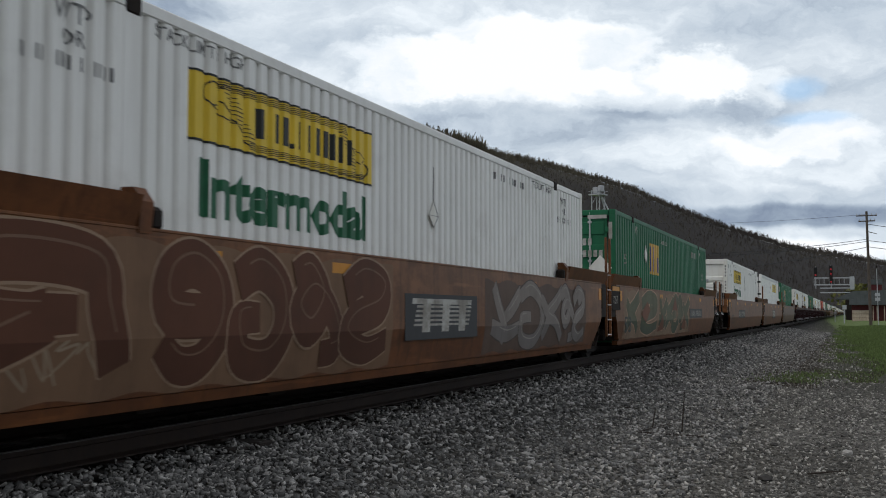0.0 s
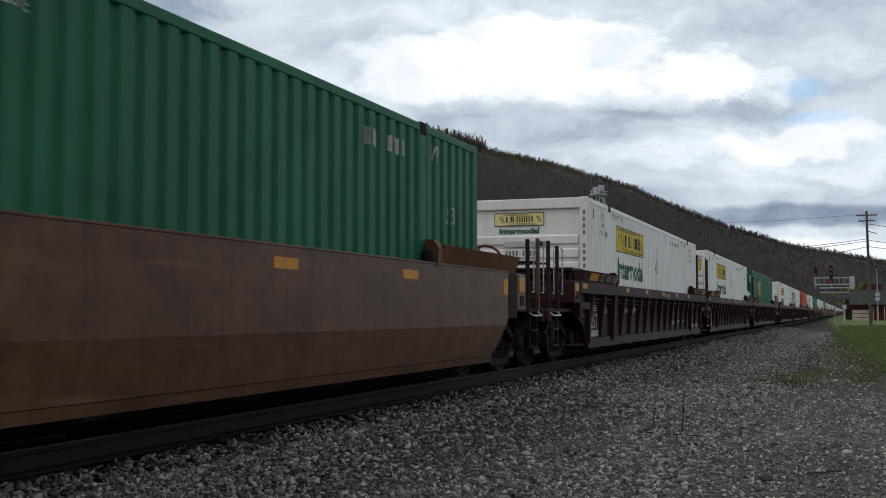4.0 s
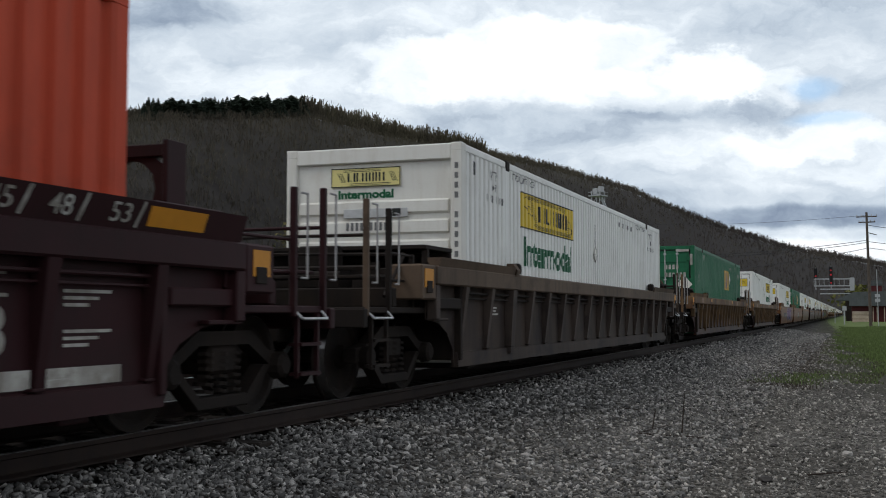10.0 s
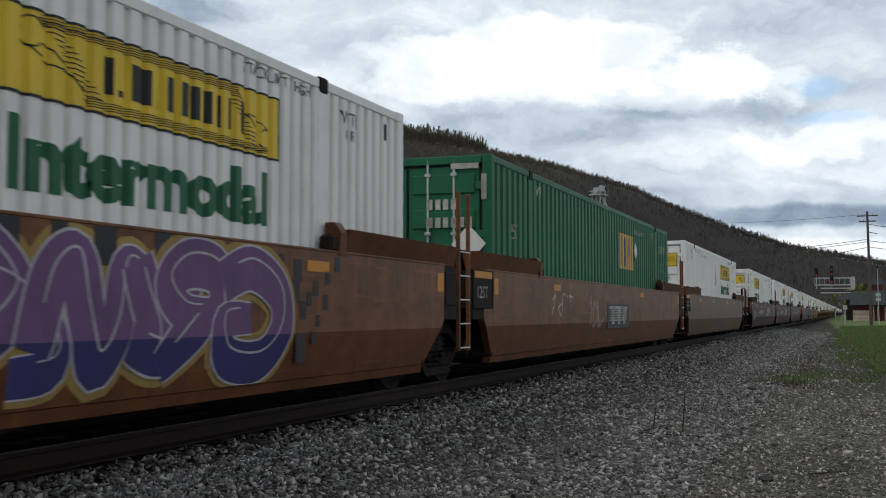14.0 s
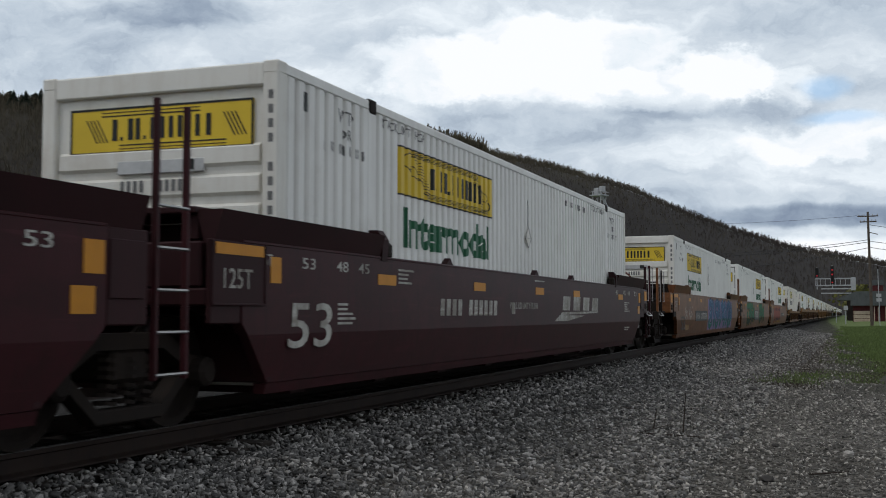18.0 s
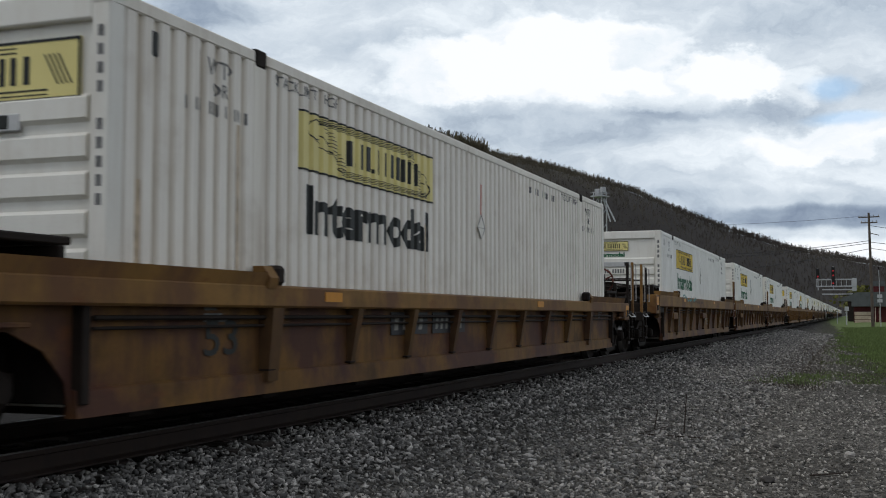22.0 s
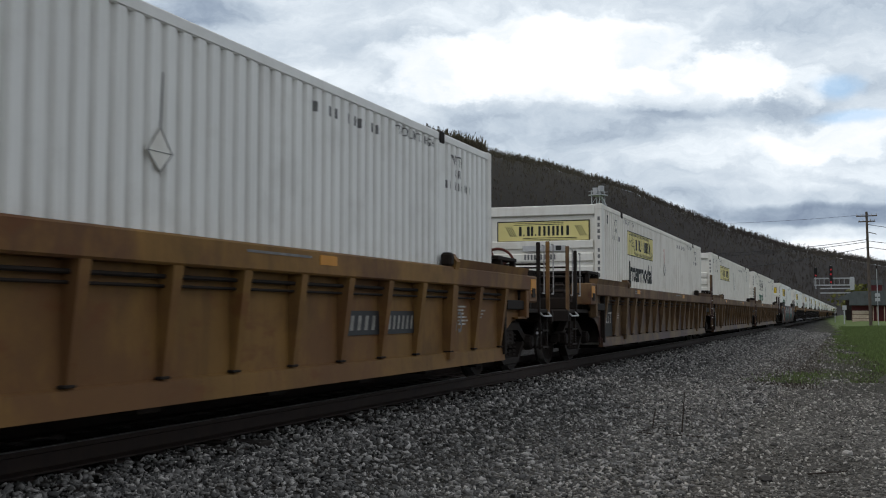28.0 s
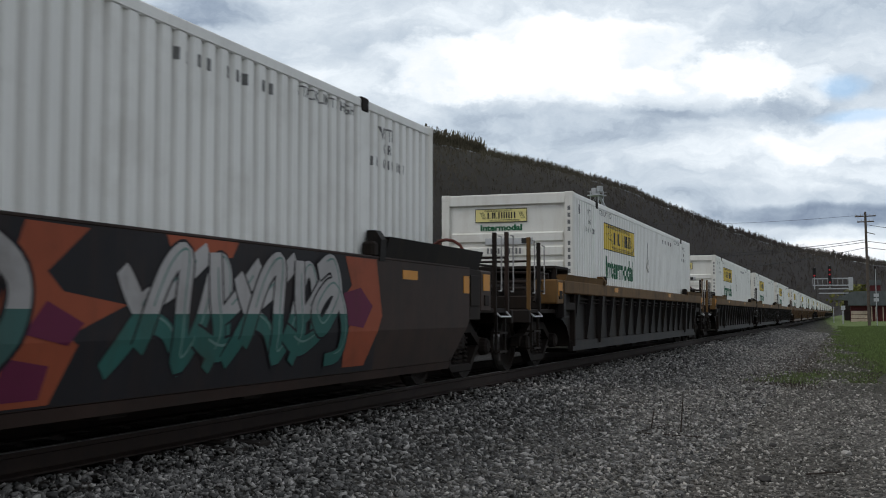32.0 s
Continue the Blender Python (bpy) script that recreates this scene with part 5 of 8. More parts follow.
def piece(root, slots, z0, z1, width, edge_w, upper, lower, edge, back=None, shine=None, cut=0.745, lean=0.0, rim=None, rim_w=0.05):
    """A sprayed piece of fat looping forms: slots of (form, y0, y1); two-toned fill, edges, thin highlights."""
    lines = []
    for f, (name, a, b) in enumerate(slots):
        for st in FORMS[name]:
            pts = [(a + width * 0.5 + u * (b - a - width * 0.5) + lean * (v - 0.5), z0 + width + v * (z1 - z0 - 2 * width)) for u, v in st]
            lines.append((f, smooth_curve(pts, 6)))
    inside = lambda pts: [(y, min(z1, max(z0, z))) for y, z in pts]

    def layer(w, shift=(0.0, 0.0), trim=0, step=0.0016):
        m = Mesh()
        for i, (f, p) in enumerate(lines):
            q = [(y + shift[0], z + shift[1]) for y, z in inside(p)]
            ribbon(m, q[trim:len(q) - trim] if trim else q, w, lambda z, f=f, i=i: step * f + 0.00005 * i)
        m.v = [(x, y, min(1.488, max(0.345, z))) for x, y, z in m.v]
        return m
    base = None

    def put_layer(name, m, col, col_low, off):
        nonlocal base
        lo, hi = on_side(m, off, (cut,))
        for mesh, c in ((hi, col), (lo, col_low or col)):
            if mesh.f:
                first = base is None
                ob = part("graffiti" if first else name, mesh, spray(c), root if first else base, "large sprayed graffiti on the car side" if first else "")
                base = ob if first else base
    if back is not None:
        m = Mesh()
        ya, yb = slots[0][1] - 0.06, slots[-1][2] + 0.06
        n = 48
        top = lambda y: z1 - 0.03 - 0.06 * abs(math.sin(math.pi * (y - ya) / 1.1)) ** 3
        for i in range(n):
            a, b = ya + (yb - ya) * i / n, ya + (yb - ya) * (i + 1) / n
            m.add([(0, a, z0 + 0.02 * math.sin(7 * a)), (0, b, z0 + 0.02 * math.sin(7 * b)), (0, b, top(b)), (0, a, top(a))], [(0, 1, 2, 3)])
        put_layer("graffiti_fill", m, back, None, 0.0025)
    if rim is not None:
        put_layer("graffiti_edge", layer(width + edge_w + rim_w, step=0.0001), rim, None, 0.003)
    put_layer("graffiti_edge", layer(width + edge_w), edge, None, 0.0045)
    put_layer("graffiti_fill", layer(width), upper, lower, 0.0053)
    if shine is not None:
        put_layer("graffiti_line", layer(0.010, (0.03, width * 0.45), 3), shine, None, 0.0058)
    return base


def splash(root, polys, col, off=0.005, label="sprayed colour on the car side"):
    """Jagged areas of one sprayed colour, as lists of (y, z)."""
    m = Mesh()
    for p in polys:
        m.add([(0, y, z) for y, z in p], [tuple(range(len(p)))])
    lo, hi = on_side(m, off)
    lo.add(hi.v, hi.f)
    return part("graffiti", lo, spray(col), root, label)


def block_piece(root, y0, y1, n, upper, lower, edge, dark):
    """Square sprayed blocks in a row with dark wedges, dark gaps below and a bright edge."""
    w = (y1 - y0) / n
    def sheet(name, polys, col, off, parent):
        m = Mesh()
        for pts in polys:
            m.add([(smooth_side(z) + off, y, z) for y, z in pts], [tuple(range(len(pts)))])
        return part(name, m, spray(col), parent, "large sprayed graffiti on the car side" if name == "graffiti" else "")
    ups, lows, darks, lines, glow_edge = [], [], [], [], []
    for i in range(n):
        a = y0 + i * w
        at_ = lambda u: a + u * w
        ups.append([(at_(0.02), 0.75), (at_(0.98), 0.75), (at_(0.98), 1.30), (at_(0.90), 1.40), (at_(0.62), 1.46), (at_(0.38), 1.43), (at_(0.18), 1.30), (at_(0.02), 1.44)])
        darks.append([(at_(0.20), 1.10), (at_(0.40), 1.14), (at_(0.84), 1.14), (at_(0.86), 1.24), (at_(0.74), 1.31), (at_(0.52), 1.28)])
        if i == 0:
            lows += [[(at_(0.02), 0.36), (at_(0.62), 0.36), (at_(0.98), 0.58), (at_(0.98), 0.749), (at_(0.02), 0.749)]]
            darks.append([(at_(0.10), 0.44), (at_(0.44), 0.46), (at_(0.72), 0.60), (at_(0.08), 0.60)])
            glow_edge.append([(at_(0.62), 0.34), (at_(0.98), 0.34), (at_(1.0), 0.54), (at_(0.92), 0.52)])
        else:
            lows += [[(at_(0.02), 0.36), (at_(0.20), 0.36), (at_(0.20), 0.749), (at_(0.02), 0.749)], [(at_(0.80), 0.36), (at_(0.98), 0.36), (at_(0.98), 0.749), (at_(0.80), 0.749)], [(at_(0.201), 0.62), (at_(0.799), 0.62), (at_(0.799), 0.749), (at_(0.201), 0.749)]]
            darks.append([(at_(0.18), 0.40), (at_(0.28), 0.40), (at_(0.32), 0.50), (at_(0.74), 0.52), (at_(0.82), 0.46), (at_(0.82), 0.62), (at_(0.70), 0.66), (at_(0.30), 0.66), (at_(0.18), 0.58)])
            glow_edge.append([(at_(0.30), 0.36), (at_(0.82), 0.36), (at_(0.82), 0.44), (at_(0.74), 0.50), (at_(0.33), 0.48)])
        for u in (0.0, 1.0):
            lines.append([(at_(u) - 0.022, 0.40), (at_(u) + 0.022, 0.40), (at_(u) + 0.03, 0.74), (at_(u) - 0.03, 0.74)])
            lines.append([(at_(u) - 0.03, 0.75), (at_(u) + 0.03, 0.75), (at_(u) + 0.02, 1.34), (at_(u) - 0.02, 1.34)])
        glow_edge.append([(at_(0.10), 1.36), (at_(0.20), 1.28), (at_(0.36), 1.40), (at_(0.30), 1.45)])
    glow_edge += [[(y0 - 0.07, 0.34), (y0 - 0.01, 0.34), (y0 - 0.01, 0.749), (y0 - 0.07, 0.749)], [(y0 - 0.07, 0.75), (y0 - 0.01, 0.75), (y0 + 0.05, 1.46), (y0 - 0.02, 1.46)], [(y1 + 0.01, 0.34), (y1 + 0.30, 0.34), (y1 + 0.22, 0.66), (y1 + 0.01, 0.66)], [(y1 + 0.02, 0.75), (y1 + 0.07, 0.75), (y1 + 0.03, 1.44), (y1 - 0.02, 1.44)]]
    base = sheet("graffiti", ups, upper, 0.004, root)
    sheet("graffiti_fill", lows, lower, 0.004, base)
    sheet("graffiti_edge", glow_edge, edge, 0.005, base)
    sheet("graffiti_accent", darks, dark, 0.007, base)
    sheet("graffiti_line", lines, dark, 0.006, base)


def scribble(root, seed, y0, y1, z0, z1, mat, n=6, w=0.012, x=None):
    """A thin sprayed scrawl, unreadable."""
    rng = random.Random(seed)
    m = Mesh()
    xx = (lambda z: smooth_side(z) + 0.004) if x is None else (lambda z: x)
    for i in range(n):
        a = y0 + (y1 - y0) * i / n
        pts = [(a + rng.uniform(-0.05, (y1 - y0) / n + 0.05), rng.uniform(z0, z1)) for _ in range(4)]
        ribbon(m, smooth_curve(pts, 5), w, xx)
    part("scrawl", m, mat, root, "thin sprayed scrawl")


def notices(root, spots, x, ink=None):
    """Blocks of small unreadable lines: (y, z, width, rows)."""
    m = Mesh()
    for y, z, w, rows in spots:
        for k in range(rows):
            ww = w * (0.75 + 0.25 * math.sin(5 * k + y))
            m.add([(x, y, z - 0.045 * k), (x, y + ww, z - 0.045 * k), (x, y + ww, z - 0.045 * k + 0.022), (x, y, z - 0.045 * k + 0.022)], [(0, 1, 2, 3)])
    part("notice_stencil", m, ink or M_WHITE_INK, root, "small white stencilled lines")

# ================= ground and track =================
TX = -6.02                                  # track centre line


def ease(a, b, t):
    t = min(1.0, max(0.0, (t - a) / (b - a)))
    return t * t * (3 - 2 * t)


def ground_z(x, y):
    """Height of the ballast bed, its shoulder, the gravel strip and the fields."""
    d = abs(x - TX)
    z = -0.235 - 0.30 * ease(1.7, 3.4, d) - 0.135 * ease(3.0, 6.5, d)
    if x > TX:
        z -= 0.12 * ease(60, 260, y)
    else:
        z -= 0.3 * ease(5, 30, d)
    if d > 1.5:
        z += 0.035 * noise.noise((x * 0.5, y * 0.4, 3.1)) * ease(1.5, 2.2, d)
    z += 0.10 * ease(0.4, 3.0, x) * ease(25, 45, y)
    return z


def gravel_material():
    m, nt, b = nodes_of("gravel_and_grass")
    co = nt.nodes.new("ShaderNodeTexCoord")
    sep = nt.nodes.new("ShaderNodeSeparateXYZ")
    nt.links.new(co.outputs["Object"], sep.inputs[0])
    vor = nt.nodes.new("ShaderNodeTexVoronoi")
    vor.inputs["Scale"].default_value = 26.0
    nt.links.new(co.outputs["Object"], vor.inputs["Vector"])
    stone = ramp(nt, vor.outputs["Color"], 0.1, 0.9, (0.028, 0.027, 0.025), (0.248, 0.235, 0.212))
    big = noise_node(nt, 0.45, 5.0, 0.6)
    tint = ramp(nt, big.outputs["Fac"], 0.35, 0.7, (0.58, 0.56, 0.53), (0.95, 0.94, 0.93))
    stone = mix(nt, 1.0, stone, tint, "MULTIPLY")
    mid = noise_node(nt, 5.0, 5.0, 0.75)
    stone = mix(nt, 1.0, stone, ramp(nt, mid.outputs["Fac"], 0.35, 0.68, (0.45, 0.44, 0.43), (1.25, 1.25, 1.25)), "MULTIPLY")
    coarse = noise_node(nt, 0.9, 8.0, 0.8, (1, 0.25, 1))
    stone = mix(nt, 1.0, stone, ramp(nt, coarse.outputs["Fac"], 0.36, 0.66, (0.72, 0.71, 0.70), (1.30, 1.29, 1.28)), "MULTIPLY")
    off = nt.nodes.new("ShaderNodeMath")
    off.operation = "ADD"
    off.inputs[1].default_value = -TX
    nt.links.new(sep.outputs[0], off.inputs[0])
    dist = nt.nodes.new("ShaderNodeMapRange")          # wide bed of the second line on the far side, train shade painted in
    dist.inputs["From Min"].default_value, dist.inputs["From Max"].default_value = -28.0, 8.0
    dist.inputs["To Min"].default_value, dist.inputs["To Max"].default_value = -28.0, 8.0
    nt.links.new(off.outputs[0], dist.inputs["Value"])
    # darkens the bed: oily grime plus the train's shade, put into the colour
    oil_shade = nt.nodes.new("ShaderNodeMapRange")
    oil_shade.inputs["From Min"].default_value, oil_shade.inputs["From Max"].default_value = 3.6, 1.5
    nt.links.new(dist.outputs[0], oil_shade.inputs["Value"])
    stone = mix(nt, oil_shade.outputs[0], stone, (0.016, 0.014, 0.012))
    gr = noise_node(nt, 14.0, 6.0, 0.7, (1, 0.35, 1))
    grass = ramp(nt, gr.outputs["Fac"], 0.3, 0.72, (0.080, 0.108, 0.034), (0.145, 0.188, 0.064))
    patch = noise_node(nt, 0.75, 7.0, 0.72, (1, 0.30, 1))
    edge = nt.nodes.new("ShaderNodeMath")
    edge.operation = "MULTIPLY_ADD"
    nt.links.new(patch.outputs["Fac"], edge.inputs[0])
    edge.inputs[1].default_value = 5.2
    lean = nt.nodes.new("ShaderNodeMath")
    lean.operation = "MULTIPLY_ADD"
    lean.inputs[1].default_value = 0.026
    nt.links.new(sep.outputs[1], lean.inputs[0])
    nt.links.new(sep.outputs[0], lean.inputs[2])
    nt.links.new(lean.outputs[0], edge.inputs[2])
    right = nt.nodes.new("ShaderNodeMapRange")
    right.inputs["From Min"].default_value, right.inputs["From Max"].default_value = 4.15, 4.75
    nt.links.new(edge.outputs[0], right.inputs["Value"])
    far = nt.nodes.new("ShaderNodeMapRange")
    far.inputs["From Min"].default_value, far.inputs["From Max"].default_value = 30.0, 40.0
    nt.links.new(sep.outputs[1], far.inputs["Value"])
    earth = nt.nodes.new("ShaderNodeMapRange")        # trodden earth with moss between the gravel and the lawn
    earth.inputs["From Min"].default_value, earth.inputs["From Max"].default_value = 2.2, 3.4
    nt.links.new(edge.outputs[0], earth.inputs["Value"])
    near = nt.nodes.new("ShaderNodeMapRange")
    near.inputs["From Min"].default_value, near.inputs["From Max"].default_value = 20.0, 32.0
    nt.links.new(sep.outputs[1], near.inputs["Value"])
    e_k = nt.nodes.new("ShaderNodeMath")
    e_k.operation = "MULTIPLY"
    nt.links.new(earth.outputs[0], e_k.inputs[0])
    nt.links.new(near.outputs[0], e_k.inputs[1])
    moss = noise_node(nt, 1.6, 6.0, 0.7)
    soil = mix(nt, 1.0, ramp(nt, moss.outputs["Fac"], 0.35, 0.65, (0.050, 0.042, 0.033), (0.056, 0.062, 0.030)), ramp(nt, mid.outputs["Fac"], 0.35, 0.66, (0.35, 0.35, 0.35), (1.3, 1.3, 1.3)), "MULTIPLY")
    stone = mix(nt, e_k.outputs[0], stone, soil)
    k = nt.nodes.new("ShaderNodeMath")
    k.operation = "MULTIPLY"
    nt.links.new(right.outputs[0], k.inputs[0])
    nt.links.new(far.outputs[0], k.inputs[1])
    left = nt.nodes.new("ShaderNodeMapRange")
    left.inputs["From Min"].default_value, left.inputs["From Max"].default_value = -30.0, -45.0
    nt.links.new(sep.outputs[0], left.inputs["Value"])
    both = nt.nodes.new("ShaderNodeMath")
    both.operation = "MAXIMUM"
    nt.links.new(k.outputs[0], both.inputs[0])
    nt.links.new(left.outputs[0], both.inputs[1])
    col = mix(nt, both.outputs[0], stone, grass)
    nt.links.new(col, b.inputs["Base Color"])
    b.inputs["Roughness"].default_value = 0.9
    b.inputs["Specular IOR Level"].default_value = 0.08
    bump(nt, b, vor.outputs["Distance"], 0.7, 0.03)
    return m


M_GROUND = gravel_material()


def build_ground():
    xs = [-2500, -1200, -500, -200, -90, -45, -25, -16, -12] + list(np.arange(-10, 6.01, 0.4)) + [7, 9, 12, 18, 30, 60, 140, 400, 1200, 2500]
    ys = [-900, -300, -100, -40, -15, -6, -2] + list(np.arange(0, 34, 0.5)) + list(np.arange(34, 80, 2.0)) + [85, 95, 110, 130, 160, 200, 250, 320, 420, 600, 900, 1500, 2500, 3600]
    v = [(x, y, ground_z(x, y)) for y in ys for x in xs]
    n = len(xs)
    f = [(j * n + i, j * n + i + 1, (j + 1) * n + i + 1, (j + 1) * n + i) for j in range(len(ys) - 1) for i in range(n - 1)]
    me = bpy.data.meshes.new("ground")
    me.from_pydata(v, [], f)
    me.shade_smooth()
    me.materials.append(M_GROUND)
    tagged(new("ground", me), "grey crushed stone beside the track, grass further off", "ground", kind="structure")


def stone_material(name, lo, hi):
    m, nt, b = nodes_of(name)
    g = nt.nodes.new("ShaderNodeNewGeometry")
    c = ramp(nt, g.outputs["Random Per Island"], 0.0, 1.0, lo, hi)
    r = c.node.color_ramp.elements.new(0.72)
    r.color = (*(a + 0.38 * (b - a) for a, b in zip(lo, hi)), 1)
    n = noise_node(nt, 60.0, 3.0)
    c = mix(nt, ramp(nt, n.outputs["Fac"], 0.3, 0.7, (0, 0, 0), (0.5,) * 3), c, tuple(x * 0.55 for x in lo))
    nt.links.new(c, b.inputs["Base Color"])
    b.inputs["Roughness"].default_value = 0.9
    b.inputs["Specular IOR Level"].default_value = 0.2
    return m


def scatter_stones(name, label, count, place, size, mat, seed):
    """Angular stones, each a small broken block, in one object."""
    rng = np.random.default_rng(seed)
    base = np.array([(-1, -1, -1), (1, -1, -1), (1, 1, -1), (-1, 1, -1), (-1, -1, 1), (1, -1, 1), (1, 1, 1), (-1, 1, 1)], float)
    faces = np.array([(0, 3, 2, 1), (4, 5, 6, 7), (0, 1, 5, 4), (1, 2, 6, 5), (2, 3, 7, 6), (3, 0, 4, 7)])
    px, py, pz = place(rng, count)
    count = len(px)
    v = base[None] * (1 + rng.uniform(-0.70, 0.12, (count, 8, 3)))
    s = size(rng, count, px, py)
    v = v * s[:, None, None] * np.stack([rng.uniform(0.8, 1.7, count), rng.uniform(0.55, 1.05, count), rng.uniform(0.28, 0.75, count)], 1)[:, None, :]
    q = np.stack([rng.normal(size=count), rng.normal(size=count) * 0.28, rng.normal(size=count) * 0.28, rng.normal(size=count)], 1)
    q /= np.linalg.norm(q, axis=1)[:, None]
    w, x, y, z = q.T
    r = np.stack([1 - 2 * (y * y + z * z), 2 * (x * y - z * w), 2 * (x * z + y * w), 2 * (x * y + z * w), 1 - 2 * (x * x + z * z), 2 * (y * z - x * w), 2 * (x * z - y * w), 2 * (y * z + x * w), 1 - 2 * (x * x + y * y)], 1).reshape(-1, 3, 3)
    v = np.einsum("nij,nkj->nki", r, v)
    v += np.stack([px, py, pz + s * 0.25], 1)[:, None, :]
    f = (faces[None] + 8 * np.arange(count)[:, None, None]).reshape(-1, 4)
    me = bpy.data.meshes.new(name)
    me.vertices.add(count * 8)
    me.vertices.foreach_set("co", v.reshape(-1))
    me.loops.add(f.size)
    me.loops.foreach_set("vertex_index", f.reshape(-1).astype(np.int32))
    me.polygons.add(len(f))
    me.polygons.foreach_set("loop_start", np.arange(0, f.size, 4, dtype=np.int32))
    me.update(calc_edges=True)
    me.materials.append(mat)
    return tagged(new(name, me), label, "gravel", kind="stuff")


M_BALLAST = stone_material("ballast_stone", (0.042, 0.041, 0.039), (0.51, 0.485, 0.445))
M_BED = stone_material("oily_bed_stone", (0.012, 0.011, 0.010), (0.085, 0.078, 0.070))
M_GRIT = stone_material("gravel_stone", (0.056, 0.053, 0.047), (0.61, 0.572, 0.508))
GZ = np.vectorize(ground_z)


def place_ballast(rng, n):
    y = 4.5 + 85 * rng.random(n) ** 2.5
    x = -4.72 + 3.4 * rng.random(n) ** 1.1
    over = rng.random(n) < 0.10
    x = np.where(over, -5.15 + 0.6 * rng.random(n), x)
    return x, y, GZ(x, y) + np.where(over & (rng.random(n) < 0.6), 0.045, 0.0)


def place_between(rng, n):
    y = 4.0 + 40 * rng.random(n) ** 1.3
    x = TX + rng.uniform(-2.6, 1.35, n)
    return x, y, GZ(x, y) + 0.004


def place_grit(rng, n):
    y = 5.0 + 70 * rng.random(n) ** 2.3
    x = -3.4 + (1.9 + 0.42 * y.clip(0, 12)) * rng.random(n)
    keep = (y < 22) | (x + 0.017 * y < rng.uniform(-1.0, 1.4, n))
    x, y = x[keep], y[keep]
    return x, y, GZ(x, y)


def build_track():
    length0, length1 = -20.0, 1250.0
    for s in (-1, 1):
        x = TX + s * 0.755
        r = Mesh().prism([(x - 0.07, -0.172), (x + 0.07, -0.172), (x + 0.07, -0.158), (x + 0.011, -0.14), (x + 0.011, -0.045), (x + 0.036, -0.034), (x + 0.036, -0.006), (x + 0.030, -0.004), (x - 0.030, -0.004), (x - 0.036, -0.006), (x - 0.036, -0.034), (x - 0.011, -0.045), (x - 0.011, -0.14), (x - 0.07, -0.158)], 1, length0, length1)
        rail = part("rail", r, M_RAIL, None)
        tagged(rail, "rusty steel rail with a polished head", "rail", kind="structure")
        part("rail_head", Mesh().box(x - 0.026, x + 0.026, length0, length1, -0.0035, 0.0), M_RAILTOP, rail, "polished running surface")
    for s in (-1, 1):
        x = TX - 4.3 + s * 0.755
        rail = part("rail", Mesh().prism([(x - 0.07, -0.222), (x + 0.07, -0.222), (x + 0.015, -0.19), (x + 0.034, -0.06), (x - 0.034, -0.06), (x - 0.015, -0.19)], 1, length0, length1), M_RAIL, None)
        tagged(rail, "rusty steel rail of the second line beyond the train", "rail", kind="structure")
        part("rail_head", Mesh().box(x - 0.028, x + 0.028, length0, length1, -0.0595, -0.055), M_WHEEL, rail, "polished running surface")
    rng = random.Random(5)
    y = 2.0
    base = Mesh().box(-1.30, 1.30, -0.115, 0.115, -0.18, 0.0, 0.012).data("tie", M_TIE)
    plate = Mesh().box(-0.10, 0.10, -0.16, 0.16, 0.0, 0.016, 0.004).data("tie_plate", M_RAIL)
    while y < 130:
        t = new("railway_tie", base)
        tagged(t, "weathered dark timber railway tie in the ballast", "railway tie", "ties under the rails")
        t.matrix_basis = pose(TX + rng.uniform(-0.05, 0.05), y, -0.182 - rng.uniform(0.0, 0.015), 0, rng.uniform(-0.4, 0.4), rng.uniform(-2.2, 2.2))
        if y < 40:
            for s in (-1, 1):
                p = new("tie_plate", plate)
                p.parent = t
                p.matrix_basis = pose(s * 0.755, 0, -0.004, 0, 0, 90)
        y += 0.50 + rng.uniform(-0.02, 0.02)


# ================= sky =================
def view_px(d):
    """Direction to the flat picture plane of the main view, in its width and height."""
    a, b = radians(20.1), radians(3.345)
    f = Vector((-math.sin(a) * math.cos(b), math.cos(a) * math.cos(b), math.sin(b)))
    r = Vector((math.cos(a), math.sin(a), 0))
    u = r.cross(f)
    k = max(0.05, d.dot(f))
    return 784 + 1960.6 * d.dot(r) / k, 441 - 1960.6 * d.dot(u) / k


def view_dir(px, py):
    a, b = radians(20.1), radians(3.345)
    f = Vector((-math.sin(a) * math.cos(b), math.cos(a) * math.cos(b), math.sin(b)))
    r = Vector((math.cos(a), math.sin(a), 0))
    u = r.cross(f)
    return (f + r * (px - 784) / 1960.6 - u * (py - 441) / 1960.6).normalized()


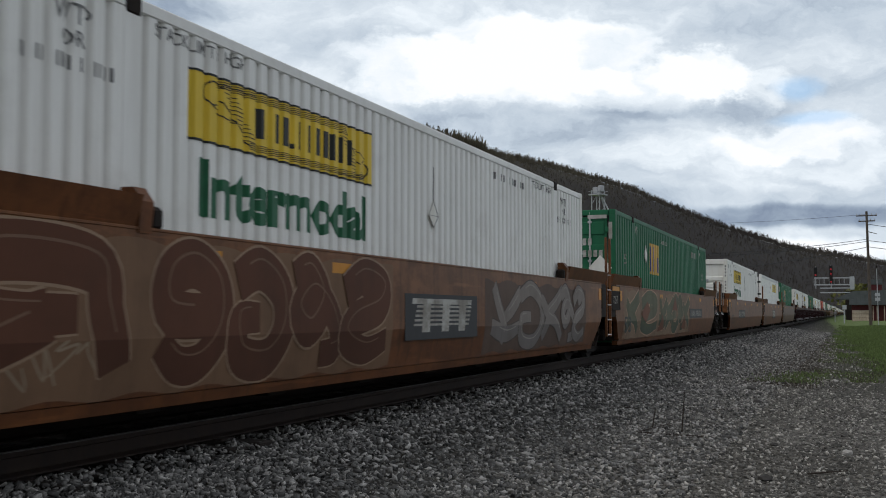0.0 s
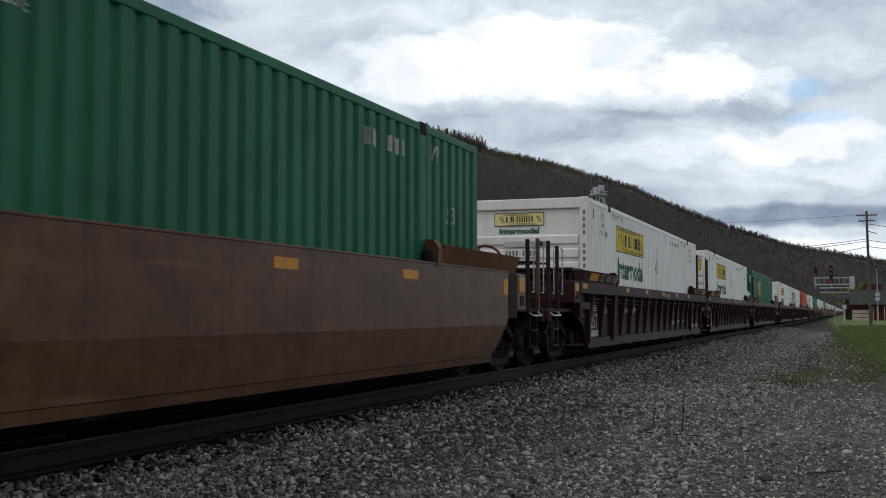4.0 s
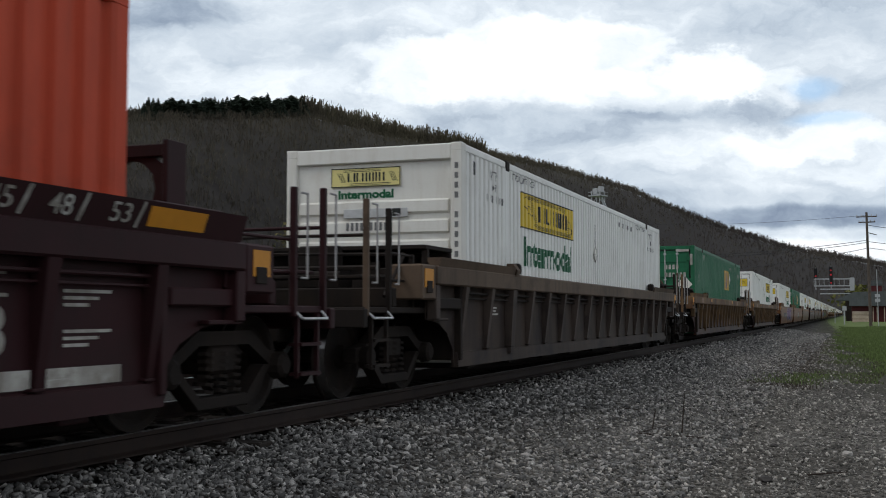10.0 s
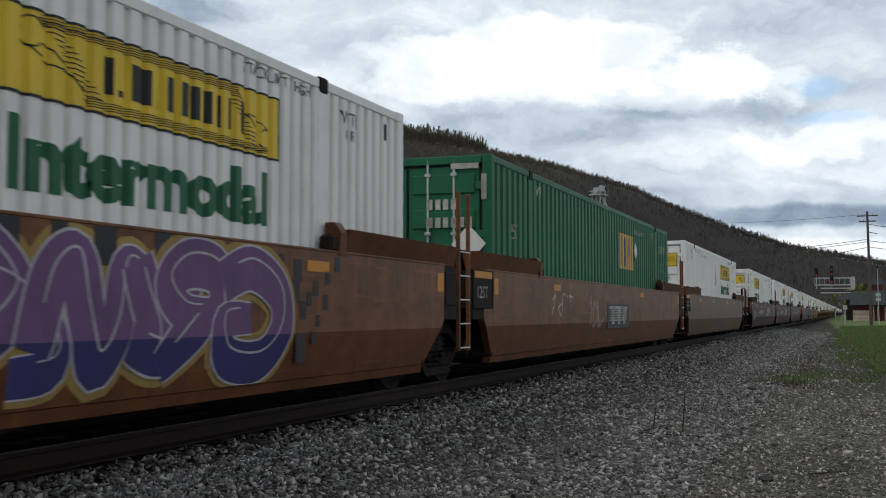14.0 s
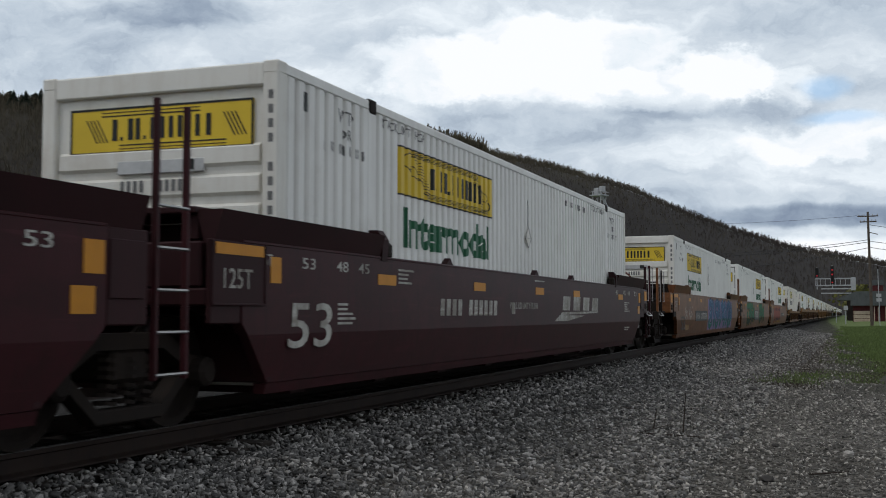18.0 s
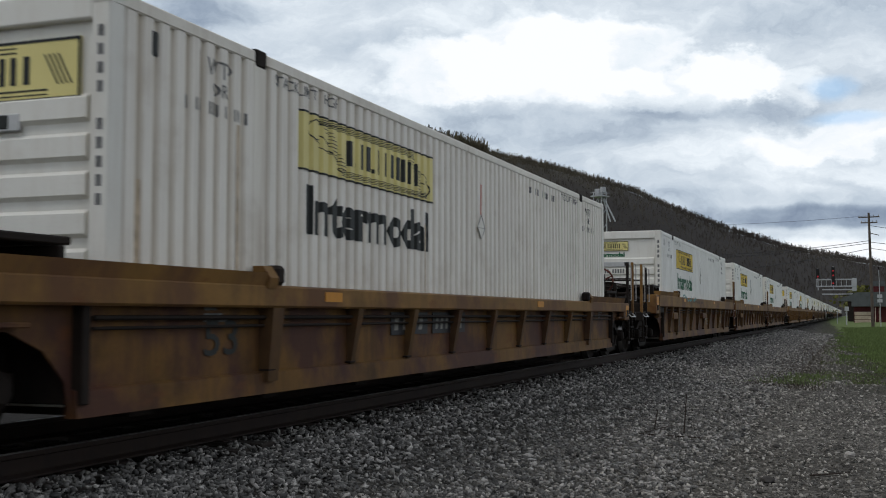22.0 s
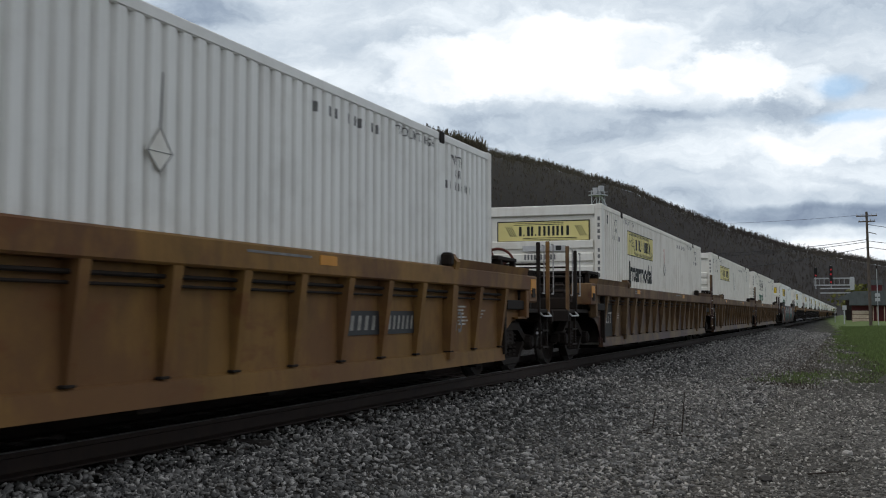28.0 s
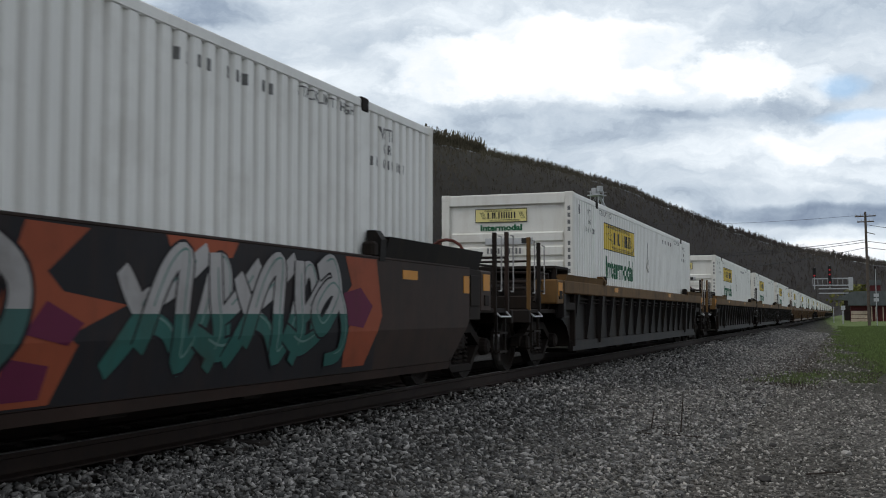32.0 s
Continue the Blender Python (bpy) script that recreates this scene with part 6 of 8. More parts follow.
def cloud_material():
    m = bpy.data.materials.new("cloudy_sky")
    m.use_nodes = True
    nt = m.node_tree
    nt.nodes.clear()
    out = nt.nodes.new("ShaderNodeOutputMaterial")
    em = nt.nodes.new("ShaderNodeEmission")
    nt.links.new(em.outputs[0], out.inputs[0])
    uv = nt.nodes.new("ShaderNodeUVMap")
    uv.uv_map = "sky"

    def vec(op, a, b):
        n = nt.nodes.new("ShaderNodeVectorMath")
        n.operation = op
        for i, v in enumerate((a, b)):
            if isinstance(v, bpy.types.NodeSocket):
                nt.links.new(v, n.inputs[i])
            else:
                n.inputs[i].default_value = v
        return n.outputs["Value"] if op in ("LENGTH", "DOT_PRODUCT") else n.outputs["Vector"]

    def num(op, a, b=0.0, clamp=False):
        n = nt.nodes.new("ShaderNodeMath")
        n.operation, n.use_clamp = op, clamp
        for i, v in enumerate((a, b)):
            if isinstance(v, bpy.types.NodeSocket):
                nt.links.new(v, n.inputs[i])
            else:
                n.inputs[i].default_value = v
        return n.outputs[0]

    def fbm(src, scale, detail, rough, stretch):
        n = nt.nodes.new("ShaderNodeTexNoise")
        n.inputs["Scale"].default_value, n.inputs["Detail"].default_value, n.inputs["Roughness"].default_value = scale, detail, rough
        nt.links.new(vec("MULTIPLY", src, stretch), n.inputs["Vector"])
        return n

    warp = fbm(uv.outputs[0], 6.0, 6.0, 0.58, (1, 1.5, 1))
    w1 = vec("SUBTRACT", warp.outputs["Color"], (0.5, 0.5, 0.5))
    p = vec("ADD", uv.outputs[0], vec("MULTIPLY", w1, (0.24, 0.15, 0)))

    calm = vec("ADD", uv.outputs[0], vec("MULTIPLY", w1, (0.10, 0.035, 0)))

    def spot(cx, cy, rx, ry, soft=0.6):
        """Soft ellipse, ragged where it is hard-edged; centre and radii in widths of the picture."""
        q = vec("MULTIPLY", vec("SUBTRACT", p if soft < 0.75 else calm, (cx, cy, 0)), (1 / rx, 1 / ry, 0))
        n = nt.nodes.new("ShaderNodeMapRange")
        n.interpolation_type = "SMOOTHSTEP"
        n.inputs["From Min"].default_value, n.inputs["From Max"].default_value = 1.0 + soft / 2, 1.0 - soft / 2
        nt.links.new(vec("LENGTH", q, (0, 0, 0)), n.inputs["Value"])
        return n.outputs[0]

    f1 = fbm(p, 11.0, 10.0, 0.58, (1, 2.1, 1)).outputs["Fac"]
    f2 = fbm(uv.outputs[0], 2.6, 5.0, 0.5, (1, 2.6, 1)).outputs["Fac"]
    f3 = fbm(uv.outputs[0], 26.0, 6.0, 0.6, (1, 2.0, 1)).outputs["Fac"]
    d = num("ADD", num("ADD", num("MULTIPLY", f1, 0.64), num("MULTIPLY", f2, 0.30)), num("MULTIPLY", f3, 0.10))
    d = num("ADD", d, 0.04)
    # centre x, centre y, half width, half height, weight, softness
    for cx, cy, rx, ry, wt, soft in ((0.500, 0.080, 0.105, 0.026, 0.26, 0.5), (0.585, 0.070, 0.10, 0.036, 0.22, 0.5), (0.665, 0.052, 0.085, 0.042, 0.30, 0.35), (0.745, 0.090, 0.13, 0.030, 0.24, 0.45),
                                     (0.825, 0.082, 0.065, 0.030, 0.26, 0.4), (0.885, 0.092, 0.040, 0.022, 0.22, 0.5), (0.800, 0.180, 0.105, 0.030, 0.16, 0.6), (0.90, 0.160, 0.10, 0.026, 0.22, 0.5), (0.96, 0.185, 0.08, 0.030, 0.14, 0.7),
                                     (0.95, 0.285, 0.10, 0.013, 0.34, 0.9), (0.31, 0.095, 0.10, 0.020, 0.20, 1.0), (0.55, 0.02, 0.25, 0.018, 0.08, 1.0),
                                     (0.19, 0.010, 0.09, 0.022, -0.22, 1.0), (0.92, 0.247, 0.16, 0.012, -0.36, 0.8), (0.80, 0.228, 0.14, 0.012, -0.12, 1.0), (0.64, 0.140, 0.22, 0.022, -0.10, 0.9), (0.80, 0.125, 0.10, 0.012, -0.10, 0.9), (0.60, 0.205, 0.2, 0.03, -0.05, 1.0), (0.95, 0.02, 0.20, 0.03, -0.05, 1.0), (0.05, 0.06, 0.12, 0.05, -0.08, 1.0)):
        d = num("ADD", d, num("MULTIPLY", spot(cx, cy, rx, ry, soft), wt * (0.82 if wt > 0 else 1.0)))
    r = nt.nodes.new("ShaderNodeValToRGB")
    el = r.color_ramp.elements
    el[0].position, el[0].color = 0.10, (0.19, 0.24, 0.33, 1)
    el[1].position, el[1].color = 0.86, (1.0, 1.0, 1.0, 1)
    for pos, c in ((0.30, (0.34, 0.405, 0.49, 1)), (0.45, (0.53, 0.60, 0.67, 1)), (0.60, (0.69, 0.75, 0.80, 1)), (0.72, (0.85, 0.90, 0.93, 1))):
        e = el.new(pos)
        e.color = c
    nt.links.new(d, r.inputs[0])
    blue = num("MAXIMUM", spot(0.925, 0.100, 0.022, 0.012, 1.2), spot(0.935, 0.134, 0.040, 0.007, 1.2))
    col = mix(nt, num("MULTIPLY", blue, 0.5, True), r.outputs[0], (0.36, 0.62, 0.92))
    nt.links.new(col, em.inputs[0])
    em.inputs["Strength"].default_value = 1.0
    return m


def build_sky():
    """Clouds ahead: a far curved sheet that drifts slowly to the right."""
    R = 4600.0
    az = np.linspace(-75, 45, 61)
    el = np.linspace(-1.5, 42, 30)
    v, uv = [], []
    for e in el:
        for a in az:
            d = Vector((math.sin(radians(a)) * math.cos(radians(e)), math.cos(radians(a)) * math.cos(radians(e)), math.sin(radians(e))))
            v.append(tuple(d * R))
            x, y = view_px(d)
            uv.append((max(-3, min(4, x / 1568)), max(-3, min(3, y / 1568))))
    n = len(az)
    f = [(j * n + i, (j + 1) * n + i, (j + 1) * n + i + 1, j * n + i + 1) for j in range(len(el) - 1) for i in range(n - 1)]
    me = bpy.data.meshes.new("backdrop_sky")
    me.from_pydata(v, [], f)
    lay = me.uv_layers.new(name="sky")
    for lp in me.loops:
        lay.data[lp.index].uv = uv[lp.vertex_index]
    me.materials.append(cloud_material())
    return tagged(new("backdrop_sky", me), "bright broken clouds over grey ones with small blue gaps", "sky", kind="structure")


# ================= hills =================
CREST = [(-500, 150), (-200, 165), (0, 178), (110, 192), (210, 208), (320, 205), (450, 208), (540, 208), (640, 222), (760, 248), (880, 273), (1010, 305), (1120, 335), (1210, 372), (1300, 408), (1400, 436), (1490, 455), (1568, 470), (1700, 490), (1950, 510)]


def crest_py(px):
    for (a, b), (c, d) in zip(CREST, CREST[1:]):
        if a <= px <= c:
            return b + (d - b) * (px - a) / (c - a)
    return CREST[0][1] if px < 0 else CREST[-1][1]


def crest_r(px):
    return 620 + 1500 * ease(200, 1600, px)


def hill_point(px, t):
    """Point on the slope: t 0 at the foot, 1 at the crest, above 1 behind it."""
    d = view_dir(px, 556)
    flat_d = Vector((d.x, d.y, 0)).normalized()
    r = crest_r(px)
    top = (EYE + view_dir(px, crest_py(px)) * (r / max(0.2, Vector((view_dir(px, crest_py(px)).x, view_dir(px, crest_py(px)).y, 0)).length))).z - 1.6 * r / 800
    h = -1.5 + (top + 1.5) * (ease(0, 1, t) * 0.6 + 0.4 * t if t <= 1 else 1 - 0.25 * (t - 1) * 2)
    p = flat_d * (r * (0.50 + 0.50 * t))
    return Vector((p.x, p.y, h + 5 * noise.noise((p.x * 0.006, p.y * 0.006, 0.3)) * min(1, t * 2)))


def near_slope(nt, col, k):
    """The near end of the ridge carries younger, olive growth."""
    co = nt.nodes.new("ShaderNodeTexCoord")
    sep = nt.nodes.new("ShaderNodeSeparateXYZ")
    nt.links.new(co.outputs["Object"], sep.inputs[0])
    r = nt.nodes.new("ShaderNodeMapRange")
    r.inputs["From Min"].default_value, r.inputs["From Max"].default_value = -260.0, -400.0
    nt.links.new(sep.outputs[0], r.inputs["Value"])
    return mix(nt, r.outputs[0], col, mix(nt, 1.0, col, k, "MULTIPLY"))


def build_hill():
    cols = list(range(-500, 1951, 25))
    rows = [0, 0.06, 0.13, 0.21, 0.3, 0.4, 0.5, 0.6, 0.7, 0.8, 0.9, 1.0, 1.15, 1.4]
    v = [tuple(hill_point(px, t)) for t in rows for px in cols]
    n = len(cols)
    f = [(j * n + i, j * n + i + 1, (j + 1) * n + i + 1, (j + 1) * n + i) for j in range(len(rows) - 1) for i in range(n - 1)]
    m, nt, b = nodes_of("leaf_litter_slope")
    a = noise_node(nt, 0.012, 6.0, 0.7)
    c = noise_node(nt, 0.16, 7.0, 0.8, (1, 1, 0.7))
    col = mix(nt, 0.6, ramp(nt, a.outputs["Fac"], 0.35, 0.7, (0.022, 0.020, 0.020), (0.042, 0.038, 0.032)), ramp(nt, c.outputs["Fac"], 0.32, 0.72, (0.020, 0.018, 0.018), (0.052, 0.046, 0.040)))
    nt.links.new(near_slope(nt, col, (1.45, 1.45, 1.22)), b.inputs["Base Color"])
    b.inputs["Roughness"].default_value = 1.0
    b.inputs["Specular IOR Level"].default_value = 0.1
    me = bpy.data.meshes.new("hillside")
    me.from_pydata(v, [], f)
    me.shade_smooth()
    me.materials.append(m)
    tagged(new("hillside", me), "long wooded ridge in early spring behind the track", "hill", kind="structure")


def bare_woods():
    """Leafless trees all over the slope: thin trunks under fans of fine twigs."""
    rng = np.random.default_rng(11)
    cols = np.arange(-500, 1951, 10.0)
    rows = np.linspace(0, 1.1, 34)
    grid = np.array([[tuple(hill_point(px, t)) for px in cols] for t in rows])
    n = 30000
    px = rng.uniform(-200, 1700, n)
    t = 1.0 - 0.97 * rng.random(n) ** 1.3
    edge = rng.random(n) < 0.36
    t[edge] = rng.uniform(0.955, 1.02, edge.sum())
    fx, fy = (px + 500) / 10.0, t / (1.1 / 33)
    ix, iy = fx.astype(int), fy.astype(int)
    ux, uy = (fx - ix)[:, None], (fy - iy)[:, None]
    p = (grid[iy, ix] * (1 - ux) + grid[iy, ix + 1] * ux) * (1 - uy) + (grid[iy + 1, ix] * (1 - ux) + grid[iy + 1, ix + 1] * ux) * uy
    p[:, 2] -= 0.6
    far = np.linalg.norm(p[:, :2], axis=1)
    h = rng.uniform(2.8, 7.0, n) * (0.75 + 0.42 * far / 1000)
    h[edge] *= rng.uniform(0.75, 1.55, edge.sum())
    h[edge & (px > 520) & (px < 860)] *= 1.7
    k = 12
    a = rng.uniform(0, 2 * math.pi, (n, k))
    reach = h[:, None] * rng.uniform(0.05, 0.36, (n, k))
    q = np.repeat(p[:, None, :], k, 1)
    q[:, :, 2] += h[:, None] * rng.uniform(0.0, 0.55, (n, k))
    e = np.repeat(p[:, None, :], k, 1)
    e[:, :, 0] += np.cos(a) * reach
    e[:, :, 1] += np.sin(a) * reach
    e[:, :, 2] = q[:, :, 2] + h[:, None] * rng.uniform(0.18, 0.5, (n, k))
    w = h[:, None] * rng.uniform(0.014, 0.032, (n, k))
    d = np.stack([-np.sin(a) * w, np.cos(a) * w, 0.3 * w], 2)
    q[:, 0] = p - d[:, 0] * 0.8
    e[:, 0] = p
    e[:, 0, 2] += h * 0.9
    v = np.stack([q, e + d, e - d], 2).reshape(-1, 3)
    me = bpy.data.meshes.new("bare_woods")
    m3 = n * k
    me.vertices.add(m3 * 3)
    me.vertices.foreach_set("co", v.reshape(-1))
    me.loops.add(m3 * 3)
    me.loops.foreach_set("vertex_index", np.arange(m3 * 3, dtype=np.int32))
    me.polygons.add(m3)
    me.polygons.foreach_set("loop_start", np.arange(0, m3 * 3, 3, dtype=np.int32))
    me.update(calc_edges=True)
    m, nt, b = nodes_of("bare_twigs")
    c = noise_node(nt, 0.010, 5.0, 0.7)
    g = nt.nodes.new("ShaderNodeNewGeometry")
    c1 = ramp(nt, c.outputs["Fac"], 0.35, 0.68, (0.058, 0.050, 0.047), (0.105, 0.094, 0.078))
    c2 = ramp(nt, g.outputs["Random Per Island"], 0.0, 1.0, (0.72, 0.72, 0.72), (1.25, 1.22, 1.16))
    tone = near_slope(nt, mix(nt, 1.0, c1, c2, "MULTIPLY"), (1.35, 1.38, 1.15))
    df, tl, ms = nt.nodes.new("ShaderNodeBsdfDiffuse"), nt.nodes.new("ShaderNodeBsdfTranslucent"), nt.nodes.new("ShaderNodeMixShader")
    nt.links.new(tone, df.inputs[0])
    nt.links.new(tone, tl.inputs[0])
    nt.links.new(df.outputs[0], ms.inputs[1])
    nt.links.new(tl.outputs[0], ms.inputs[2])
    ms.inputs[0].default_value = 0.2
    nt.links.new(ms.outputs[0], nt.nodes["Material Output"].inputs[0])
    me.materials.append(m)
    tagged(new("bare_woods", me), "grey-brown leafless woods covering the ridge", "woods", kind="stuff")


M_NEEDLE = plain("dark_conifer_needles", (0.012, 0.022, 0.011), 0.9, vary=0.5, scale=0.6)
M_BARK = plain("tree_bark", (0.04, 0.032, 0.026), 0.9, vary=0.3, scale=2.0)


def conifer(seed, h, pine=False):
    """Tapered trunk with tiers of drooping needle sprays."""
    rng = random.Random(seed)
    root = thing("conifer_tree", "dark green conifer standing on the ridge", "tree", "conifers on the ridge")
    part("trunk", Mesh().tube((0, 0, 0), (0, 0, h), 0.018 * h, 7, 0.004 * h), M_BARK, root)
    m = Mesh()
    z = (0.22 if pine else 0.12) * h
    while z < h * 0.985:
        q = (z / h - 0.1) / 0.9
        reach = (0.34 * (1 - q) + 0.03 if not pine else 0.30 * math.sin(math.pi * min(1, max(0.25, (z / h - 0.12) / 0.90)))) * h
        for i in range(20):
            a = rng.uniform(0, 6.28)
            rr = reach * rng.uniform(0.55, 1.15)
            d = Vector((math.cos(a), math.sin(a), 0))
            s = Vector((-math.sin(a), math.cos(a), 0)) * rr * 0.24
            p0 = Vector((0, 0, z + rng.uniform(-0.01, 0.02) * h))
            p1 = p0 + d * rr + Vector((0, 0, (-0.10 if not pine else 0.06) * rr))
            mid = (p0 + p1) / 2 + Vector((0, 0, 0.06 * rr))
            m.add([tuple(p0), tuple(mid + s), tuple(p1), tuple(mid - s), tuple(mid + Vector((0, 0, 0.16 * rr)))], [(0, 1, 4), (1, 2, 4), (2, 3, 4), (3, 0, 4), (0, 3, 2, 1)])
        z += h * (0.045 if not pine else 0.06)
    part("crown", m, M_NEEDLE, root)
    return root


def place_conifers():
    rng = random.Random(3)
    protos = [conifer(1, 1.0), conifer(2, 1.0), conifer(4, 1.0, True)]
    spots = [(-60, 24, 0), (-25, 20, 1), (8, 22, 2), (28, 20, 0), (52, 24, 2), (78, 22, 2), (98, 26, 0), (150, 20, 1), (165, 24, 0), (185, 16, 0), (210, 26, 1), (257, 32, 0), (288, 26, 1), (345, 22, 2), (362, 18, 2), (382, 24, 1), (418, 32, 2), (440, 24, 0), (470, 34, 0), (488, 26, 2), (512, 30, 2), (525, 24, 0), (-10, 14, 2), (40, 13, 0), (66, 16, 1), (116, 14, 2), (178, 12, 1), (222, 14, 0), (272, 15, 0), (330, 14, 0), (353, 16, 1), (398, 16, 0), (408, 18, 2), (452, 16, 1), (480, 20, 1), (500, 20, 0), (534, 14, 1)]
    spots += [(px + rng.uniform(-4, 4), rng.uniform(20, 30), rng.randrange(3)) for px in list(range(330, 536, 6)) + [245, 262, 275, 290, 302, 318, 15, 35, 60, 85, 105, 160, 200]]
    used = set()
    for n_spot, (px, size, kind) in enumerate(spots):
        p = hill_point(px, rng.uniform(0.93, 0.98) if n_spot >= 37 else 1.0)
        h = (size + 7) / 1960 * p.length * 1.05
        mat = Matrix.LocRotScale(p - Vector((0, 0, 0.5)), Euler((0, 0, rng.uniform(0, 6))), (h * 1.3, h * 1.3, h * 1.04))
        if kind not in used:
            used.add(kind)
            protos[kind].matrix_basis = mat
        else:
            c = copy_thing(protos[kind], Matrix())
            c.matrix_basis = mat


# ================= far things =================
M_POLE = plain("weathered_pole_wood", (0.085, 0.068, 0.055), 0.85, vary=0.25, scale=3.0)
M_GALV = plain("galvanised_steel", (0.36, 0.37, 0.38), 0.55, 0.2)
M_SIGBLACK = plain("signal_black", (0.012, 0.012, 0.012), 0.6)
M_ROOF = paint("grey_roof", (0.085, 0.094, 0.094), (0.04, 0.035, 0.03), 0.4, 0.8)
M_REDWALL = paint("dull_red_wall", (0.075, 0.020, 0.020), (0.04, 0.02, 0.02), 0.5, 0.8)
M_TAN = paint("pale_tan_boards", (0.46, 0.38, 0.29), (0.15, 0.1, 0.07), 0.4, 0.8)
M_WIRE = plain("cable_black", (0.02, 0.02, 0.022), 0.6)


def glow(name, col, strength):
    m = bpy.data.materials.new(name)
    m.use_nodes = True
    b = m.node_tree.nodes["Principled BSDF"]
    b.inputs["Base Color"].default_value = (*col, 1)
    b.inputs["Emission Color"].default_value = (*col, 1)
    b.inputs["Emission Strength"].default_value = strength
    return m


M_REDLAMP = glow("red_signal_lens", (0.6, 0.02, 0.03), 0.08)


def at(px, py, dist):
    """Place at a distance along the track through a spot of the main view."""
    d = view_dir(px, py)
    return EYE + d * (dist / d.y)


def utility_pole():
    b = at(1541, 566, 150)
    root = thing("utility_pole", "weathered wooden utility pole with two crossarms", "utility pole")
    top = at(1536.5, 375, 150).z
    g = ground_z(b.x, b.y)
    root.matrix_basis = pose(b.x, b.y, g, 0, -0.9, 0)
    h = top - g
    part("pole", Mesh().tube((0, 0, -0.3), (0, 0, h), 0.21, 12, 0.14), M_POLE, root)
    for z, w in ((h - 0.55, 1.25), (h - 1.25, 1.0)):
        arm = part("crossarm", Mesh().box(-w, w, -0.07, 0.05, z - 0.07, z + 0.07, 0.015), M_POLE, root)
        for x in (-w + 0.1, -w * 0.45, w * 0.45, w - 0.1):
            part("insulator", Mesh().tube((x, 0, z + 0.07), (x, 0, z + 0.28), 0.06, 8, 0.035), M_GALV, arm)
    part("transformer_arm", Mesh().tube((0.1, 0, h - 2.6), (1.1, 0, h - 2.9), 0.05, 6), M_POLE, root)
    part("sign_plate", Mesh().box(0.62, 1.22, -0.10, -0.06, 3.68, 4.10, 0.01), M_GALV, root, "white sign plates")
    part("sign_plate", Mesh().box(0.62, 1.22, -0.10, -0.06, 3.10, 3.52, 0.01), M_GALV, root, "white sign plates")
    part("sign_post", Mesh().tube((0.92, -0.04, 0), (0.92, -0.04, 7.2), 0.05, 6), M_GALV, root, "thin steel post")
    return b


def cables():
    def wire(name, p0, p1, sag, r=0.03):
        n, k = 18, 6
        pts = [p0.lerp(p1, i / n) - Vector((0, 0, sag * 4 * (i / n) * (1 - i / n))) for i in range(n + 1)]
        d = (p1 - p0).normalized()
        u = d.cross(Vector((0, 0, 1))).normalized()
        w = d.cross(u)
        v = [tuple(p + (u * math.cos(6.2832 * j / k) + w * math.sin(6.2832 * j / k)) * r) for p in pts for j in range(k)]
        f = [(i * k + j, i * k + (j + 1) % k, (i + 1) * k + (j + 1) % k, (i + 1) * k + j) for i in range(n) for j in range(k)]
        tagged(part(name, Mesh().add(v, f), M_WIRE), "black overhead cable between poles", "cable", "overhead cables")
    top = lambda py: at(1537, py, 150)
    for py, (qx, qy, qd), sag in ((424, (930, 452, 95), 0.8), (428, (930, 457, 95), 0.8), (438, (930, 497, 95), 0.9), (398, (2000, 400, 120), 1.0), (427, (2000, 436, 120), 0.7), (438, (2000, 452, 120), 0.7), (380, (930, 380, 220), 1.6)):
        wire("overhead_cable", top(py), at(qx, qy, qd), sag, 0.035 if py != 380 else 0.02)


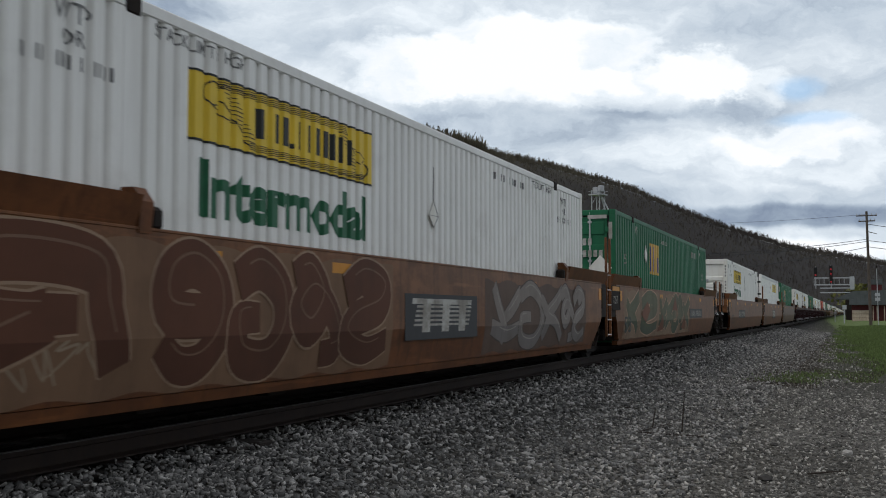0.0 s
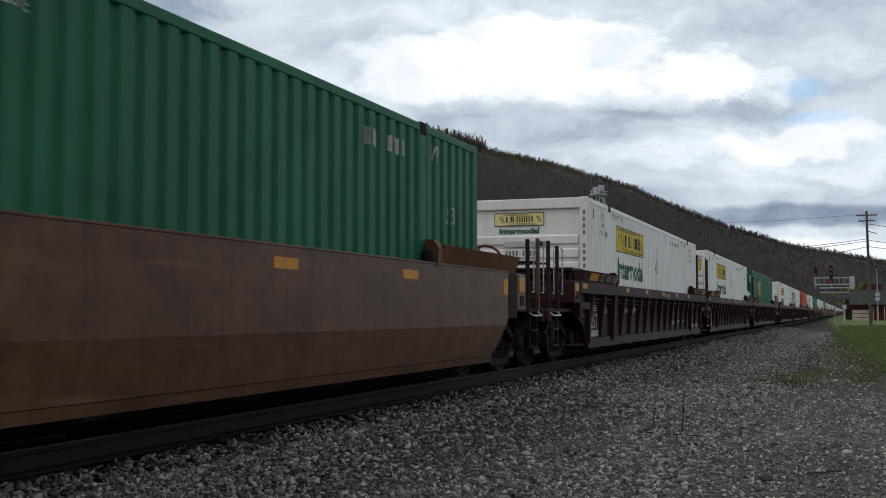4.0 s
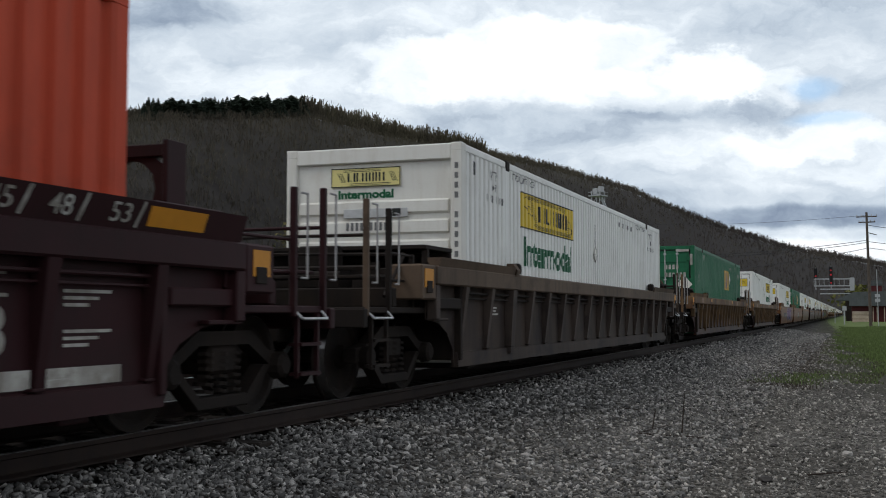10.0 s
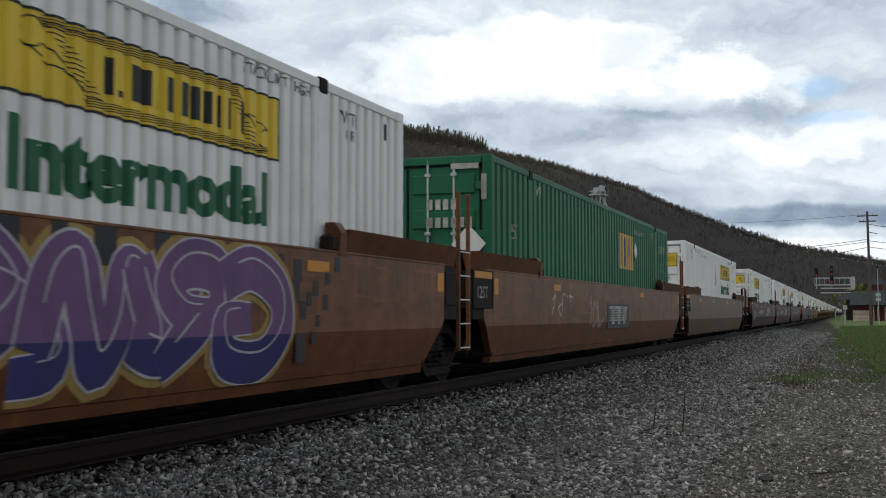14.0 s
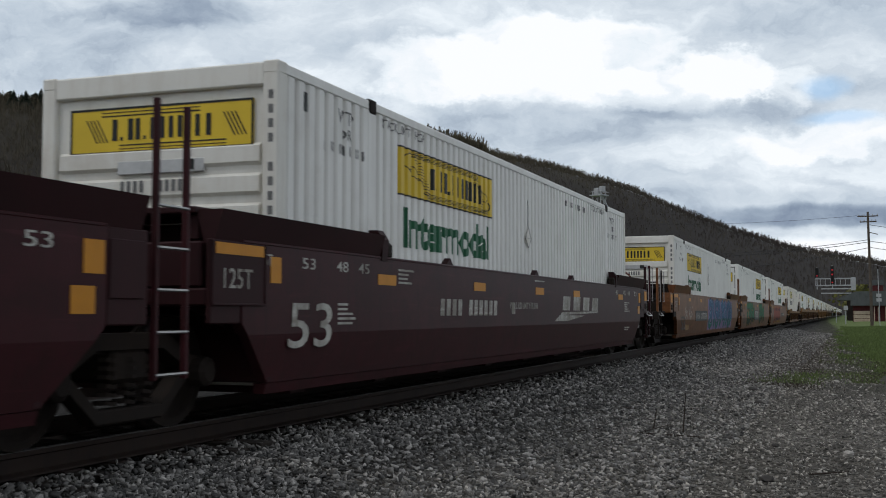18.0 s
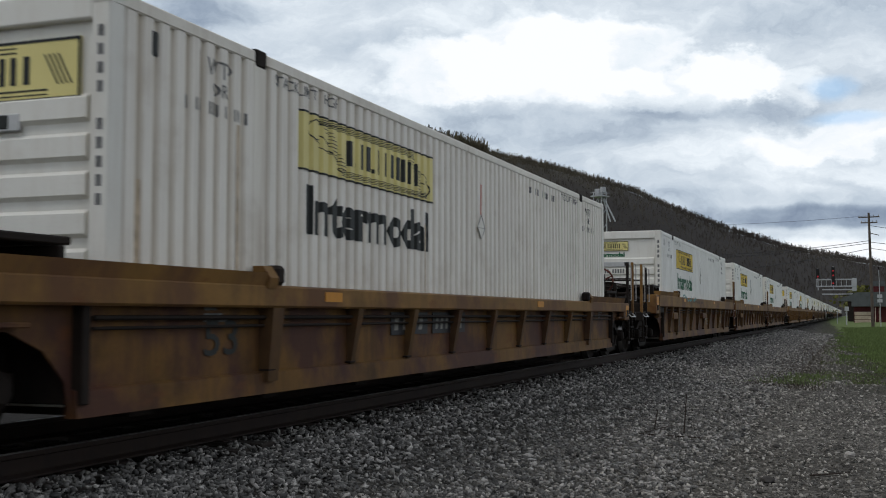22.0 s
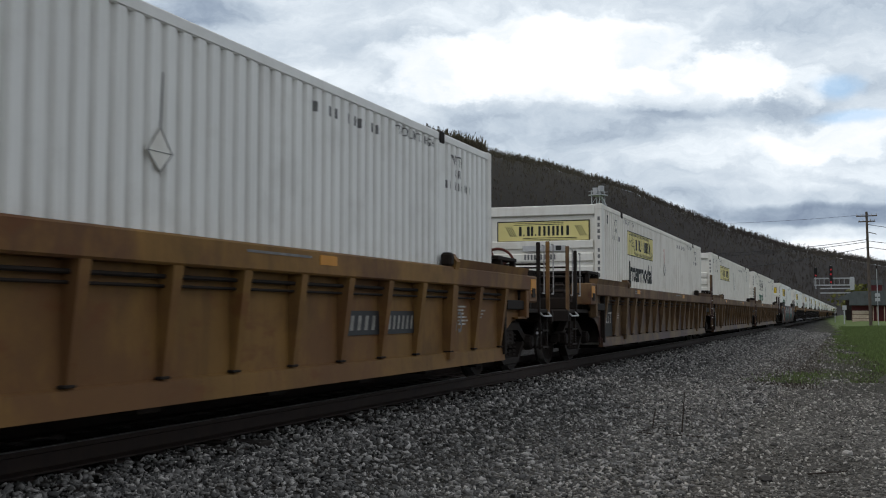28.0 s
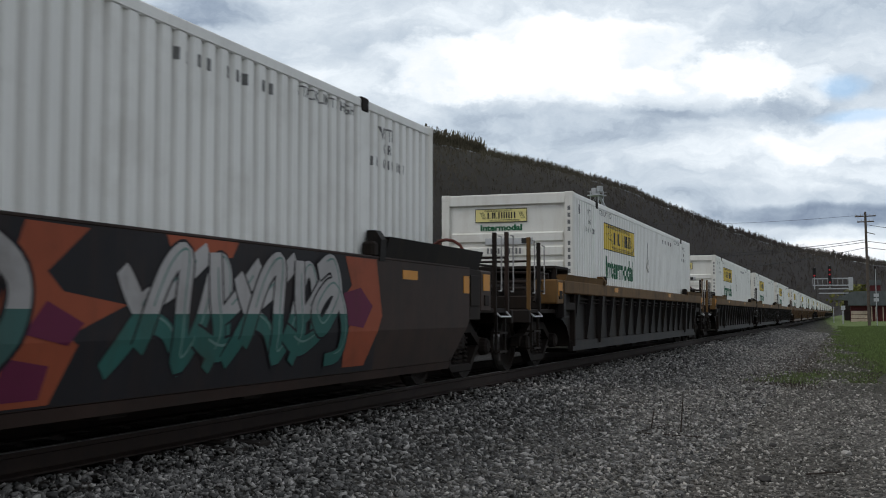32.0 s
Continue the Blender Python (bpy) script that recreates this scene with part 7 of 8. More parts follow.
def signal_gantry():
    """Cantilever signal bridge beside the line."""
    D = 300.0
    o = at(1503, 566, D)
    root = thing("signal_gantry", "pale steel cantilever signal bridge with red signals", "railway signal")
    g = ground_z(o.x, o.y) - 0.3
    root.matrix_basis = pose(o.x, o.y, g)
    X = lambda px: at(px, 500, D).x - o.x
    Z = lambda py: at(1480, py, D).z - g
    part("mast", Mesh().box(-0.85, 0.85, -0.6, 0.6, 0, Z(517), 0.05), M_STEEL, root, "dark equipment mast")
    def truss(name, x0, x1, z0, z1, y):
        m = Mesh()
        for z in (z0, z1):
            m.box(x0, x1, y - 0.09, y + 0.09, z - 0.13, z + 0.13, 0.02)
        part(name, m, M_GALV, root)
    for y in (-0.8, 0.8):
        truss("railing", X(1441), X(1512), Z(505), Z(493), y)
        truss("beam", X(1451), X(1505), Z(519), Z(511), y)
    n = 9
    for i in range(n):
        x = X(1441) + (X(1512) - X(1441)) * i / (n - 1)
        part("railing_post", Mesh().box(x - 0.05, x + 0.05, -0.86, -0.76, Z(505), Z(493)), M_GALV, root)
    part("walkway", Mesh().box(X(1441), X(1512), -0.9, 0.9, Z(506), Z(505)), M_GALV, root)
    part("end_frame", Mesh().box(X(1504), X(1512), -0.9, 0.9, Z(514), Z(491), 0.05), M_GALV, root)
    for px, p0, p1, lit in ((1444, 474, 491, (488,)), (1471, 471, 503, (478, 486, 500))):
        m = part("signal_head", Mesh().box(X(px) - 0.42, X(px) + 0.42, -1.25, -1.05, Z(p1), Z(p0), 0.1), M_SIGBLACK, root, "black signal head with hooded lenses")
        part("signal_mast", Mesh().tube((X(px), -0.95, Z(512)), (X(px), -0.95, Z(p0 - 1)), 0.10, 8), M_GALV, root)
        k = int((p1 - p0) / 5)
        for i in range(k):
            z = Z(p0 + 3 + i * 5)
            part("hood", Mesh().tube((X(px), -1.25, z + 0.03), (X(px), -1.62, z), 0.27, 10, 0.29), M_SIGBLACK, m)
        for py in lit:
            part("lens", Mesh().tube((X(px), -1.63, Z(py)), (X(px), -1.66, Z(py)), 0.22, 12), M_REDLAMP, m, "lit red lens")


def trackside_bits():
    for px, py0, py1, d, lab in ((1478, 544, 567, 210, "white trackside marker post"), (1494, 552, 567, 190, "white trackside box on a post")):
        a = at(px, py1, d)
        g = ground_z(a.x, a.y)
        h = at(px, py0, d).z - g
        root = thing("marker_post", lab, "marker post")
        root.matrix_basis = pose(a.x, a.y, g)
        part("post", Mesh().box(-0.06, 0.06, -0.06, 0.06, 0, h, 0.02), M_GALV, root)
        part("cap", Mesh().box(-0.12, 0.12, -0.12, 0.12, h, h + 0.1, 0.03), M_GALV, root)
    a = at(1494.5, 545, 190)
    g = ground_z(a.x, a.y)
    root = thing("trackside_sign", "small white square sign on a thin post", "sign")
    root.matrix_basis = pose(a.x, a.y, g)
    part("post", Mesh().tube((0, 0, 0), (0, 0, a.z - g), 0.05, 6), M_GALV, root)
    part("plate", Mesh().box(-0.32, 0.32, -0.08, -0.05, a.z - g - 0.35, a.z - g + 0.35, 0.02), M_GALV, root)


def depot():
    """Low building with a wide grey roof beyond the grass."""
    D = 255.0
    o = at(1510, 566, D)
    g = ground_z(o.x, o.y) - 0.2
    root = thing("depot_building", "low red building with a grey roof and pale boarding", "building")
    root.matrix_basis = pose(o.x, o.y, g)
    Z = lambda py: at(1500, py, D).z - g
    X = lambda px: at(px, 540, D).x - o.x
    part("wall", Mesh().box(X(1507), X(1640), 0.6, 9.0, 0, Z(541), 0.03), M_REDWALL, root)
    part("roof", Mesh().prism([(X(1480), Z(531)), (X(1480), Z(529)), (X(1512), Z(516)), (X(1650), Z(514)), (X(1650), Z(531))], 1, -0.5, 10.0), M_ROOF, root)
    part("fascia", Mesh().box(X(1503), X(1650), -0.6, -0.45, Z(541), Z(531), 0.02), M_ROOF, root)
    for k in range(3):
        part("board_panel", Mesh().box(X(1508), X(1537), 0.35, 0.55, 0.1 + k * 0.85, 0.85 + k * 0.85, 0.03), M_TAN, root, "pale tan boarding")
    for px in (1545, 1552, 1565, 1575, 1590):
        part("fence_post", Mesh().box(X(px) - 0.08, X(px) + 0.08, -0.2, 0.0, 0, Z(543), 0.02), M_TAN, root)
    up = part("upper_storey", Mesh().box(X(1543), X(1562), 2.0, 8.0, Z(517), Z(505), 0.03), M_REDWALL, root)
    part("upper_trim", Mesh().box(X(1542), X(1563), 1.9, 8.1, Z(504.8), Z(496), 0.03), M_ROOF, root)
    part("chimney", Mesh().box(X(1552), X(1555), 5, 5.6, Z(495.8), Z(470), 0.03), M_STEEL, root)


def elevator_tower():
    """Top of a grain elevator leg with sloping spouts."""
    D = 235.0
    o = at(1060, 545, D)
    g = ground_z(o.x, o.y)
    root = thing("grain_elevator", "pale steel grain elevator tower with sloping spouts", "grain elevator")
    root.matrix_basis = pose(o.x, o.y, g, 0, 0, -20)
    k = (o - EYE).length / 1960
    Z = lambda py: at(1060, py, D).z - g
    h = Z(331)
    for sx in (-1, 1):
        for sy in (-1, 1):
            part("leg", Mesh().box(sx * 1.0 - 0.1, sx * 1.0 + 0.1, sy * 1.0 - 0.1, sy * 1.0 + 0.1, 0, Z(338), 0.02), M_GALV, root)
    for z in np.arange(3.0, Z(345), 3.2):
        for s in (-1, 1):
            part("brace", Mesh().tube((-1, s, z), (1, s, z + 2.6), 0.07, 5), M_GALV, root)
    part("platform", Mesh().box(-1.5, 1.5, -1.5, 1.5, Z(347), Z(345)), M_GALV, root)
    part("head_box", Mesh().box(-0.9, 0.3, -0.8, 0.8, Z(344), Z(333), 0.08), M_GALV, root)
    part("head_box", Mesh().box(0.4, 1.2, -0.7, 0.7, Z(340), Z(330), 0.08), M_GALV, root)
    for s in (-1.5, 1.5):
        part("railing", Mesh().tube((-1.5, s, Z(340)), (1.5, s, Z(340)), 0.05, 5), M_GALV, root)
    for dx in (1.6, 2.8):
        part("spout", Mesh().tube((0.4, 0, Z(341)), (dx + 0.8, 0.3, Z(392)), 0.16, 8), M_GALV, root)


def bush(px, py, d, r, col, label, seed):
    """Shrub of many small leaf clumps on forked stems."""
    rng = random.Random(seed)
    o = at(px, py, d)
    g = -0.95
    root = thing("shrub", label, "shrub")
    root.matrix_basis = pose(o.x, o.y, g)
    st = Mesh()
    for i in range(7):
        a = rng.uniform(0, 6.28)
        st.tube((0, 0, 0), (math.cos(a) * r * 0.6, math.sin(a) * r * 0.6, (o.z - g) * rng.uniform(0.6, 1.0)), 0.06, 5, 0.02)
    part("stem", st, M_BARK, root)
    m = Mesh()
    for _ in range(420):
        q = Vector((rng.gauss(0, 0.42), rng.gauss(0, 0.42), 0)) * r
        z = (o.z - g) * rng.uniform(0.35, 1.12) * (1 - 0.25 * min(1, q.length / r))
        s = r * rng.uniform(0.05, 0.12)
        n = Vector((rng.uniform(-1, 1), rng.uniform(-1, 1), rng.uniform(-1, 1))).normalized()
        u = n.orthogonal().normalized() * s
        w = n.cross(u)
        c = q + Vector((0, 0, z))
        m.add([tuple(c + u), tuple(c + w), tuple(c - u), tuple(c - w)], [(0, 1, 2, 3)])
    part("foliage", m, plain("young_leaves", col, 0.8, vary=0.4, scale=1.5), root)


def lamp_pole():
    o = at(548, 402, 125)
    root = thing("yard_lamp", "grey floodlight pole with two lamp heads", "lamp pole")
    g = -0.97
    root.matrix_basis = pose(o.x, o.y, g)
    h = at(548, 344, 125).z - g
    part("pole", Mesh().tube((0, 0, 0), (0, 0, h), 0.12, 8, 0.08), M_GALV, root)
    for s in (-1, 1):
        part("lamp_head", Mesh().box(s * 0.75 - 0.35, s * 0.75 + 0.35, -0.2, 0.2, h - 0.1, h + 0.15, 0.05), M_GALV, root)
    part("arm", Mesh().box(-0.8, 0.8, -0.05, 0.05, h - 0.15, h - 0.07), M_GALV, root)


def ground_litter():
    """Weeds, twigs and a few larger stones on the gravel."""
    rng = random.Random(21)
    v, f, v2, f2 = [], [], [], []
    def blade(vv, ff, x, y, h, w):
        z = ground_z(x, y)
        a = rng.uniform(0, 6.28)
        b = rng.uniform(0, 6.28)
        l = h * rng.uniform(0.1, 0.6)
        n = len(vv)
        vv.extend([(x - w * math.cos(a), y - w * math.sin(a), z - 0.01), (x + w * math.cos(a), y + w * math.sin(a), z - 0.01), (x + l * math.cos(b), y + l * math.sin(b), z + h)])
        ff.append((n, n + 1, n + 2))
    for _ in range(13000):
        y = 24 + 46 * rng.random() ** 1.2
        x = -1.45 + (y - 26) * -0.010 + rng.gauss(0, 0.42)
        blade(v, f, x, y, rng.uniform(0.015, 0.065), 0.013)
    for _ in range(1300):
        y = rng.uniform(25, 30)
        x = -1.25 + rng.gauss(0, 0.35) + (y - 27) * 0.12
        blade(v2, f2, x, y, rng.uniform(0.03, 0.09), 0.014)
    for _ in range(60000):
        y = 28 + 120 * rng.random() ** 1.7
        x = -0.3 - 0.026 * (min(y, 75) - 37) + (3.6 + 0.03 * y) * rng.random()
        if 0.9 * noise.noise((x * 0.9, y * 0.22, 2.0)) + 0.6 * (x - 1.0 + 0.026 * (min(y, 75) - 37)) + 0.06 * (min(y, 42) - 37) < rng.uniform(-0.35, 0.35):
            continue
        blade(v2, f2, x, y, rng.uniform(0.05, 0.13), 0.014 + 0.00025 * y)
    for _ in range(26000):
        y = 27 + 48 * rng.random() ** 1.5
        x = -0.9 - 0.012 * (y - 30) + 3.0 * rng.random()
        if noise.noise((x * 0.9, y * 0.22, 7.0)) < -0.02:
            continue
        blade(*((v2, f2) if rng.random() < 0.6 else (v, f)), x, y, rng.uniform(0.015, 0.06), 0.013)
    for name, vv, ff, col, lab in (("dry_weeds", v, f, (0.085, 0.068, 0.052), "dry brown weeds along the gravel"), ("grass_blades", v2, f2, (0.150, 0.205, 0.068), "short green grass at the gravel's edge")):
        me = bpy.data.meshes.new(name)
        me.from_pydata(vv, [], ff)
        me.materials.append(stone_material(name, tuple(c * 0.55 for c in col), tuple(c * 1.4 for c in col)))
        tagged(new(name, me), lab, "grass", kind="stuff")
    def on_ground(px, py):
        d = view_dir(px, py)
        t = 5.0
        while t < 200:
            p = EYE + d * t
            if p.z < ground_z(p.x, p.y):
                return p
            t += 0.02
        return EYE + d * 40
    m_twig = plain("dead_twig", (0.035, 0.026, 0.02), 0.9)
    for px0, py0, px1, py1, up in ((1125, 768, 1245, 778, 0.03), (1155, 760, 1156, 730, 0.25), (1207, 768, 1213, 700, 0.5), (1140, 765, 1190, 757, 0.05), (1095, 722, 1130, 728, 0.03), (1010, 767, 1060, 762, 0.03), (1262, 728, 1300, 730, 0.02), (1430, 842, 1500, 840, 0.03)):
        a = on_ground(px0, py0)
        b = on_ground(px1, max(py1, 700)) if up < 0.1 else a + Vector((0.03, 0.05, up))
        t = tagged(part("twig", Mesh().tube(a + Vector((0, 0, 0.015)), b + Vector((0, 0, up if up < 0.1 else 0)), 0.010, 5, 0.005), m_twig), "thin dead twig lying on the gravel", "twig", "twigs on the gravel")
    for px, py, s in ((1330, 692, 0.10), (1342, 700, 0.06), (1340, 715, 0.08), (1478, 677, 0.07), (930, 808, 0.05), (1290, 778, 0.05), (1370, 790, 0.05), (1355, 852, 0.07), (1500, 805, 0.06)):
        p = on_ground(px, py)
        r2 = random.Random(px)
        bm = bmesh.new()
        bmesh.ops.create_icosphere(bm, subdivisions=2, radius=s)
        for w in bm.verts:
            w.co *= 1 + 0.35 * noise.noise(w.co * (2.0 / s) + Vector((px, 0, 0)))
            w.co.z *= 0.55
        me = bpy.data.meshes.new("stone")
        bm.to_mesh(me)
        bm.free()
        me.materials.append(plain("loose_stone", (0.36, 0.34, 0.31) if px in (1478, 1500, 930) else (0.05, 0.046, 0.042), 0.9))
        st = tagged(new("stone", me), "loose stone on the gravel", "stone", "loose stones")
        st.matrix_basis = pose(p.x, p.y, ground_z(p.x, p.y) + s * 0.25, 0, 0, r2.uniform(0, 360))


build_ground()
build_track()
scatter_stones("ballast", "loose grey track ballast sloping from the ties", 72000, place_ballast, lambda g, n, x, y: (0.011 + 0.019 * g.random(n) ** 1.5) * (1 + 0.014 * np.maximum(0, y - 8)), M_BALLAST, 1)
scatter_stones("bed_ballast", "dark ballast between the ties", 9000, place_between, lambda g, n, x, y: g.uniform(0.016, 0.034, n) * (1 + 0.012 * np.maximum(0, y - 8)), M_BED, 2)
scatter_stones("gravel", "fine trodden gravel beside the ballast", 110000, place_grit, lambda g, n, x, y: (0.007 + 0.017 * g.random(n) ** 2.2) * (1 + 0.012 * np.maximum(0, y - 8)), M_GRIT, 3)
SKY = build_sky()
build_hill()
bare_woods()
place_conifers()
utility_pole()
cables()
signal_gantry()
trackside_bits()
depot()
elevator_tower()
bush(682, 405, 160, 3.2, (0.10, 0.105, 0.022), "yellow-green shrub beyond the track", 1)
bush(516, 392, 190, 3.6, (0.10, 0.085, 0.025), "olive yellow shrub beyond the track", 2)
bush(1522, 508, 330, 6.5, (0.11, 0.11, 0.025), "yellow-green tree beyond the signals", 3)
lamp_pole()
ground_litter()

# ================= the train =================
# where each container's near end is at the start, in metres along the track
NEAR_END = [4.47, 23.83, 47.37, 66.72, 86.33, 109.3, 128.83, 148.25, 171.79, 191.5, 211.01, 234.32, 257.66, 281.03, 304.61, 324.06, 343.9, 367.34, 386.77, 406.41, 429.94, 449.62, 469.17, 492.73, 516.2, 536.1, 555.45, 579.1, 598.8, 618.58, 642.26, 661.78, 681.47, 705.28, 728.78, 752.4]
SETS = [(0, 1), (2, 3, 4), (5, 6, 7), (8, 9, 10), (11,), (12,), (13,), (14, 15, 16), (17, 18, 19), (20, 21, 22), (23,), (24, 25, 26), (27, 28, 29), (30, 31, 32), (33,), (34,), (35, 36, 37), (38, 39, 40), (41,), (42, 43, 44), (45, 46, 47), (48, 49, 50)]
while len(NEAR_END) < 51:
    k = len(NEAR_END)
    joined = any(k in s and k != s[0] for s in SETS)
    NEAR_END.append(NEAR_END[-1] + (19.65 if joined else 23.55))

LINKS = {}
for s in SETS:
    for k in s:
        LINKS[k] = ("c" if k == s[0] and k != 0 else "a", "c" if k == s[-1] else "a")

RIBS_WIDE = [-8.3, -7.1, -5.95, -4.25, -2.75, -1.25, 0.25, 1.7, 3.15, 4.65, 6.2, 7.5, 8.35]
RIBS_TIGHT = [-8.3, -7.2, -6.15, -5.1, -4.1, -3.05, -2.05, -1.0, 0.05, 1.05, 2.05, 3.05, 4.05, 5.05, 6.1, 7.15, 8.3]

RIBS_MAROON = [5.92 if y == 6.1 else y for y in RIBS_TIGHT]

PROTO = {}


def make_car(kind, links):
    """A car of this kind and with these couplings: built once, then copied."""
    key = (kind, links)
    if key in PROTO:
        return copy_thing(PROTO[key], Matrix())
    if kind == "orange":
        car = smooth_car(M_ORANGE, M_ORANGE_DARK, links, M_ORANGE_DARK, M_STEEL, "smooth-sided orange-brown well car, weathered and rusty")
    elif kind == "dull":
        car = smooth_car(M_ORANGE_DULL, M_ORANGE_DULL, links, M_ORANGE_DARK, M_STEEL, "smooth-sided dull brown well car, dusty")
    elif kind == "maroon_smooth":
        car = smooth_car(M_MAROON_SMOOTH, M_MAROON_SMOOTH, links, M_MAROON, M_MAROON, "smooth-sided dark maroon well car with white marks")
    elif kind == "grimy":
        car = smooth_car(M_GRIMY_SIDE, M_GRIMY_SIDE, links, M_BLACKCAR, M_STEEL, "smooth-sided dark brown well car, grimy")
    elif kind == "maroon_ribbed":
        car = ribbed_car(M_MAROON, M_MAROON, M_MAROON, links, M_MAROON, RIBS_MAROON, "dark maroon well car with outside ribs and white marks", True, True)
    elif kind == "yellow":
        car = ribbed_car(M_GOLDEN, M_TTX_SILL, M_GOLDEN, links, M_STEEL, RIBS_TIGHT, "yellow-brown well car with close outside ribs")
    elif kind == "yellow_wide":
        car = ribbed_car(M_TTX, M_TTX_SILL, M_RIB, links, M_STEEL, RIBS_WIDE, "yellow-brown well car with widely spaced ribs, grimy", sill_z=(1.13, 1.43))
    elif kind == "yellow_old":
        car = ribbed_car(M_TTX_OLD, M_DULL_SILL, M_DULL_RIB, links, M_STEEL, RIBS_TIGHT, "dark brown well car with close ribs, faded yellow paint")
    elif kind == "yellow_low":
        car = ribbed_car(M_TTX, M_TTX_SILL, M_RIB, links, M_STEEL, RIBS_WIDE[2:-2], "low yellow-brown well car with a narrow sill", sill_z=(0.98, 1.17))
    elif kind == "ochre":
        car = ribbed_car(M_DULL_BODY, M_DULL_SILL, M_DULL_RIB, links, M_STEEL, RIBS_TIGHT, "dark brown well car with ochre ribs and sill, rust patches")
    elif kind == "dirty":
        car = ribbed_car(M_TTX_DIRTY, M_DIRTY_SILL, M_TTX_DULL, links, M_STEEL, RIBS_TIGHT, "grimy grey-brown well car with faded ribs and sill")
    else:
        car = ribbed_car(M_BLACKCAR, M_SILL_DULL, M_BLACKCAR, links, M_STEEL, RIBS_TIGHT, "black well car with outside ribs and a mustard sill")
    PROTO[key] = car
    return car


BOX = {}


def joined_copy(src):
    """A plainer copy for cars that stay far off: the parts of one material in one mesh."""
    root = tagged(new(src.name.split(".")[0]), src["label"], src["category"], src["group"])
    groups = {}
    for ob in src.children_recursive:
        key = ob.data.materials[0]
        m = groups.setdefault(key, Mesh())
        m.add([tuple(v.co) for v in ob.data.vertices], [tuple(p.vertices) for p in ob.data.polygons])
    for mat, m in groups.items():
        me = bpy.data.meshes.new("body")
        me.from_pydata(m.v, [], m.f)
        me.materials.append(mat)
        tagged(part("body", me, None, root), kind="stuff")
    return root


FAR = {}


def far_copy(make, *key):
    """One joined copy of each kind, copied again for the rest."""
    if key in FAR:
        return copy_thing(FAR[key], Matrix())
    src = make(*key)
    FAR[key] = joined_copy(src)
    for made in (PROTO, BOX):
        for name in [n for n, ob in made.items() if ob == src]:
            del made[name]
    for ob in list(src.children_recursive) + [src]:
        bpy.data.objects.remove(ob)
    return FAR[key]



def make_box(kind):
    if kind in BOX:
        return copy_thing(BOX[kind], Matrix())
    WAVE["pitch"], WAVE["deep"] = (0.285, 0.040) if kind in "gGR" else (0.205, 0.034)
    if kind == "w":
        b = white_container(-1, "small")
    elif kind == "W":
        b = white_container(-1, "big")
    elif kind == "o":
        b = white_container(-1, "big", M_YELLOW_PALE, True, M_INK, M_RED)
    elif kind == "f":
        b = white_container(-1, "small", M_WHITE_OLD, True)
    elif kind == "p":
        b = white_container(-1, "small", M_YELLOW_PALE, True, word=False)
    elif kind == "d":
        b = white_container(1, "small")
    elif kind == "r":
        b = riveted_container()
    elif kind == "g":
        b = green_container(-1, -3.70, -4.35)
    elif kind == "G":
        b = green_container(1, 1.3, 3.1)
    else:
        b = red_container()
    BOX[kind] = b
    return b


CARS = ["orange", "orange", "orange", "orange", "dull"] + ["maroon_ribbed"] * 6 + ["dirty", "ochre", "ochre"] + ["orange", "orange", "dull"] + ["maroon_smooth"] * 3 + ["orange"] * 3 + ["yellow_low"] + ["yellow_wide"] * 3 + ["yellow"] * 3 + ["yellow_old"] * 3 + ["grimy"] + ["black"] * 4 + ["yellow_old"] * 3 + ["black"] + ["yellow_old"] * 3 + ["black"] * 6
LOADS = list("WgwrgwWgwWRwGddGdWdWWddowwwWwWopfWww" + "WwWwWwwWwWwwWwW")
TRAIN = []
for k in range(51):
    if k < 35:
        car, load = make_car(CARS[k], LINKS[k]), make_box(LOADS[k])
    else:
        car, load = far_copy(make_car, CARS[k], LINKS[k]), far_copy(make_box, LOADS[k])
    y = NEAR_END[k] + CL
    TRAIN.append((car, load, y, k))

# --- marks that set single cars apart ---
CAR = {k: c for c, _, _, k in TRAIN}
BOX_OF = {k: b for _, b, _, k in TRAIN}
SIDE = SX - 0.142


def length_number(root, y0, y1, z0, z1, mat, x=SX):
    part("length_number", side_word("53", y0, y1, z0, z1, x + 0.006, 0.12), mat, root, "painted length number")


def orange_marks(k, spots=(-6.0, -2.4, 2.3, 5.2)):
    for y in spots:
        panel(CAR[k], y - 0.22, y + 0.22, 1.30, 1.40, M_REFLECT, name="reflector", label="orange reflector")


piece(CAR[0], [("loop", -8.35, -6.15), ("curl", -6.05, -5.0), ("hook", -5.05, -3.98), ("twist", -4.0, -2.95), ("bend", -3.05, -1.7)], 0.36, 1.47, 0.185, 0.022, (0.090, 0.038, 0.022), (0.078, 0.034, 0.021), (0.26, 0.18, 0.12), back=(0.165, 0.098, 0.058), shine=(0.15, 0.09, 0.06))
scribble(CAR[0], 17, -7.9, -6.5, 0.40, 0.75, spray((0.26, 0.20, 0.14)), 6, 0.010)
emblem(CAR[0], -1.3, 1.2, 0.62, 1.14)
piece(CAR[0], [("fork", 1.6, 3.4), ("hook", 3.0, 4.6), ("dart", 4.3, 5.9), ("twist", 5.6, 6.7), ("bend", 6.4, 7.5)], 0.38, 1.42, 0.12, 0.02, (0.20, 0.175, 0.155), (0.165, 0.15, 0.14), (0.07, 0.058, 0.05), back=(0.105, 0.072, 0.055), shine=(0.28, 0.26, 0.23))
orange_marks(0, (-5.3, -2.9, 3.9))
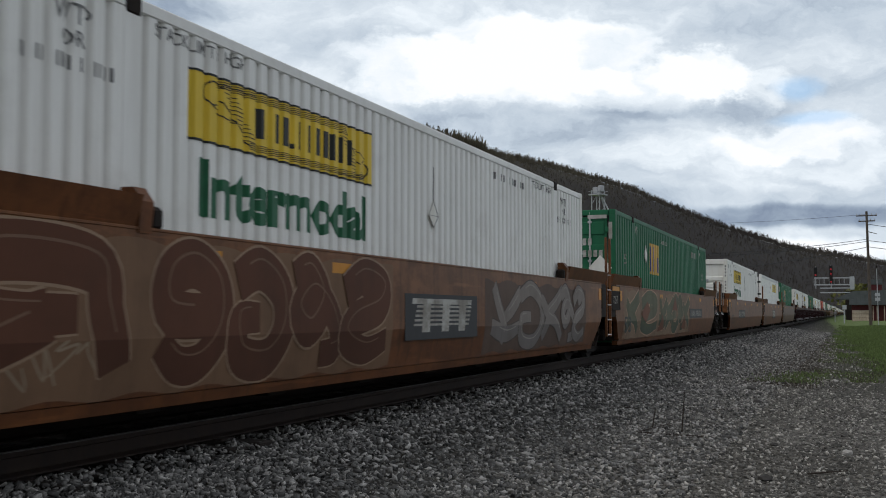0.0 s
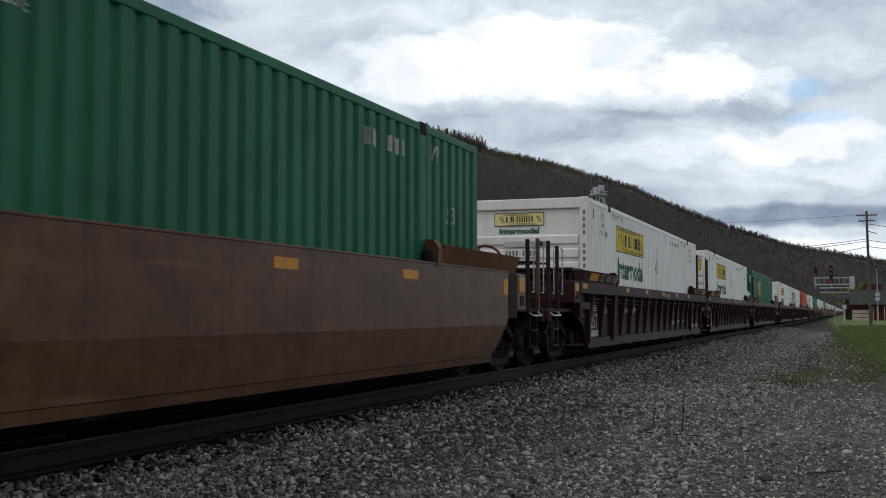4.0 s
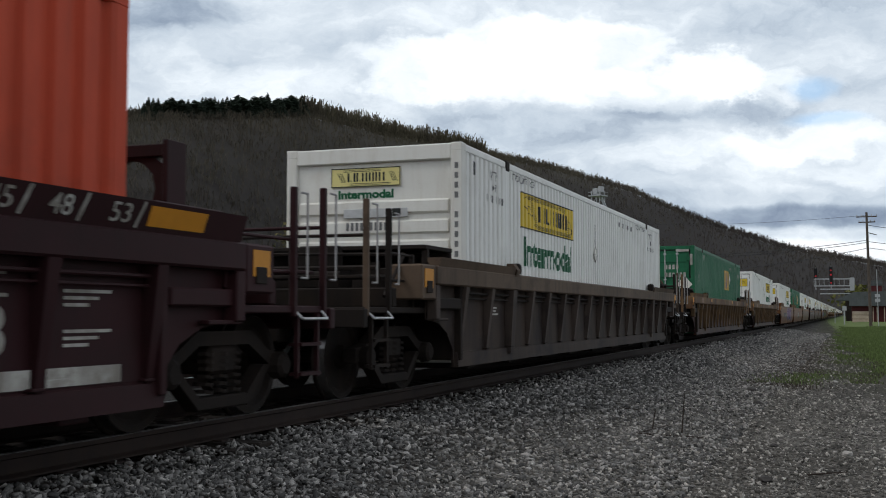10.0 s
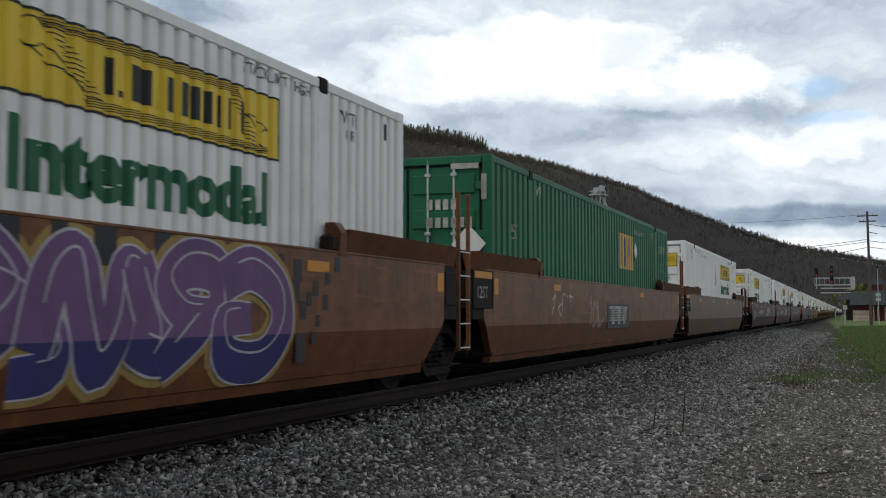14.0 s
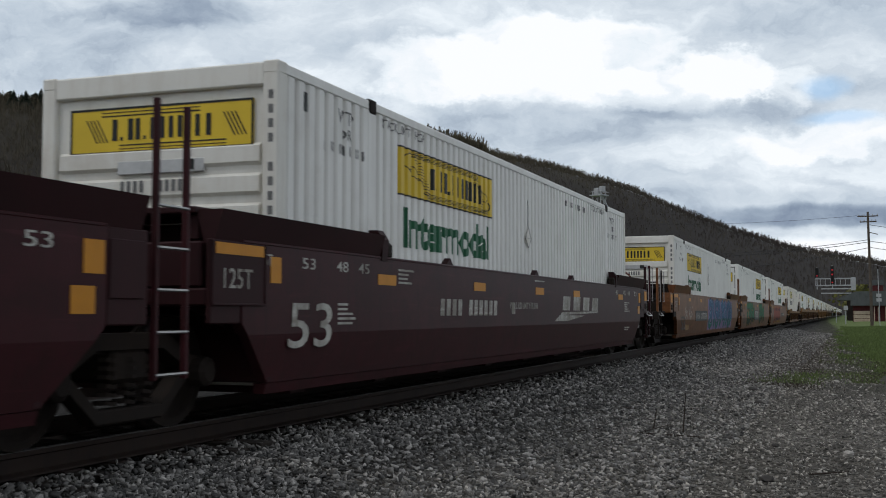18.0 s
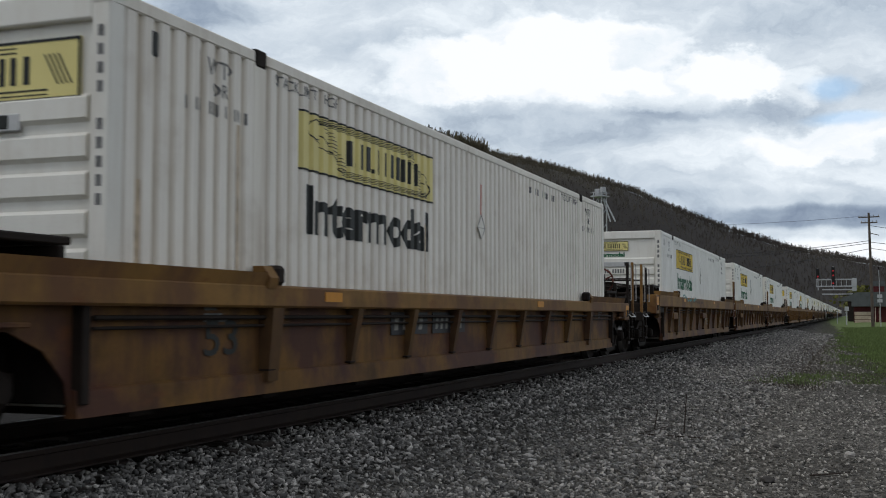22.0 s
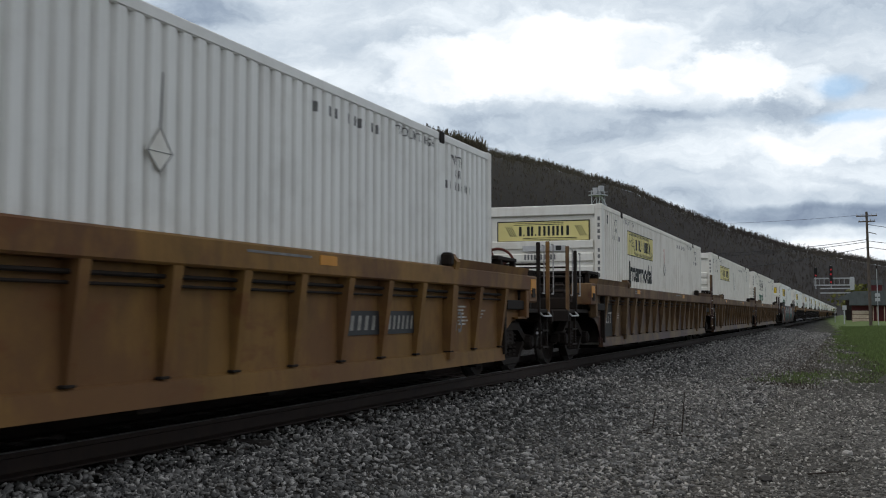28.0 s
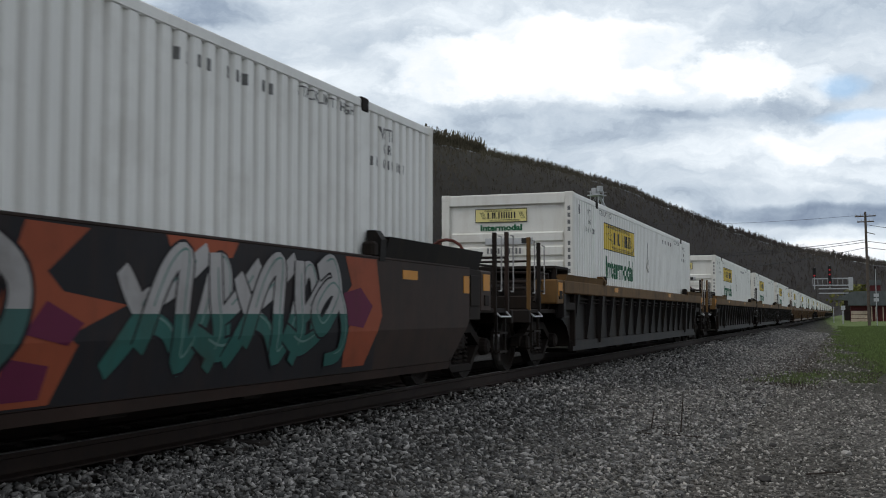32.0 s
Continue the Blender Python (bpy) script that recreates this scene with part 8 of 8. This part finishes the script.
piece(CAR[1], [("dart", -8.0, -6.2), ("bend", -6.3, -3.4), ("fork", -3.6, -2.0), ("dart", -2.4, -0.8), ("hook", -1.3, 0.1), ("twist", -0.2, 1.1), ("dart", 0.7, 2.3)], 0.36, 1.48, 0.17, 0.028, (0.108, 0.112, 0.072), (0.072, 0.086, 0.060), (0.40, 0.255, 0.175), back=(0.215, 0.150, 0.098), shine=(0.10, 0.10, 0.05), lean=0.18)
splash(CAR[1], [[(-6.1, 0.9), (-5.2, 1.2), (-4.8, 1.0), (-5.4, 0.7)], [(-3.6, 0.45), (-2.9, 0.9), (-2.6, 0.5)], [(-1.2, 1.0), (-0.6, 1.4), (-0.3, 1.0)], [(0.6, 0.5), (1.2, 0.9), (1.5, 0.45)]], (0.15, 0.066, 0.040), 0.020)
mark_panel(CAR[1], 2.4, 5.4, 0.78, 1.06, 11, gaps=(4,))
orange_marks(1, (-3.0, -0.6, 2.2, 5.0))
length_number(CAR[1], -8.1, -7.3, 0.50, 0.85, M_INK)
mark_panel(CAR[2], -5.1, -1.9, 0.72, 1.06, 11, gaps=(4,))
scribble(CAR[2], 4, -3.4, -0.4, 0.95, 1.30, M_INK_FADED, 9, 0.016)
orange_marks(2, (-5.6, -1.8, 1.9, 5.4))
length_number(CAR[2], -8.1, -7.3, 0.50, 0.85, M_INK)
emblem(CAR[3], -1.45, 1.25, 0.60, 1.12)
part("unit_letter", side_word("C", -3.42, -3.16, 0.80, 1.02, SX + 0.005), M_INK, CAR[3])
scribble(CAR[3], 5, -2.3, -0.6, 0.60, 1.30, M_WHITE_INK, 5, 0.010)
orange_marks(3, (-2.6, 1.5, 5.0))
length_number(CAR[3], -8.1, -7.3, 0.50, 0.85, M_INK)
orange_marks(4)
length_number(CAR[4], -8.1, -7.3, 0.50, 0.85, M_INK)


def maroon_marks(k):
    """White marks between the ribs: a slanted four stroke mark over bars, numbers, notices."""
    c = CAR[k]
    x = SIDE
    for i, y in enumerate((2.55, 3.55, 4.55, 5.55)):
        m = Mesh().add([(x, y - 0.30 + d, z) for d, z in ((0, 0.79), (0.15, 0.79), (0.32, 1.05), (0.17, 1.05))], [(0, 1, 2, 3)])
        m.add([(x, y - 0.30 + d, z) for d, z in ((0.30, 0.79), (0.45, 0.79), (0.62, 1.05), (0.47, 1.05))], [(0, 1, 2, 3)])
        part("mark_stroke", m, M_WHITE_INK, c, "white slanted mark between the ribs")
        if i < 3:
            d = 0.03 * i
            m = Mesh().add([(x, y - 0.36, 0.60 + d), (x, y + 0.34, 0.61 + d), (x, y + 0.36, 0.71), (x, y - 0.34, 0.71)], [(0, 1, 2, 3)])
            part("mark_bar", m, M_WHITE_INK, c, "white bar under the mark")
    for body, z in (("IL 53' 7\"", 0.62), ("IW 8' 9\"", 0.50)):
        part("length_number", side_word(body, 5.40, 5.85, z, z + 0.07, x), M_WHITE_INK, c)
    part("number_stencil", bars(12, 0.15, 1.35, 1.33, 1.43, SX + 0.004, (4, 11), 0.1, 0.5), M_WHITE_INK, c)
    part("length_number", side_word("53", 6.42, 6.88, 0.66, 0.98, x), M_WHITE_INK, c)
    for body, z in (("20", 1.14), ("40", 1.02)):
        part("length_number", side_word(body, 6.28, 6.50, z, z + 0.10, x + 0.004), M_WHITE_INK, c)
    part("length_number", side_word("125T", -8.1, -7.4, 0.62, 0.90, x), M_WHITE_INK, c)
    notices(c, ((6.55, 1.16, 0.4, 4), (7.4, 1.06, 0.5, 3), (7.4, 0.80, 0.5, 3), (-6.9, 1.10, 0.5, 5), (-5.85, 1.05, 0.4, 5), (-7.9, 1.10, 0.45, 4), (-3.4, 1.02, 0.4, 2)), x)
    for y0, y1 in ((6.3, 7.1), (7.25, 8.0), (-8.2, -7.35)):
        panel(c, y0, y1, 0.46, 0.58, M_WHITE_INK, x, "white_patch", "scuffed white patch")
    part("number_stencil", bars(9, -4.6, -3.2, 0.92, 1.02, x, (4,)), M_WHITE_INK, c)


for k in range(5, 11):
    maroon_marks(k)
scribble(CAR[6], 8, -1.5, 2.3, 0.60, 0.95, M_WHITE_INK, 8, 0.014, SIDE + 0.004)

for k in (11, 12, 13):
    notices(CAR[k], ((7.4, 0.72, 0.2, 4), (-6.9, 1.0, 0.4, 3)), SIDE)
panel(CAR[11], 7.15, 7.35, 0.55, 0.85, M_WHITE_INK, SIDE, "white_patch", "white paper notice")
panel(CAR[13], 7.85, 8.05, 0.55, 0.80, M_WHITE_INK, SIDE, "white_patch", "white paper notice")
scribble(CAR[13], 6, 2.6, 3.2, 0.75, 1.12, M_WHITE_INK, 2, 0.014, SIDE + 0.004)
em = panel(CAR[12], 2.2, 3.2, 0.50, 1.0, M_TTX_SILL, SIDE, "emblem_panel", "mustard panel with a maroon cross emblem")
m = Mesh()
for pts in ([(2.75, 0.96), (2.95, 0.96), (3.15, 0.58), (2.98, 0.58)], [(2.75, 0.58), (2.9, 0.58), (3.12, 0.96), (2.95, 0.96)], [(2.3, 0.58), (2.4, 0.58), (2.62, 0.78), (2.4, 0.96), (2.3, 0.96), (2.5, 0.78)]):
    m.add([(SIDE + 0.008, a, b) for a, b in pts], [tuple(range(len(pts)))])
part("emblem", m, M_MAROON, em)

mark_panel(CAR[14], -5.1, -1.9, 0.72, 1.02, 11, gaps=(4,))
piece(CAR[14], [("dart", -1.6, -0.3), ("curl", -0.7, 0.5), ("loop", 0.1, 1.3), ("twist", 0.9, 2.1), ("wave", 1.7, 3.1), ("fork", 2.6, 3.6), ("loop", 3.0, 4.1), ("hook", 3.7, 5.0)], 0.35, 1.47, 0.185, 0.020, (0.150, 0.085, 0.175), (0.046, 0.044, 0.135), (0.42, 0.40, 0.42), shine=(0.40, 0.38, 0.40), rim=(0.30, 0.21, 0.07), rim_w=0.06)
for y, z, s in ((5.2, 1.3, 0.14), (5.55, 1.15, 0.10), (5.3, 0.95, 0.12), (5.8, 1.25, 0.09), (5.6, 0.85, 0.08), (1.6, 1.40, 0.20), (2.05, 1.41, 0.16), (2.5, 1.40, 0.24), (3.15, 1.41, 0.20), (0.5, 1.40, 0.22), (1.1, 1.42, 0.14), (3.6, 1.42, 0.12), (5.15, 1.12, 0.16), (5.42, 1.05, 0.09), (5.25, 0.62, 0.18), (5.5, 0.70, 0.08), (5.75, 1.02, 0.10), (6.0, 1.38, 0.10), (4.5, 1.42, 0.16), (4.9, 1.36, 0.10)):
    panel(CAR[14], y - s / 2, y + s / 2, z - s * 0.7, min(1.49, z + s * 0.7), M_DARKPANEL, SX, "paint_block", "dark sprayed block")
orange_marks(14, (-5.6, 4.1, 5.6))
emblem(CAR[15], -1.0, 1.35, 0.62, 1.12)
scribble(CAR[15], 13, -5.4, -3.9, 0.8, 1.3, M_WHITE_INK, 4, 0.018)
scribble(CAR[15], 14, -2.6, -1.4, 0.5, 1.3, M_WHITE_INK, 4, 0.016)
orange_marks(15, (-5.0, 3.0))
orange_marks(16)


def maroon_smooth_marks(k):
    c = CAR[k]
    length_number(c, -8.2, -7.35, 0.62, 1.02, M_WHITE_INK)
    part("number_stencil", bars(11, -4.4, -2.1, 0.90, 1.10, SX + 0.005, (4,), 0.1), M_WHITE_INK, c)
    part("number_stencil", bars(1, -1.45, -1.2, 0.92, 1.08, SX + 0.005), M_WHITE_INK, c)
    part("side_word", side_word("WELL LD LMT 118,200", -1.55, -0.05, 0.98, 1.09, SX + 0.005), M_WHITE_INK, c)
    m = bars(4, 1.55, 4.55, 0.98, 1.22, SX + 0.005, (), 0.25)
    m.add([(SX + 0.005, 1.4, 0.90), (SX + 0.005, 4.3, 0.94), (SX + 0.005, 4.35, 0.97), (SX + 0.005, 1.5, 0.95)], [(0, 1, 2, 3)])
    m.add([(SX + 0.005, 1.0, 0.80), (SX + 0.005, 1.9, 0.80), (SX + 0.005, 3.2, 0.89), (SX + 0.005, 1.35, 0.90)], [(0, 1, 2, 3)])
    part("company_mark", m, M_WHITE_INK, c, "white slanted company mark with a swoosh")
    for y in (-6.0, -2.9, 0.1, 2.6, 6.6):
        panel(c, y - 0.24, y + 0.24, 1.22, 1.33, M_REFLECT, name="reflector", label="orange reflector")
    for body, y in (("125T", -8.6), ("53", -7.8), ("48", -7.1), ("45", -6.6), ("40", 6.2), ("45", 7.0), ("48", 7.5), ("53", 8.3)):
        part("length_mark", side_word(body, y - 0.13, y + 0.13, 1.32, 1.42, SX + 0.005), M_WHITE_INK, c)
    notices(c, ((-7.2, 1.0, 0.4, 5), (-5.7, 1.38, 0.5, 4), (7.0, 1.15, 0.6, 5), (7.0, 0.62, 0.6, 2), (-0.2, 1.42, 0.8, 1)), SX + 0.005)
    for y in (8.72, 8.72):
        panel(c, y - 0.12, y + 0.12, 0.92, 1.10, M_REFLECT, name="reflector", label="orange reflector")
    for y in (-4.0, 0.0, 2.4):
        part("latch", Mesh().prism([(y - 0.12, 1.516), (y + 0.12, 1.516), (y + 0.02, 1.60)], 0, SX - 0.1, SX - 0.02), M_MAROON, c)


for k in (17, 18, 19):
    maroon_smooth_marks(k)
part("end_mark", side_word("B-END", 10.62, 10.98, 0.936, 0.994, 1.304), M_WHITE_INK, CAR[19])

mark_panel(CAR[20], -4.85, -1.85, 0.70, 1.02, 11, gaps=(4,))
piece(CAR[20], [("bend", -1.5, -0.2), ("wave", -0.7, 1.0), ("curl", 0.5, 1.7), ("wave", 1.2, 3.0), ("twist", 2.6, 3.7), ("wave", 3.2, 5.0), ("hook", 4.6, 5.6), ("wave", 5.0, 6.4)], 0.38, 1.46, 0.13, 0.022, (0.040, 0.105, 0.205), (0.016, 0.115, 0.105), (0.020, 0.024, 0.05), back=(0.20, 0.15, 0.27), shine=(0.24, 0.36, 0.46))
length_number(CAR[20], -8.1, -7.3, 0.45, 0.85, M_INK)
orange_marks(20, (-6.1, -3.4))
panel(CAR[20], -7.2, -6.3, 0.44, 0.60, M_TTX_SILL, smooth_side(0.5) + 0.02, "paint_patch", "mustard paint patch")
scribble(CAR[20], 42, -7.3, -5.6, 0.75, 1.3, M_WHITE_INK, 4, 0.014)
# both pieces: near-black lower green is a sprayed fade plus painted slope shade
piece(CAR[21], [("hook", -6.2, -4.8), ("curl", -5.2, -4.1), ("twist", -4.5, -3.4), ("loop", -3.8, -2.75), ("dart", -3.0, -1.75)], 0.40, 1.47, 0.13, 0.07, (0.018, 0.130, 0.058), (0.012, 0.042, 0.022), (0.010, 0.016, 0.012), shine=(0.03, 0.17, 0.08), rim=(0.27, 0.17, 0.018), rim_w=0.035)
scribble(CAR[21], 52, -6.2, -1.8, 0.40, 0.70, spray((0.30, 0.19, 0.02)), 9, 0.02)
emblem(CAR[21], -1.65, 0.95, 0.62, 1.10)
piece(CAR[21], [("bend", 1.2, 2.5), ("loop", 2.0, 3.1), ("twist", 2.8, 4.0), ("dart", 3.6, 4.9)], 0.40, 1.47, 0.13, 0.07, (0.018, 0.130, 0.058), (0.012, 0.042, 0.022), (0.010, 0.016, 0.012), shine=(0.03, 0.17, 0.08), rim=(0.27, 0.17, 0.018), rim_w=0.035)
length_number(CAR[21], -8.2, -7.4, 0.50, 0.90, M_INK)
panel(CAR[21], -7.8, -6.9, 1.12, 1.36, M_TTX_SILL, name="paint_patch", label="mustard paint patch")
orange_marks(21, (-6.6, 0.4))
block_piece(CAR[22], -5.9, 0.5, 4, (0.235, 0.050, 0.034), (0.190, 0.036, 0.028), (0.30, 0.19, 0.018), (0.022, 0.013, 0.017))
mark_panel(CAR[22], 1.9, 4.9, 0.76, 1.0, 11, gaps=(4,))
length_number(CAR[22], -8.2, -7.4, 0.45, 0.85, M_INK)
orange_marks(22, (-6.9, 2.6))
panel(CAR[22], -6.5, -6.1, 1.18, 1.45, M_TTX_SILL, name="paint_patch", label="mustard paint patch")

for k, (y0, y1) in ((23, (-3.2, -0.75)), (26, (-5.25, -2.8)), (29, (3.2, 5.05)), (32, (2.15, 4.0))):
    w = (y1 - y0) / 2
    mark_panel(CAR[k], y0, y0 + w - 0.12, *((0.47, 0.70) if k == 26 else (0.70, 0.95)), 4, ink=M_PALE_INK, x=SIDE + 0.004)
    mark_panel(CAR[k], y0 + w + 0.05, y1, *((0.47, 0.70) if k == 26 else (0.70, 0.95)), 6, ink=M_PALE_INK, x=SIDE + 0.004)


def big_strokes(k, y0, y1, z0, z1, mat):
    """Three large faded strokes painted across the bays."""
    w = (y1 - y0) / 3
    for i in range(3):
        a = y0 + i * w
        m = Mesh().add([(SIDE, a + 0.1 * w, z0), (SIDE, a + 0.6 * w, z0), (SIDE, a + 0.75 * w, z1), (SIDE, a + 0.25 * w, z1)], [(0, 1, 2, 3)])
        part("faded_mark", m, mat, CAR[k], "large faded railway mark across the bays")


M_FADED = plain("faded_maroon_mark", (0.042, 0.016, 0.015), 0.7, vary=0.3)
M_FADED_RED = plain("faded_red_mark", (0.105, 0.028, 0.030), 0.7, vary=0.3)
for k, y0, y1 in ((25, -3.4, -0.6), (31, -2.3, 1.3), (28, -2.3, 1.3), (12, 2.3, 5.2)):
    big_strokes(k, y0, y1, 0.56, 0.98, M_FADED_RED if k > 26 else M_FADED)
for k in (24, 25, 26):
    for y in (-6.5, -0.05):
        part("tool_box", Mesh().box(SIDE - 0.01, SX - 0.02, y - 0.45, y + 0.35, 0.80, 0.98, 0.015), M_TTX, CAR[k])
LENGTH_Y = {23: -6.9, 24: -5.5, 25: -5.5, 26: 0.75}
for k in range(23, 33):
    notices(CAR[k], ((6.55, 1.0, 0.4, 6), (7.35, 0.95, 0.35, 3), (-6.9, 1.0, 0.35, 5)), SIDE, M_WHITE_INK if k > 26 else M_INK_FADED)
    notices(CAR[k], ((-5.4, 1.42, 0.9, 2), (1.0, 1.42, 1.2, 1)) if k > 26 else (), SX + 0.004, M_INK_FADED)
    if 24 <= k <= 26:
        part("side_word", side_word("52,900 LBS MAX GROSS WT FOR 20 FT CONTAINER", -3.3, -0.75, 1.27, 1.35, SX + 0.004), M_FADED, CAR[k], "faded stencilled load limit")
    if k > 26:
        panel(CAR[k], -8.2, -7.3, 0.45, 1.15, M_BLACKCAR, SIDE, "dark_patch", "dark repainted end bay")
        part("length_number", side_word("125T", -8.1, -7.4, 0.72, 0.95, SIDE + 0.006), M_WHITE_INK, CAR[k])
        part("length_number", side_word("53", 6.35, 6.7, 0.68, 0.95, SIDE + 0.004), M_INK_FADED, CAR[k])
    else:
        part("length_number", side_word("53", LENGTH_Y[k], LENGTH_Y[k] + 0.5, 0.60, 0.88, SIDE + 0.004), M_INK, CAR[k])
scribble(CAR[24], 71, -5.2, -2.2, 1.30, 1.48, spray((0.10, 0.25, 0.25)), 7, 0.02, SX + 0.004)
scribble(CAR[24], 72, 0.8, 1.6, 0.6, 1.1, spray((0.25, 0.3, 0.26)), 3, 0.016, SIDE + 0.003)
scribble(CAR[24], 73, 5.2, 6.0, 0.6, 1.1, spray((0.3, 0.32, 0.28)), 3, 0.016, SIDE + 0.003)
splash(CAR[33], [[(-6.0, 0.345), (6.0, 0.345), (5.9, 1.488), (-6.0, 1.488)]], (0.020, 0.019, 0.021), 0.002)
splash(CAR[33], [[(-6.3, 0.36), (-5.3, 0.36), (-5.6, 0.7), (-5.2, 0.9), (-5.6, 1.1), (-5.3, 1.46), (-6.2, 1.46)], [(0.35, 0.36), (1.05, 0.36), (1.25, 0.72), (1.15, 0.78), (1.75, 0.98), (1.10, 1.06), (0.95, 1.18), (1.35, 1.47), (0.75, 1.48), (0.55, 1.0)], [(5.25, 0.40), (5.75, 0.40), (6.10, 0.9), (5.95, 1.48), (5.20, 1.48), (5.35, 1.2), (5.12, 1.05), (5.40, 0.9), (5.20, 0.7)], [(2.3, 1.30), (3.1, 1.36), (3.2, 1.487), (2.2, 1.487)]], (0.27, 0.070, 0.034), 0.005)
splash(CAR[33], [[(5.18, 0.82), (5.62, 0.78), (5.85, 1.0), (5.55, 1.18), (5.16, 1.12)], [(0.75, 0.8), (1.15, 0.72), (1.30, 0.86), (0.95, 1.0)], [(0.55, 0.40), (0.95, 0.40), (1.0, 0.6), (0.62, 0.66)]], (0.115, 0.020, 0.050), 0.008)
piece(CAR[33], [("dart", -5.3, -3.8), ("wave", -4.6, -2.8), ("twist", -3.6, -2.0), ("fork", -2.3, -1.0), ("wave", -1.6, 0.0), ("hook", -0.6, 0.8)], 0.40, 1.47, 0.10, 0.03, (0.32, 0.31, 0.30), (0.05, 0.11, 0.10), (0.014, 0.013, 0.016), cut=0.95, lean=0.3)
piece(CAR[33], [("dart", 1.5, 2.7), ("wave", 1.9, 3.1), ("fork", 2.5, 3.5), ("dart", 3.0, 4.1), ("wave", 3.3, 4.6), ("fork", 3.9, 4.8), ("twist", 4.4, 5.3)], 0.40, 1.48, 0.090, 0.022, (0.34, 0.33, 0.32), (0.030, 0.105, 0.090), (0.014, 0.013, 0.016), cut=0.92, lean=0.3, shine=(0.12, 0.20, 0.18))
length_number(CAR[33], -8.2, -7.4, 0.50, 0.90, M_WHITE_INK)
orange_marks(33, (-6.6, 6.9))


# stripes and streaks that set single boxes apart
WAVE["pitch"], WAVE["deep"] = 0.205, 0.034
M_STREAK = plain("brown_rust_streak", (0.50, 0.42, 0.31), 0.7, vary=0.3)
M_STRIPE = plain("dark_grime_stripe", (0.10, 0.10, 0.095), 0.7, vary=0.3)
for k, y0, y1, z0, z1, mat in ((22, -5.14, -5.02, 0.1, 2.74, M_STRIPE), (22, -4.90, -4.84, 0.1, 2.74, M_STRIPE), (17, -7.72, -7.64, 0.3, 2.4, M_STREAK), (17, -7.42, -7.37, 0.2, 2.6, M_STREAK), (0, -6.12, -5.98, 1.4, 2.6, M_STREAK), (31, -6.2, -6.1, 1.9, 2.62, M_STREAK), (23, -7.75, -7.68, 0.3, 1.6, M_STREAK), (23, -6.95, -6.90, 0.2, 2.7, M_STREAK), (23, -6.4, -6.35, 0.2, 2.2, M_STREAK), (23, -5.9, -5.86, 0.9, 2.7, M_STREAK), (23, -2.1, -2.06, 0.2, 1.7, M_STREAK), (23, 2.1, 2.14, 0.2, 2.0, M_STREAK), (16, 6.3, 7.2, 2.0, 2.03, M_STREAK), (16, 7.0, 7.06, 1.2, 2.0, M_STREAK), (30, -5.98, -5.92, 0.9, 2.6, M_STREAK), (25, -6.05, -5.97, 1.2, 2.55, M_STREAK)):
    part("grime_streak", strip(y0, y1, z0, z1, 0.0045), mat, BOX_OF[k], "streak of rust and grime down the side")


# ================= what moves =================
def motions():
    """The train runs past towards the camera; the clouds drift."""
    times = (0.0, 6.4, 12.8, 19.2, 25.6, 32.0)
    for car, load, y, k in TRAIN:
        walk(car, [(t, pose(TX, y - 22.0304 * t - 0.0037556 * t * t, 0)) for t in times])
        walk(load, [(t, pose(TX, y - 22.0304 * t - 0.0037556 * t * t, 0.288)) for t in times])
    walk(SKY, [(t, pose(0, 0, 0, 0, 0, 0.75 - 2.15 * t / 32)) for t in (0.0, 16.0, 32.0)])


motions()
